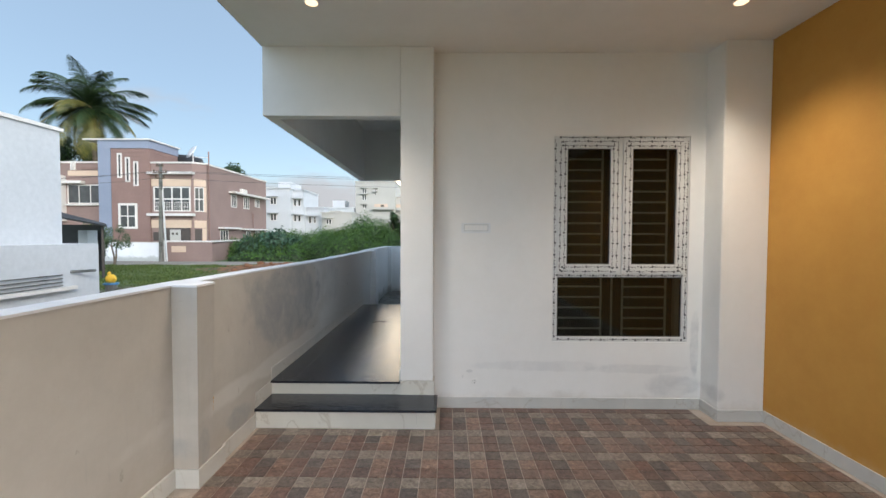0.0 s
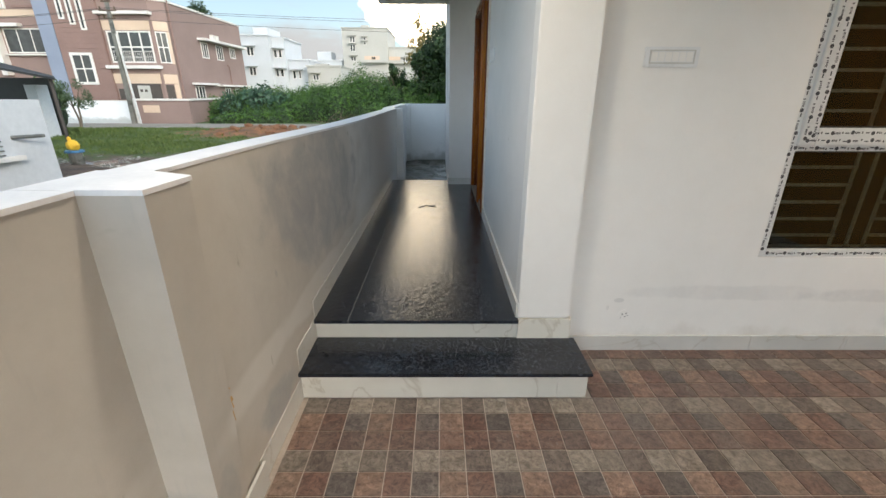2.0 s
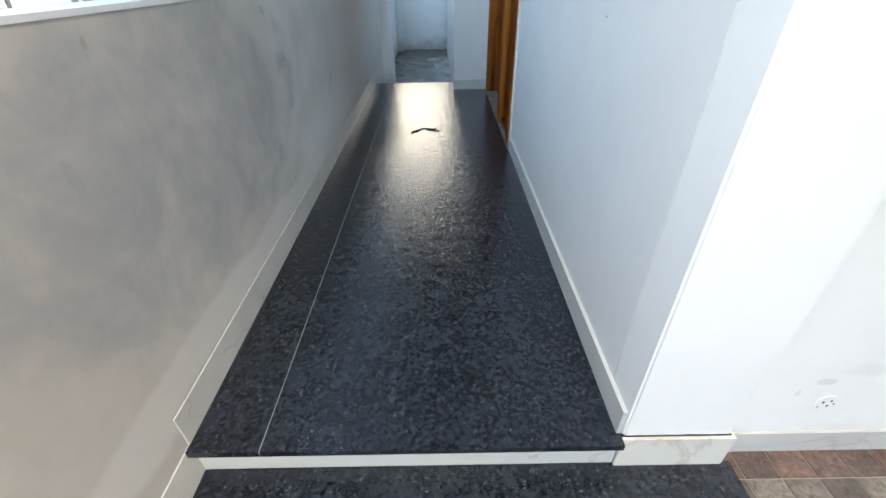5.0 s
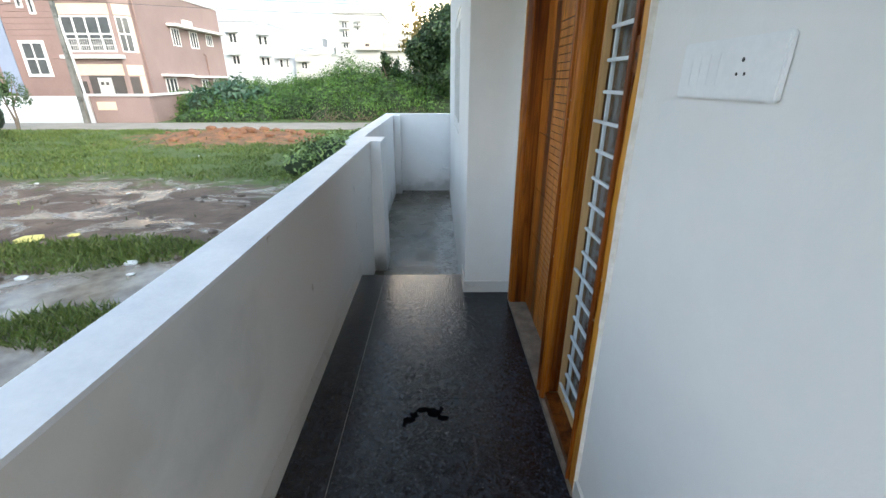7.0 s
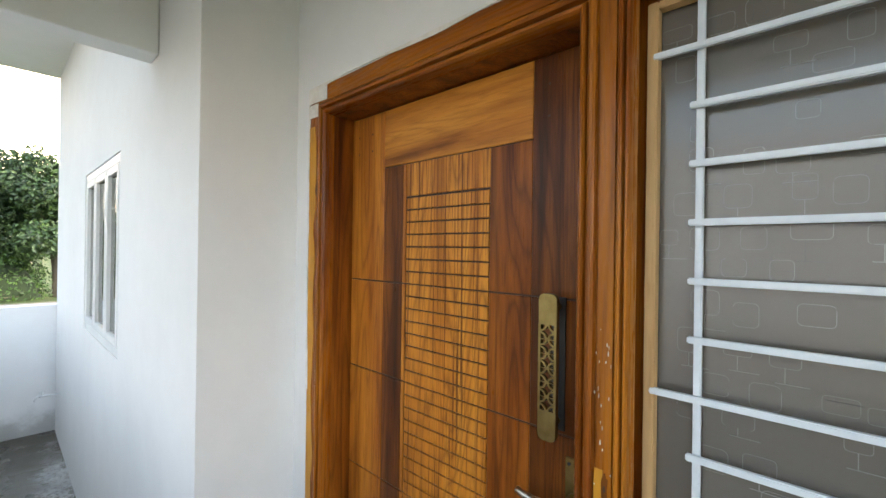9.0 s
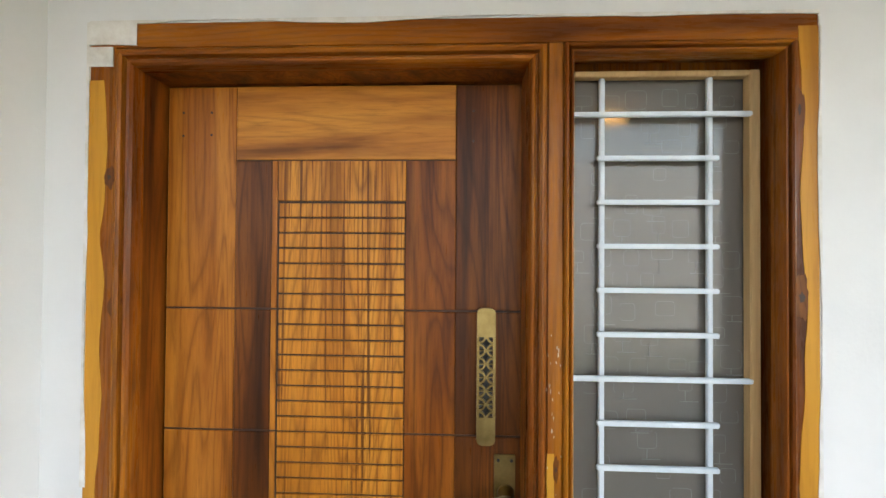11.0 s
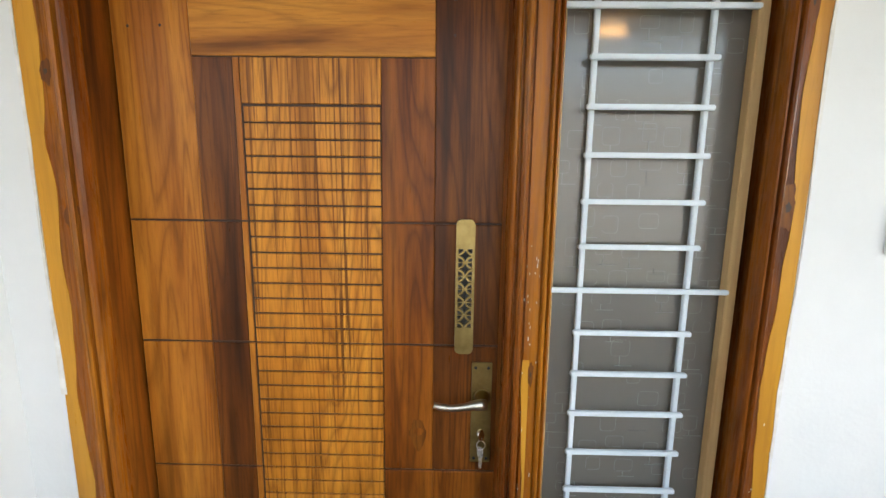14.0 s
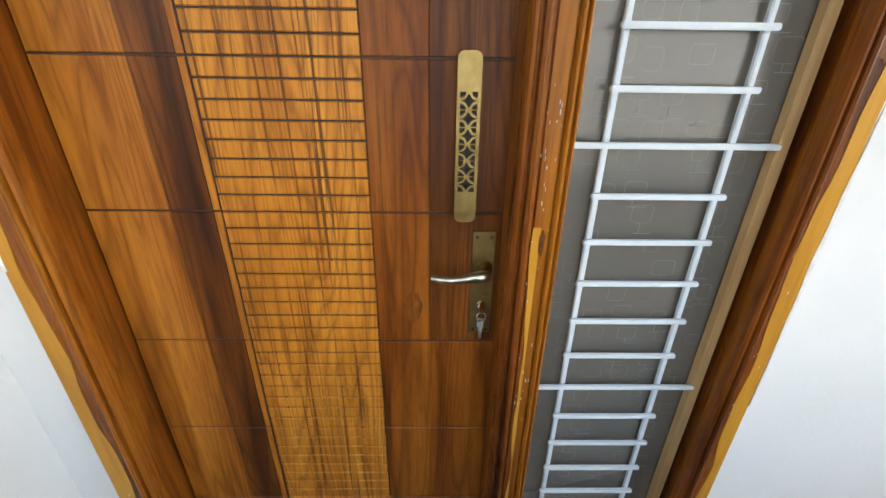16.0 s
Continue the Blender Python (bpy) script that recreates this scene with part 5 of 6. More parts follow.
def blob_mesh(bm, c, r, seed, sub=2):
    made = bmesh.ops.create_icosphere(bm, subdivisions=sub, radius=1.0)["verts"]
    for v in made:
        k = 1 + 0.25 * noise.noise(v.co * 1.5 + Vector((seed, seed, 0)))
        v.co = Vector(c) + Vector((v.co.x * r[0] * k, v.co.y * r[1] * k, v.co.z * r[2] * k))


def thicket(name, lumps, material, label, leaf=0.10, density=55, trunk=False):
    """A mass of leaves over cores coloured dark for the shade between them; lumps: centre and radii."""
    th = thing(name, label, "bush" if not trunk else "tree")
    cores = bmesh.new()
    cs, ns = [], []
    for i, (c, r) in enumerate(lumps):
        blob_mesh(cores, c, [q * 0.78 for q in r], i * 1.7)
        n = int(density * (r[0] * r[1] + r[0] * r[2] + r[1] * r[2]))
        d = rng.normal(size=(n, 3))
        d /= np.linalg.norm(d, axis=1)[:, None]
        d[:, 2] = np.where(d[:, 2] < -0.35, -d[:, 2], d[:, 2])
        rad = rng.uniform(0.76, 1.10, size=(n, 1))
        bumps = np.array([1 + 0.22 * noise.noise(Vector(q) * 3.0 + Vector((i, 0, 0))) for q in d])[:, None]
        cs.append(np.array(c) + d * np.array(r) * rad * bumps)
        ns.append(d)
    cs, ns = np.concatenate(cs), np.concatenate(ns)
    keep = cs[:, 2] > GZ
    cs, ns = cs[keep], ns[keep]
    v, f = leaf_cloud(cs, rng.uniform(leaf * 0.6, leaf * 1.3, len(cs)), ns, leaf, rng)
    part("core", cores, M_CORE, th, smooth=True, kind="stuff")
    from_arrays("leaves", v.tolist(), f.tolist(), material, "stuff", th)
    return th


# creeper-covered mounds along the lane
lumps = []
r2 = random.Random(3)
for x in np.arange(-15.5, -0.5, 0.85):
    k = (x + 15.5) / 15.0
    h = 1.5 + 1.1 * k + 0.5 * noise.noise((x * 0.5, 2, 0)) + (0.95 * math.exp(-((x + 6.2) / 1.1) ** 2))
    for row, (dy, s) in enumerate(((0, 0.62), (1.8, 0.85), (4.2, 1.0))):
        lumps.append(((x + r2.uniform(-0.3, 0.3), 24.0 + dy + 2.6 * (1 - k) + r2.uniform(-0.3, 0.3), 0.0), (1.2 + r2.random() * 0.5, 1.2 + r2.random() * 0.5, h * s * r2.uniform(0.85, 1.15))))
thicket("creeper_thicket", lumps, L_BUSH, "dense bright green creeper thicket beyond the lane", 0.066, 360)
thicket("castor_bush", [((-13.6 + i * 1.0, 25.5 + 0.5 * (i % 2), 0.2), (0.9, 0.9, 1.25 + 0.25 * (i % 3))) for i in range(4)], L_BLUE, "bluish green broad-leaved bush beside the pink wall", 0.16, 90)
thicket("verge_bush", [((-13.4 + i * 0.7, 23.2 + 0.12 * i, -0.1), (0.7, 0.5, 0.45 + 0.12 * (i % 2))) for i in range(6)], L_BUSH, "low green bush on the verge by the lane", 0.08, 240)
thicket("weed_clump", [((-3.15, 10.9, 0.1), (0.55, 0.7, 0.6)), ((-3.7, 11.6, 0.05), (0.7, 0.7, 0.5)), ((-2.7, 11.9, 0.1), (0.6, 0.8, 0.6)), ((-3.9, 10.7, 0.0), (0.5, 0.5, 0.35))], L_WEED, "leafy green weed clump outside the boundary wall", 0.055, 520)
thicket("weed_patch", [((-2.6, 13.4, 0.0), (0.8, 1.2, 0.5)), ((-3.6, 14.4, -0.05), (0.9, 1.0, 0.4)), ((-2.3, 16.0, 0), (0.7, 1.4, 0.55))], L_GRASS, "mixed tall weeds outside the wall", 0.06, 380)


def tree(name, base, height, spread, crown_lumps, material, label, trunk_r=0.12, leaf=0.09, density=130, stems=3):
    th = thing(name, label, "tree", at=base)
    bm = bmesh.new()
    rr = random.Random(int(height * 10))
    B = Vector((0, 0, 0))
    for s in range(stems):
        a = 2 * math.pi * s / stems + rr.uniform(-0.3, 0.3)
        top = Vector((math.cos(a) * spread * 0.5, math.sin(a) * spread * 0.5, height * 0.75))
        mid = Vector((top.x * 0.25, top.y * 0.25, height * 0.38))
        tube([B, mid * 0.5 + Vector((0.05, 0, 0)), mid, (mid + top) / 2 + Vector((0.1, 0.1, 0)), top], trunk_r, 7, bm, [1.2, 1, 0.8, 0.5, 0.2])
        for q in range(3):
            e = top * rr.uniform(0.6, 1.0) + Vector((rr.uniform(-1, 1), rr.uniform(-1, 1), rr.uniform(0, 0.8))) * spread * 0.45
            tube([mid, (mid + e) / 2 + Vector((0, 0, 0.1)), e], trunk_r * 0.5, 5, bm, [1, 0.6, 0.2])
    part("trunk", bm, M_BARK, th, "grey-brown trunk and limbs")
    cs, ns = [], []
    for i in range(crown_lumps):
        a, u = rr.uniform(0, 6.28), rr.random() ** 0.5
        c = np.array((math.cos(a) * spread * u * 0.75, math.sin(a) * spread * u * 0.75, height * rr.uniform(0.45, 0.92) - u * 0.12 * height))
        r = np.array([spread * rr.uniform(0.22, 0.38)] * 2 + [height * rr.uniform(0.08, 0.14)])
        n = int(density * r[0] * (r[0] + r[2]) * 3)
        d = rng.normal(size=(n, 3))
        d /= np.linalg.norm(d, axis=1)[:, None]
        cs.append(c + d * r * rng.uniform(0.4, 1.08, size=(n, 1)))
        ns.append(d)
    cs, ns = np.concatenate(cs), np.concatenate(ns)
    v, f = leaf_cloud(cs, rng.uniform(leaf * 0.6, leaf * 1.3, len(cs)), ns, leaf, rng)
    from_arrays("crown", v.tolist(), f.tolist(), material, "stuff", th)
    return th


tree("dense_tree", (-1.3, 25.0, GZ), 4.6, 1.5, 30, L_DARK, "dark dense roadside tree", 0.14, 0.09, 320)
tree("dense_tree", (0.6, 24.4, GZ), 5.9, 2.6, 36, L_DARK, "dark dense roadside tree", 0.16, 0.09, 320)
tree("dense_tree", (-3.6, 26.6, GZ), 3.6, 0.9, 16, L_DARK, "dark leafy tree behind the creepers", 0.10, 0.09, 280)
tree("flame_topped_tree", (-1.9, 29.0, GZ), 6.5, 1.3, 14, leaf_material("yellowing leaves", (0.10, 0.10, 0.02), (0.25, 0.17, 0.05), (0.35, 0.24, 0.10)), "thin tree with yellowing top leaves", 0.07, 0.12, 70)
tree("roof_tree", (-22.2, 41.0, GZ), 9.9, 1.7, 22, L_DARK, "tree top showing over the pink house roof", 0.12, 0.14, 160)
tree("street_sapling", (-18.1, 19.2, GZ), 2.5, 0.95, 12, leaf_material("feathery olive leaves", (0.03, 0.06, 0.02), (0.05, 0.09, 0.03), (0.09, 0.13, 0.05)), "small feathery sapling by the white wall", 0.045, 0.05, 420, 2)
tree("garden_tree", (-39.8, 41.0, GZ), 12.3, 2.4, 30, L_DARK, "dark tree under the palm", 0.2, 0.2, 90)
tree("garden_tree", (-37.3, 42.0, GZ), 12.4, 2.2, 26, L_DARK, "dark tree under the palm", 0.2, 0.2, 90)
thicket("shrub", [((-19.4, 19.6, 0.5), (0.45, 0.5, 0.8))], L_BLUE, "thin greyish shrub by the neighbour's wall", 0.05, 260)
thicket("shrub", [((-24.2, 25.0, 0.9), (0.9, 0.6, 1.4))], L_BUSH, "light green shrub behind the white wall", 0.1, 150)


def palm(base, height):
    th = thing("coconut_palm", "tall coconut palm with drooping green and yellowed fronds", "tree", at=base)
    pts = [(0.25 * math.sin(k * 0.5), 0, height * k / 8) for k in range(9)]
    part("trunk", tube(pts, 0.26, 10, None, [1.3, 1.1, 1, 0.95, 0.9, 0.9, 0.85, 0.85, 0.9]), M_BARK, th, "grey ringed palm trunk")
    top = Vector(pts[-1])
    rr = random.Random(8)
    mats = [leaf_material("palm leaf", (0.016, 0.036, 0.012), (0.032, 0.062, 0.018), (0.062, 0.092, 0.030)), leaf_material("old palm leaf", (0.10, 0.11, 0.02), (0.19, 0.17, 0.04), (0.28, 0.22, 0.07))]
    for k in range(46):
        az = k * 2.39996 + rr.uniform(-0.2, 0.2)
        el = radians(86 - 3.0 * k + rr.uniform(-8, 8))
        L = rr.uniform(4.5, 5.9)
        droop = rr.uniform(0.9, 1.5)
        p, dirv = top.copy(), None
        spine = [p.copy()]
        e = el
        for s in range(12):
            e -= droop / 12 * (0.6 + s * 0.09)
            dirv = Vector((math.cos(az) * math.cos(e), math.sin(az) * math.cos(e), math.sin(e)))
            p = p + dirv * L / 12
            spine.append(p.copy())
        bm = tube(spine, 0.045, 4, None, [1 - 0.07 * i for i in range(13)])
        side = Vector((-math.sin(az), math.cos(az), 0))
        for i in range(1, 12):
            for u in (0, 0.125, 0.25, 0.375, 0.5, 0.625, 0.75, 0.875):
                q = spine[i].lerp(spine[i + 1], u)
                tt = (i + u) / 12
                ll = 1.15 * math.sin(math.pi * min(1, tt * 0.86 + 0.12)) + 0.15
                fwd = (spine[i + 1] - spine[i]).normalized()
                for sg in (-1, 1):
                    tip = q + (side * sg * 0.75 + fwd * 0.55).normalized() * ll + Vector((0, 0, -0.42 * ll - rr.uniform(0, 0.25)))
                    midp = q.lerp(tip, 0.5) + Vector((0, 0, 0.10 * ll))
                    w = fwd * 0.021
                    v = [bm.verts.new(c) for c in (q - w, q + w, midp + w, tip, midp - w)]
                    bm.faces.new(v)
        part("frond", bm, mats[1] if k in (23, 29, 33, 36, 39, 41, 44) else mats[0], th, "yellowed frond" if k in (23, 29, 33, 36, 39, 41, 44) else "")
    for k in range(6):
        bmm = bmesh.new()
        blob_mesh(bmm, top + Vector((0.35 * math.cos(k), 0.35 * math.sin(k), -0.5 - 0.15 * (k % 2))), (0.16, 0.16, 0.2), k, 1)
        part("coconut", bmm, L_GRASS, th)


palm((-35.1, 38.0, GZ), 14.2)

# grass and litter on the plot
def in_mud(x, y):
    n = 0.5 * noise.noise((x * 0.55, y * 0.55, 5.0)) + 0.25 * noise.noise((x * 1.9, y * 1.9, 2.0))
    m = ((x + 6.8) / 6.0) ** 2 + ((y - 6.2) / 3.7) ** 2
    return m < 1.0 + n


def in_patch(x, y):
    """Tufts of grass left standing in the mud."""
    n = 0.35 * noise.noise((x * 1.3, y * 1.3, 9.0))
    a = ((x + 5.3) / 1.7) ** 2 + ((y - 5.9) / 0.55) ** 2
    b = ((x + 3.9) / 0.7) ** 2 + ((y - 4.3) / 0.35) ** 2
    c = ((x + 3.2) / 0.6) ** 2 + ((y - 6.0) / 0.5) ** 2
    return min(a, b, c) < 1.0 + n


gv, gf = [], []
rg = random.Random(21)
count = 0
while count < 80000:
    x = -2.0 - 24 * rg.random() ** 1.4
    y = rg.uniform(3.2, 19.2)
    if count % 9 == 0:
        px, py, sx, sy = rg.choice(((-5.3, 5.9, 1.7, 0.6), (-5.3, 5.9, 1.7, 0.6), (-3.9, 4.3, 0.7, 0.4), (-3.2, 6.0, 0.6, 0.5)))
        x, y = min(-1.95, rg.gauss(px, sx * 0.6)), rg.gauss(py, sy * 0.6)
    if math.hypot((x + 8.0) * 0.62, (y - 16.6) * 1.25) < 2.2 + 0.9 * noise.noise((x, y, 4)) and rg.random() < 0.95:
        continue
    if x < -8.6 and y < 6.3:
        continue
    if in_mud(x, y) and not in_patch(x, y):
        if rg.random() < 0.997:
            continue
    elif not in_mud(x, y) and noise.noise((x * 0.55, y * 0.9, 12)) < -0.12 and rg.random() < 0.85:
        continue
    z = GZ + ground_height(x, y) - 0.01
    h = rg.uniform(0.03, 0.085) * (1 + 0.9 * max(0, noise.noise((x * 0.6, y * 0.6, 3)))) * (1 + 0.02 * abs(x))
    a = rg.uniform(0, 6.28)
    w = rg.uniform(0.003, 0.007) * (1 + 0.13 * math.hypot(x, y))
    dx, dy = math.cos(a) * w, math.sin(a) * w
    lx, ly = rg.uniform(-0.5, 0.5) * h, rg.uniform(-0.5, 0.5) * h
    b = len(gv)
    gv += [(x - dx, y - dy, z), (x + dx, y + dy, z), (x + lx + dx * 0.4, y + ly + dy * 0.4, z + h * 0.7), (x + lx * 1.7, y + ly * 1.7, z + h)]
    gf.append((b, b + 1, b + 2, b + 3))
    count += 1
from_arrays("grass", gv, gf, L_GRASS, "stuff", label="rough green grass and weeds on the plot", category="grass")


def clod(name, x, y, s, material, label, cat, flat=0.6):
    th = thing(name, label, cat)
    bm = bmesh.new()
    blob_mesh(bm, (x, y, GZ + ground_height(x, y) + s * flat * 0.3), (s, s * 0.8, s * flat), x * 3.3, 1)
    part("body", bm, material, th)


M_SOILC = surface("wet clod", (0.06, 0.045, 0.035), (0.13, 0.10, 0.08), 6, 0.7, 0.6)
M_CLAYC = surface("red clay lump", (0.14, 0.065, 0.035), (0.25, 0.115, 0.055), 4, 0.9, 0.6)
M_RUB = surface("pale rubbish", (0.45, 0.45, 0.44), (0.6, 0.6, 0.58), 9, 0.6, 0.2)
M_YEL = surface("yellow plastic", (0.62, 0.50, 0.12), (0.70, 0.60, 0.2), 9, 0.5, 0.2)
for _ in range(46):
    a, r = rg.uniform(0, 6.28), rg.random() ** 0.5
    clod("clod", -6.2 + 3.6 * r * math.cos(a), 6.9 + 2.4 * r * math.sin(a), rg.uniform(0.03, 0.085), M_SOILC, "dark wet lump of mud on the plot", "soil")
for _ in range(40):
    clod("clay_lump", rg.gauss(-7.9, 1.5), rg.gauss(16.7, 0.6), rg.uniform(0.06, 0.2), M_CLAYC, "red clay lump on the excavated heap", "soil")
for x, y, s in ((-6.6, 8.9, 0.05), (-4.3, 5.6, 0.09), (-4.1, 5.3, 0.05), (-9.0, 11.4, 0.05), (-7.3, 12.7, 0.04), (-5.9, 9.3, 0.05), (-5.2, 5.25, 0.08), (-6.9, 5.9, 0.1), (-10.5, 13.1, 0.06), (-8.8, 9.5, 0.05)):
    clod("litter", x, y, s, M_RUB, "small pale scrap of rubbish on the mud", "rubbish", 0.3)
for x, y, s in ((-6.2, 6.45, 0.20), (-5.75, 6.6, 0.09)):
    clod("plastic_bag", x, y, s, M_YEL, "crumpled pale yellow plastic bag in the mud", "rubbish", 0.18)
twigs = thing("dry_branches", "heap of dry brown branches below the thicket by the lane", "branches")
for k in range(60):
    x = rg.uniform(-7.6, -1.2)
    p0 = Vector((x, 22.6 + rg.uniform(-0.2, 0.5), GZ + 0.05))
    d = Vector((rg.uniform(-1, 1), rg.uniform(-0.3, 0.5), rg.uniform(0.1, 0.7)))
    part("branch", tube([p0, p0 + d * 0.5 + Vector((0, 0, 0.06)), p0 + d], 0.016, 4, None, [1, 0.8, 0.4]), M_TWIG, twigs)

# ---- buildings ----
M_PINK = surface("dusty pink house paint", (0.235, 0.160, 0.138), (0.29, 0.20, 0.173), 0.5, 0.8, 0.15, 20)
M_CLAD = surface("pink cladding boards", (0.225, 0.14, 0.118), (0.275, 0.175, 0.148), 0.6, 0.75, 0.15, 20)
M_SLATE = surface("blue-grey paint", (0.21, 0.24, 0.31), (0.26, 0.29, 0.37), 0.5, 0.7, 0.1, 20)
M_BEIGE = surface("beige trim paint", (0.56, 0.42, 0.31), (0.63, 0.48, 0.36), 0.8, 0.8, 0.1, 20)
M_TRIM = surface("cream trim paint", (0.64, 0.60, 0.56), (0.72, 0.69, 0.65), 1, 0.7, 0.1, 20)
M_FARW = surface("pale painted render", (0.50, 0.51, 0.52), (0.58, 0.59, 0.60), 0.25, 0.8, 0.1, 10)
M_FARC = surface("cream painted render", (0.43, 0.41, 0.365), (0.49, 0.47, 0.43), 0.25, 0.8, 0.1, 10)
M_DGLASS = surface("dark window glass", (0.03, 0.033, 0.033), (0.06, 0.065, 0.065), 2, 0.12, 0.0)
M_BLACK = surface("black tank plastic", (0.015, 0.015, 0.016), (0.03, 0.03, 0.03), 2, 0.5, 0.1)
# dark brown: the shade inside openings, painted on flat slabs; also the shed posts
M_DARKIN = surface("painted opening shade and dark posts", (0.06, 0.05, 0.045), (0.09, 0.075, 0.065), 1, 0.9, 0.1)


def window_y(parent, x0, x1, z0, z1, y, cols, rows, frame=0.07, bar=0.05, label="", trim=None):
    """A window in a wall that faces -y."""
    w = part("window", frame_boards_xz(x0, x1, y - 0.05, y + 0.02, z0, z1, frame), trim or M_TRIM, parent, label)
    part("pane", box(x0 + frame, x1 - frame, y - 0.012, y - 0.004, z0 + frame, z1 - frame), M_DGLASS, w, "dark glass")
    bm = bmesh.new()
    for i in range(1, cols):
        x = x0 + (x1 - x0) * i / cols
        part("glazing_bar", box(x - bar / 2, x + bar / 2, y - 0.045, y - 0.013, z0 + frame, z1 - frame), trim or M_TRIM, w)
    for i in range(1, rows):
        z = z0 + (z1 - z0) * i / rows
        part("glazing_bar", box(x0 + frame, x1 - frame, y - 0.043, y - 0.0135, z - bar / 2, z + bar / 2), trim or M_TRIM, w)
    return w


def window_x(parent, y0, y1, z0, z1, x, cols, label=""):
    w = part("window", frame_boards(x - 0.02, x + 0.05, y0, y1, z0, z1, 0.07), M_TRIM, parent, label)
    part("pane", box(x + 0.004, x + 0.012, y0 + 0.07, y1 - 0.07, z0 + 0.07, z1 - 0.07), M_DGLASS, w, "dark glass")
    bm = bmesh.new()
    for i in range(1, cols):
        y = y0 + (y1 - y0) * i / cols
        box(x + 0.013, x + 0.045, y - 0.03, y + 0.03, z0 + 0.07, z1 - 0.07, bm)
    if cols > 1:
        part("glazing_bar", bm, M_TRIM, w)
    return w


house = thing("pink_house", "two-storey dusty pink house with a slate-blue tower and dark windows", "house", at=(-22, 33, GZ))


def hpart(name, bm, mat, label="", parent=None):
    bmesh.ops.translate(bm, vec=(22, -33, -GZ), verts=bm.verts)
    return part(name, bm, mat, parent or house, label)


# body: bay with a canted corner and long flank
bm = bmesh.new()
outline = [(-22.36, 28.1), (-19.2, 28.1), (-18.5, 28.75), (-18.5, 39.3), (-26.2, 39.3), (-26.2, 30.0), (-22.36, 30.0)]
lo = [bm.verts.new((x, y, GZ)) for x, y in outline]
hi = [bm.verts.new((x, y, 6.95)) for x, y in outline]
for i in range(len(outline)):
    j = (i + 1) % len(outline)
    bm.faces.new((lo[i], lo[j], hi[j], hi[i]))
bm.faces.new(hi)
bm.normal_update()
hpart("wall", bm, M_PINK, "pink painted walls")
bm = bmesh.new()
out2 = [(-22.36, 28.03), (-19.17, 28.03), (-18.43, 28.72), (-18.43, 39.37), (-18.6, 39.37), (-18.6, 28.8), (-19.25, 28.2), (-22.36, 28.2)]
lo = [bm.verts.new((x, y, 6.95)) for x, y in out2]
hi = [bm.verts.new((x, y, 7.07)) for x, y in out2]
for i in range(len(out2)):
    j = (i + 1) % len(out2)
    bm.faces.new((lo[i], lo[j], hi[j], hi[i]))
bm.faces.new(hi)
bm.faces.new(lo[::-1])
hpart("parapet_coping", bm, M_TRIM, "cream parapet coping")
tower = hpart("tower", box(-26.2, -22.37, 28.0, 31.3, GZ, 8.05), M_CLAD, "boarded pink tower")
for k in range(26):
    hpart("cladding_board", box(-25.28, -22.36, 27.965, 27.999, 0.3 + k * 0.298, 0.3 + k * 0.298 + 0.275), M_CLAD, "", tower)
for k in range(26):
    hpart("cladding_board", box(-22.369, -22.335, 28.0, 31.25, 0.3 + k * 0.298, 0.3 + k * 0.298 + 0.275), M_CLAD, "", tower)
hpart("tower_band", box(-26.24, -22.32, 27.94, 31.34, 8.06, 8.66), M_SLATE, "slate-blue band")
hpart("tower_pier", box(-26.24, -25.3, 27.94, 28.0, GZ, 8.055), M_SLATE, "slate-blue vertical band")
hpart("tower_coping", box(-27.3, -22.2, 27.85, 31.42, 8.665, 8.76), M_TRIM, "cream coping")
hpart("left_wing", box(-31.5, -26.21, 29.5, 39, GZ, 7.2), M_PINK)
hpart("left_coping", box(-31.5, -26.25, 29.42, 29.7, 7.205, 7.32), M_TRIM)
hpart("left_panel", box(-29.95, -27.2, 29.46, 29.499, 6.2, 6.6), M_BEIGE)
hpart("left_panel", box(-28.9, -27.3, 29.44, 29.499, 6.72, 6.86), M_CLAD)
for x in (-29.63, -29.38):
    hpart("rib", box(x - 0.07, x + 0.07, 29.40, 29.499, 6.65, 7.35), M_TRIM)
hpart("left_hood", box(-30.2, -28.6, 29.1, 29.499, 5.57, 5.78), M_TRIM)
hpart("left_post", box(-30.5, -30.15, 29.0, 29.499, 2.6, 6.2), M_TRIM)
hpart("left_sill", box(-30.1, -26.3, 29.3, 29.499, 3.85, 3.95), M_TRIM)


def hwin(x0, x1, z0, z1, y, cols, rows, label="", frame=0.07, bar=0.05):
    w = window_y(house, x0 + 22, x1 + 22, z0 - GZ, z1 - GZ, y - 33, cols, rows, frame, bar, label)
    return w


hwin(-30.0, -26.35, 4.0, 5.5, 29.5, 4, 1, "wide dark window")
for x, z in ((-24.78, 5.83), (-24.17, 5.53), (-23.55, 5.22)):
    hwin(x, x + 0.36, z, z + 1.85, 27.96, 1, 1, "narrow slit window in a white surround", 0.10)
hwin(-24.75, -23.32, 2.0, 3.92, 27.95, 2, 2, "white-framed square window", 0.16, 0.07)
hwin(-22.15, -19.35, 3.33, 5.2, 28.1, 4, 2, "wide bay window with a white balustrade", 0.09, 0.09)
balus = bmesh.new()
for k in range(22):
    x = -22.05 + k * 0.125
    box(x, x + 0.014, 28.01, 28.035, 3.4, 4.0, balus)
for z in (3.66, 4.0):
    box(-22.05, -19.4, 27.985, 28.005, z, z + 0.03, balus)
hpart("balustrade", balus, M_TRIM, "thin railing bars")
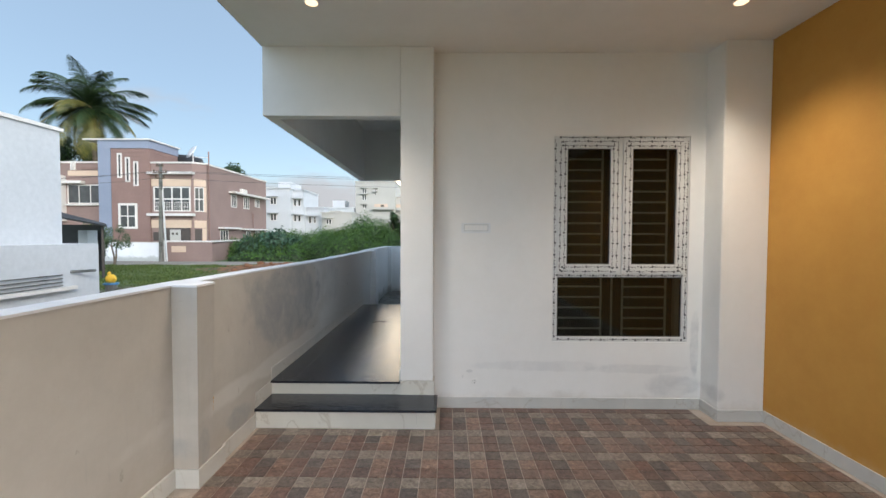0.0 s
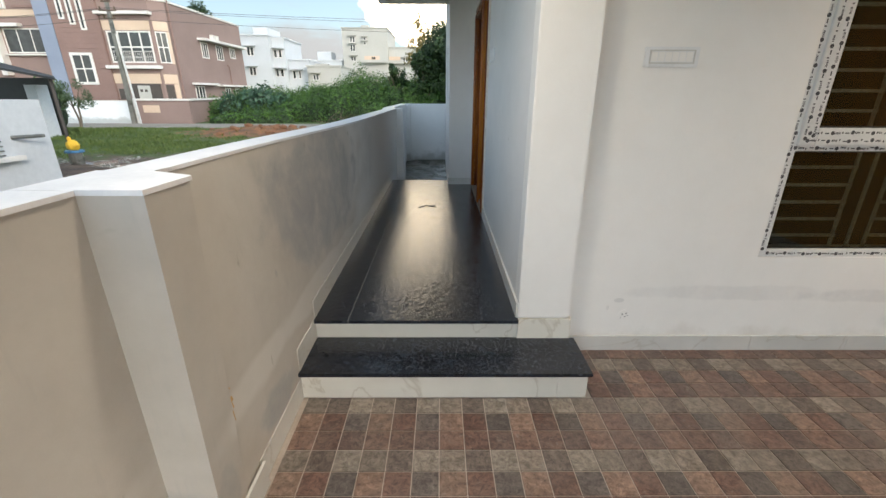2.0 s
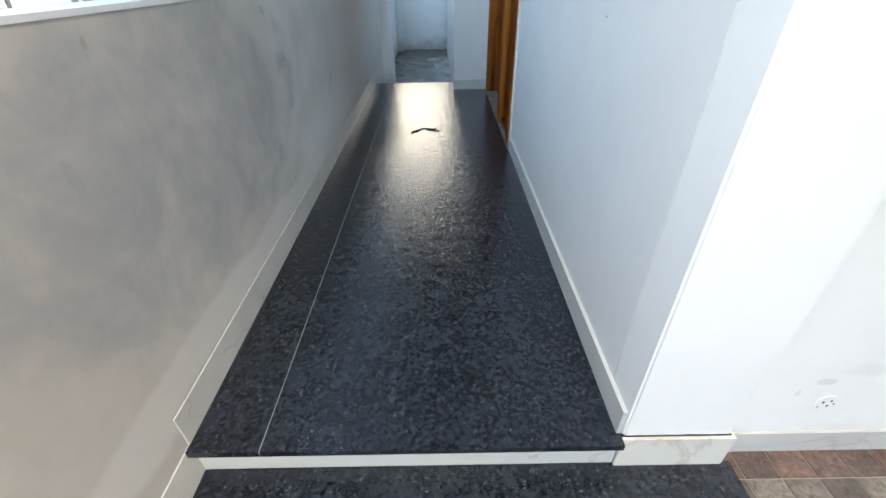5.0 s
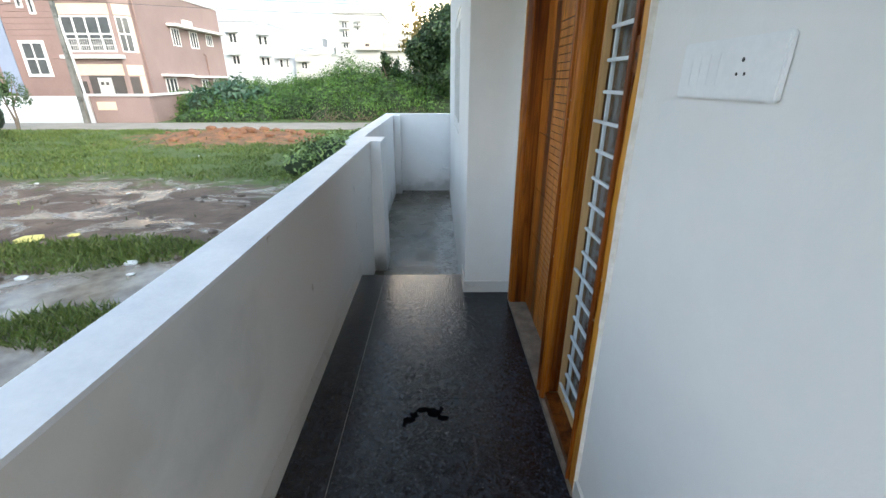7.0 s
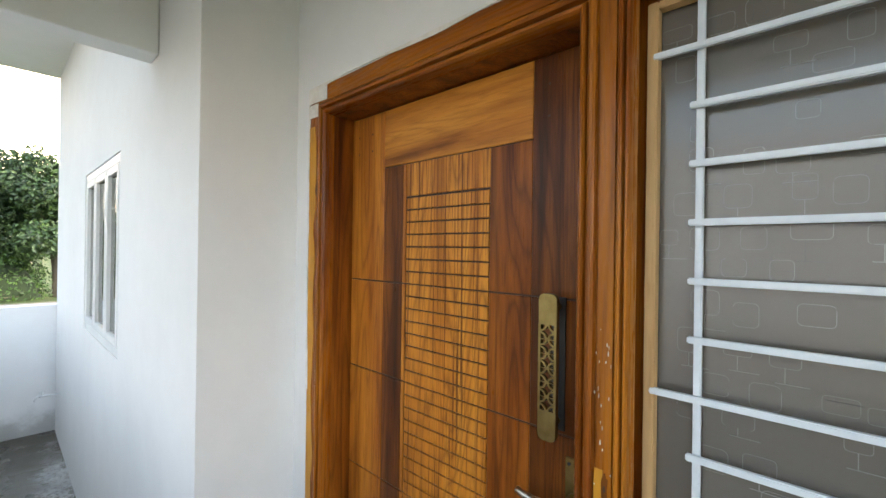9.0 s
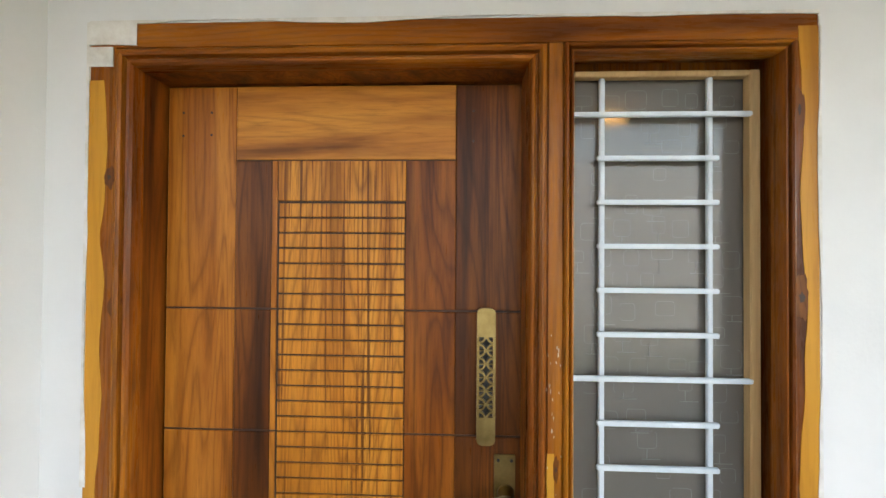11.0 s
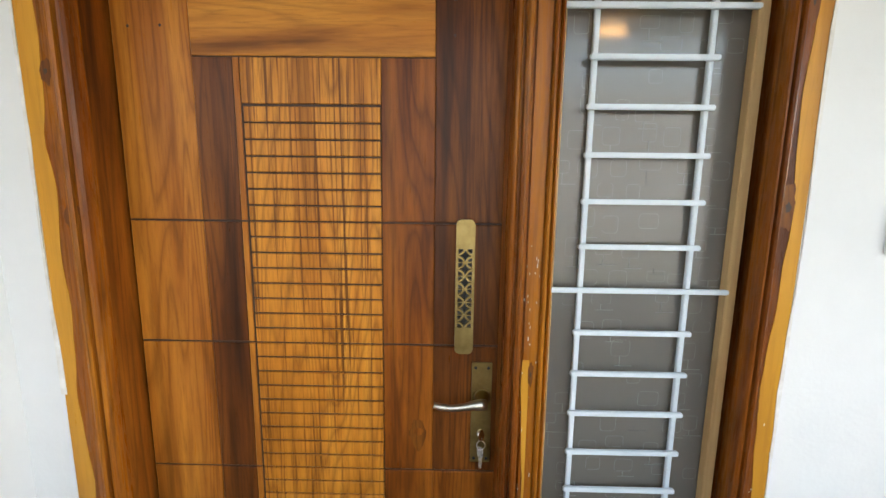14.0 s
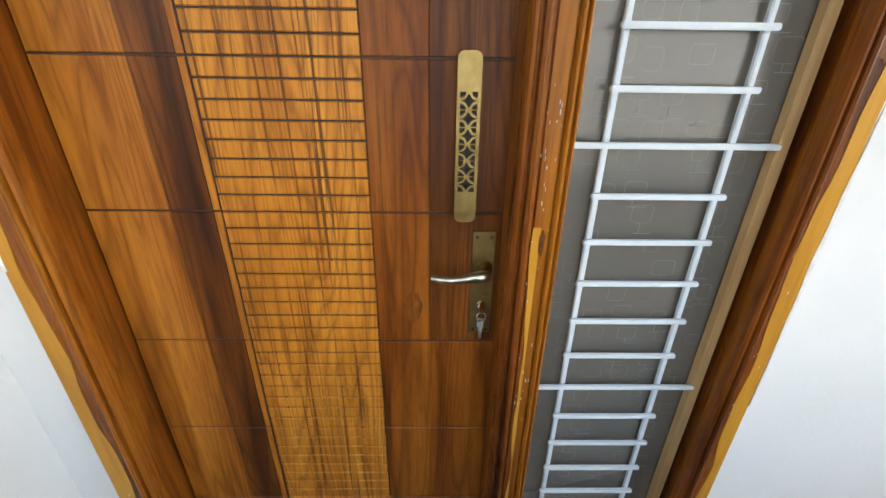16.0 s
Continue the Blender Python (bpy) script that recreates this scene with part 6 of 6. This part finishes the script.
hpart("hood", box(-22.45, -19.0, 27.75, 28.099, 6.12, 6.3), M_TRIM, "cream sunshade")
hpart("lintel_panel", box(-22.3, -19.3, 28.05, 28.0985, 5.24, 5.78), M_BEIGE)
hpart("sill_band", box(-22.5, -19.0, 27.75, 28.0985, 2.98, 3.17), M_TRIM, "cream sill band")
hpart("lower_panel", box(-22.4, -19.3, 28.04, 28.0985, 2.08, 2.68), M_BEIGE)
# these openings are flat slabs on the wall, their shade put into the colour
hpart("car_port_opening", box(-21.4, -19.4, 28.03, 28.0985, 0.9, 2.07), M_DARKIN, "flat slab coloured as a shaded ground-floor opening")
hpart("ground_window", box(-22.2, -21.65, 28.03, 28.0985, 1.1, 1.75), M_DARKIN)
hpart("inner_panel", box(-20.9, -20.1, 27.99, 28.029, 0.9, 1.95), M_FARC, "pale inner door")
for x in (-20.75, -20.45):
    hpart("inner_vent", box(x, x + 0.16, 27.97, 27.989, 1.55, 1.72), M_DARKIN)


def canted(t0, t1, z0, z1, off, th):
    """A slab on the canted corner face, from t0 to t1 along it."""
    a, b = Vector((-19.2, 28.1)), Vector((-18.5, 28.75))
    n = Vector((b.y - a.y, -(b.x - a.x))).normalized()
    p = [a.lerp(b, t0) + n * off, a.lerp(b, t1) + n * off, a.lerp(b, t1) + n * (off + th), a.lerp(b, t0) + n * (off + th)]
    bm = bmesh.new()
    lo = [bm.verts.new((q.x, q.y, z0)) for q in p]
    hi = [bm.verts.new((q.x, q.y, z1)) for q in p]
    for i in range(4):
        j = (i + 1) % 4
        bm.faces.new((lo[i], lo[j], hi[j], hi[i]))
    bm.faces.new(hi)
    bm.faces.new(lo[::-1])
    return bm


hpart("corner_pane", canted(0.15, 0.75, 3.35, 5.15, 0.003, 0.01), M_DGLASS, "dark corner window glass")
for t in (0.12, 0.42, 0.74):
    hpart("corner_bar", canted(t, t + 0.05, 3.33, 5.2, 0.014, 0.04), M_TRIM)
for z in (3.33, 4.25, 5.12):
    hpart("corner_rail", canted(0.17, 0.74, z, z + 0.07, 0.015, 0.03), M_TRIM)
hpart("corner_lintel", canted(0.1, 0.95, 5.25, 5.78, 0.003, 0.04), M_BEIGE)
hpart("corner_side", canted(0.8, 0.97, 3.3, 5.2, 0.003, 0.03), M_BEIGE)
hpart("corner_lower", canted(0.1, 0.95, 2.08, 2.65, 0.003, 0.04), M_BEIGE)
hpart("corner_opening", canted(0.12, 0.6, 0.9, 2.0, 0.003, 0.02), M_DARKIN)
hpart("corner_jamb", canted(0.65, 0.95, 0.9, 2.05, 0.003, 0.03), M_BEIGE)
# flank
hpart("hood", box(-18.499, -17.9, 32.0, 39.0, 5.12, 5.27), M_TRIM, "long cream sunshade")
hpart("hood", box(-18.499, -18.0, 30.3, 33.3, 2.06, 2.2), M_TRIM, "cream sunshade")
hpart("hood", box(-18.499, -18.0, 33.8, 39.0, 2.0, 2.13), M_TRIM, "cream sunshade")
for y0, y1, z0 in ((32.35, 33.3, 3.95), (34.55, 35.6, 3.95), (36.8, 37.75, 4.25)):
    window_x(house, y0 - 33, y1 - 33, z0 - GZ, 5.05 - GZ, -18.5 + 22, 3, "dark barred window")
window_x(house, 30.55 - 33, 31.8 - 33, 0.9 - GZ, 1.98 - GZ, 3.5, 3, "dark barred window")
window_x(house, 35.0 - 33, 35.9 - 33, 0.9 - GZ, 1.9 - GZ, 3.5, 2, "dark barred window")
window_x(house, 36.8 - 33, 37.6 - 33, 0.9 - GZ, 1.9 - GZ, 3.5, 2, "dark barred window")
for y in (33.9, 34.3, 34.7):
    hpart("vent", box(-18.499, -18.3, y, y + 0.22, 5.28, 5.68), M_TRIM)
hpart("waste_pipe", tube([(-18.44, 36.3, 2.2), (-18.44, 36.3, 3.55), (-18.44, 36.0, 3.65)], 0.05, 6), M_CLAD)
hpart("downpipe", tube([(-18.42, 28.95, 0), (-18.42, 28.95, 8.0)], 0.05, 6), M_CLAD, "thin rooftop mast")
hpart("mast_arm", tube([(-18.42, 28.95, 7.55), (-19.5, 28.95, 7.6)], 0.02, 5), M_TRIM)

tank = thing("water_tank", "black plastic water tank lying on the pink house roof", "water tank")
part("barrel", tube([(-22.9, 32, 7.75), (-22.8, 32, 7.75), (-21.7, 32, 7.7), (-20.9, 32, 7.55), (-20.8, 32, 7.55)], 0.62, 14, None, [0.8, 1, 1, 0.8, 0.6]), M_BLACK, tank)
dish = thing("satellite_dish", "grey satellite dish on the pink house roof", "satellite dish")
bm = bmesh.new()
blob_mesh(bm, (0, 0, 0), (0.55, 0.08, 0.6), 0.1, 2)
bmesh.ops.rotate(bm, cent=(0, 0, 0), matrix=Matrix.Rotation(radians(-35), 3, "Z") @ Matrix.Rotation(radians(-30), 3, "X"), verts=bm.verts)
bmesh.ops.translate(bm, vec=(-20.4, 30, 8.2), verts=bm.verts)
part("reflector", bm, M_FARW, dish, smooth=True)
part("mount", tube([(-20.3, 30.1, 6.95), (-20.35, 30.1, 8.15)], 0.04, 6), M_TRIM, dish)

# compound walls and lane side
cw = tagged(new("wall_compound_pink"), "dusty pink compound wall with a cream coping beside the lane", kind="structure")
part("wall", box(-17.5, -14.65, 22.6, 22.8, -0.3, 1.1), M_PINK, cw)
part("coping", box(-17.6, -14.55, 22.52, 22.88, 1.101, 1.2), M_TRIM, cw)
part("inset", box(-17.2, -16.3, 22.57, 22.599, 0.47, 0.85), M_BEIGE, cw)
bm = box(-14.85, -14.65, 22.801, 34.5, -0.3, 1.1)
bmesh.ops.rotate(bm, cent=(-14.75, 22.8, 0), matrix=Matrix.Rotation(radians(10), 3, "Z"), verts=bm.verts)
part("flank_wall", bm, M_PINK, cw)
bm = box(-14.93, -14.57, 22.89, 34.5, 1.101, 1.2)
bmesh.ops.rotate(bm, cent=(-14.75, 22.8, 0), matrix=Matrix.Rotation(radians(10), 3, "Z"), verts=bm.verts)
part("flank_coping", bm, M_TRIM, cw)
ww = tagged(new("wall_compound_white"), "stained white compound wall behind the sapling", kind="structure")
part("wall", box(-30, -18.0, 22.6, 22.8, -0.3, 1.06), M_FAR, ww)
part("coping", box(-30, -18.0, 22.56, 22.84, 1.061, 1.1), M_TRIM, ww)
part("gate_post", box(-17.98, -17.62, 22.55, 22.85, -0.3, 1.2), M_TRIM, ww)

pole = thing("electric_pole", "leaning concrete electric pole with cross arms and insulators", "pole")
part("post", tube([(-17.45, 22.0, -0.2), (-17.40, 21.95, 2.0), (-17.33, 21.9, 5.85)], 0.12, 4, None, [1.15, 1.0, 0.75]), M_CONC, pole, "square concrete post")
part("stay_post", tube([(-17.1, 22.0, -0.2), (-17.28, 21.95, 4.3)], 0.05, 6), M_RUB, pole)
for z, w in ((5.7, 0.22), (5.3, 0.42), (4.95, 0.3)):
    part("cross_arm", box(-17.33 - w, -17.33 + w, 21.8, 21.86, z, z + 0.06), M_TWIG, pole)
    for s in (-1, 1):
        part("insulator", tube([(-17.33 + s * (w - 0.06), 21.83, z + 0.06), (-17.33 + s * (w - 0.06), 21.83, z + 0.2)], 0.04, 6), M_TWIG, pole)
wires = thing("overhead_wires", "sagging overhead electric wires across the plot", "cable")
for k, (za, zb) in enumerate(((5.45, 7.2), (5.4, 6.9), (5.0, 6.2))):
    pts = []
    for i in range(17):
        u = i / 16
        pts.append((-17.3 + u * 34, 21.8 + u * 14, za + (zb - za) * u - 1.1 * 4 * u * (1 - u) * 0.35))
    part("wire", tube(pts, 0.012, 4), M_GASKET, wires)
    pts = [(-17.3 - u * 20, 21.8 + u * 1.0, za - 2.0 * u * (1 - u)) for u in [i / 8 for i in range(9)]]
    part("wire", tube(pts, 0.012, 4), M_GASKET, wires)

# neighbour's white building
nb = thing("white_outbuilding", "plain white single-storey neighbour building with a low wall", "house", at=(-10, 2, GZ))


def npart(name, bm, mat, label="", parent=None):
    bmesh.ops.translate(bm, vec=(10, -2, -GZ), verts=bm.verts)
    return part(name, bm, mat, parent or nb, label)


npart("wall", box(-16, -8.62, -6, 5.98, GZ, 3.88), M_FARW, "smooth white wall")
npart("coping", box(-16, -8.57, -6, 6.03, 3.881, 3.96), M_TRIM)
npart("low_wall", box(-9.6, -8.07, -4, 6.3, GZ, 1.37), M_FARW, "low white wall in front")
for k in range(4):
    npart("conduit", tube([(-8.03, 1.0, 0.74 - k * 0.085), (-8.03, 5.33, 0.725 - k * 0.075)], 0.014, 6), M_CONC, "thin grey conduit")
npart("outlet_pipe", tube([(-8.06, 5.55, 0.77), (-7.9, 5.8, 0.77), (-7.85, 5.95, 0.77)], 0.03, 8), M_CONC)
npart("ledge", box(-8.06, -7.95, 1.0, 5.6, 0.40, 0.47), M_TRIM)
shed = thing("shed", "low dark shed with a sloping sheet roof behind the white building", "shed")
bm = bmesh.new()
v = [bm.verts.new(c) for c in ((-18.5, 12.5, 2.85), (-12.95, 12.5, 1.86), (-15.1, 15.0, 2.0), (-18.5, 15.0, 2.85), (-18.5, 12.5, 2.92), (-12.95, 12.5, 1.93), (-15.1, 15.0, 2.07), (-18.5, 15.0, 2.92))]
for f in ((0, 3, 2, 1), (4, 5, 6, 7), (0, 1, 5, 4), (1, 2, 6, 5), (2, 3, 7, 6), (3, 0, 4, 7)):
    bm.faces.new([v[i] for i in f])
part("roof", bm, M_BLACK, shed, "dark sheet roof")
part("back_wall", box(-18.4, -15.2, 14.9, 15.0, GZ, 2.0), M_BLACK, shed)
for x in (-17.2, -13.3):
    part("post", tube([(x, 12.7, GZ), (x, 12.7, 2.55 if x < -15 else 1.9)], 0.05, 6), M_DARKIN, shed)
part("crate", box(-15.6, -15.2, 14.2, 14.7, GZ, 1.75), M_FARW, shed, "pale stored crate")

# yellow-topped pipe standing on the plot
yp = thing("standpipe", "grey standpipe with a yellow cloth cap and blue tie", "pipe")
part("pipe", tube([(-9.5, 8.4, GZ), (-9.5, 8.4, 0.15)], 0.14, 14), M_CONC, yp)
part("band", tube([(-9.5, 8.4, 0.15), (-9.5, 8.4, 0.20)], 0.19, 10), surface("blue plastic", (0.05, 0.16, 0.30), (0.08, 0.22, 0.38), 9, 0.5, 0.1), yp, "blue plastic tie")
bm = bmesh.new()
blob_mesh(bm, (-9.5, 8.4, 0.32), (0.14, 0.12, 0.14), 3, 2)
blob_mesh(bm, (-9.55, 8.4, 0.46), (0.05, 0.05, 0.07), 5, 1)
part("cloth", bm, surface("yellow cloth", (0.75, 0.42, 0.03), (0.85, 0.55, 0.05), 9, 0.7, 0.2), yp, "bright yellow cloth")


def block(name, label, x0, x1, y0, y1, h, mat, wins, extras=()):
    th = thing(name, label, "house", at=((x0 + x1) / 2, (y0 + y1) / 2, GZ))
    ox, oy = -(x0 + x1) / 2, -(y0 + y1) / 2

    def add(nm, bm, m, lab=""):
        bmesh.ops.translate(bm, vec=(ox, oy, -GZ), verts=bm.verts)
        return part(nm, bm, m, th, lab)

    add("wall", box(x0, x1, y0, y1, GZ, h), mat)
    add("coping", box(x0 - 0.12, x1 + 0.12, y0 - 0.12, y1 + 0.1, h + 0.001, h + 0.15), mat)
    for wx0, wx1, wz0, wz1, cols in wins:
        w = window_y(th, wx0 + ox, wx1 + ox, wz0 - GZ, wz1 - GZ, y0 + oy, cols, 1, 0.07, 0.12)
        add("hood", box(wx0 - 0.25, wx1 + 0.25, y0 - 0.5, y0 - 0.001, wz1 + 0.05, wz1 + 0.15), mat)
    for nm, b6, m in extras:
        add(nm, box(*b6), m)
    return th


block("white_house", "white two-storey house beyond the thicket", -25.5, -20.0, 50, 58, 7.5, M_FARW,
      [(-22.6, -21.8, 5.45, 6.4, 2), (-22.6, -21.8, 3.4, 4.3, 2), (-24.2, -23.8, 5.6, 6.2, 1)], [("stair_room", (-22.4, -20.7, 52, 56, 7.66, 8.6), M_FARW)])
block("white_house", "white two-storey house wing with small windows", -19.99, -18.6, 50.8, 57, 7.3, M_FARW, [(-19.9, -19.5, 5.3, 6.25, 1), (-19.35, -18.95, 5.3, 6.2, 1), (-19.9, -19.5, 3.3, 4.2, 1), (-19.35, -18.95, 3.3, 4.15, 1)])
block("pale_house", "low pale house with a flat roof beyond the thicket", -18.58, -16.2, 51.5, 58, 5.1, M_FARW, [(-18.2, -17.8, 3.1, 4.0, 1), (-17.5, -17.2, 3.1, 4.0, 1)])
block("pale_house", "low pale house with one brown window beyond the thicket", -16.19, -12.3, 50.6, 58, 4.4, M_FARC, [(-15.6, -14.9, 2.95, 3.65, 2)], [("tank_base", (-15.9, -14.4, 53, 55, 4.56, 4.85), M_FARC)])
block("pale_house", "hazy pale house far beyond", -22.0, -16.3, 70, 80, 6.3, M_FARW, [(-18, -17.4, 4.6, 5.3, 1)], [("stair_room", (-20.6, -18.4, 72, 75, 6.5, 7.8), M_FARW)])
block("apartment_building", "cream three-storey block with dark stair windows and balconies", -16.05, -9.05, 70, 82, 10.9, M_FARC,
      [(-14.87, -14.05, 8.9, 9.8, 2), (-14.87, -14.05, 7.7, 8.7, 2), (-14.87, -14.05, 6.3, 7.0, 2), (-12.75, -12.35, 9.25, 9.7, 1), (-12.75, -12.35, 8.6, 9.1, 1)],
      [("tank", (-13.4, -12.2, 72, 73.5, 11.06, 11.6), M_FARC), ("balcony_recess", (-12.75, -10.35, 69.96, 69.999, 6.5, 7.05), M_BEIGE), ("balcony_slab", (-12.95, -9.2, 69.2, 69.95, 6.05, 6.4), M_FARC), ("balcony_void", (-11.6, -11.0, 69.9, 69.955, 6.55, 6.9), M_DARKIN)])
block("apartment_building", "cream lower wing with balconies", -9.04, -4.0, 71, 82, 8.3, M_FARC, [(-6.8, -6.0, 5.8, 6.9, 2)],
      [("balcony_recess", (-9.0, -7.2, 70.9, 70.999, 6.5, 7.05), M_BEIGE), ("balcony_slab", (-9.0, -5.0, 70.2, 70.89, 6.0, 6.3), M_FARC)])

# ---- floor checks of the porch ----
P = 0.1138
X0, Y0 = -0.993 - 5 * P, 0.0
h = P / 2 - 0.0022


def check_mesh(material):
    bm = bmesh.new()
    rings = [[bm.verts.new((sx * k, sy * k, z)) for sx, sy in ((-1, -1), (1, -1), (1, 1), (-1, 1))] for k, z in ((h, -0.003), (h, -0.001), (h - 0.0015, 0.0))]
    for a, b in zip(rings, rings[1:]):
        for k in range(4):
            bm.faces.new((a[k], a[(k + 1) % 4], b[(k + 1) % 4], b[k]))
    bm.faces.new(rings[-1])
    me = bpy.data.meshes.new("floor_check")
    bm.to_mesh(me)
    bm.free()
    me.materials.append(material)
    return me


CHECK_MESHES = {k: check_mesh(m) for k, m in M_CHECKS.items()}
cells = []
for i in range(-2, 41):
    for j in range(-40, 4):
        cx, cy = X0 + (i + 0.5) * P, Y0 + (j + 0.5) * P
        if cx > 2.80 or cx < -1.64 or cy > 0.40:
            continue
        if cy > -0.03 and cx < 0.03:
            continue
        if cx < -1.45 and cy > -0.88:
            continue
        if cx > 2.36 and cy > 0.14:
            continue
        cells.append((cx, cy, (j % 3, i % 3)))
cells.sort(key=lambda c: math.hypot(c[0] + 0.4, c[1] + 0.5))
near, far = cells[:300], cells[300:]
for cx, cy, kind in near:
    o = new("floor_check", CHECK_MESHES[kind])
    o.location = (cx, cy, 0.0)
    o.parent = floor
fv, ff, fm = [], [], []
kinds = list(M_CHECKS)
for cx, cy, kind in far:
    b = len(fv)
    for hh, z in ((h, -0.003), (h, -0.001), (h - 0.0015, 0.0)):
        fv += [(cx - hh, cy - hh, z), (cx + hh, cy - hh, z), (cx + hh, cy + hh, z), (cx - hh, cy + hh, z)]
    for r in (0, 4):
        for q in range(4):
            ff.append((b + r + q, b + r + (q + 1) % 4, b + r + 4 + (q + 1) % 4, b + r + 4 + q))
    ff.append((b + 8, b + 9, b + 10, b + 11))
    fm += [kinds.index(kind)] * 9
field = from_arrays("floor_check_field", fv, ff, M_CHECKS[kinds[0]], "stuff", floor, "brown, grey and rust square floor checks")
for k in kinds[1:]:
    field.data.materials.append(M_CHECKS[k])
field.data.polygons.foreach_set("material_index", fm)
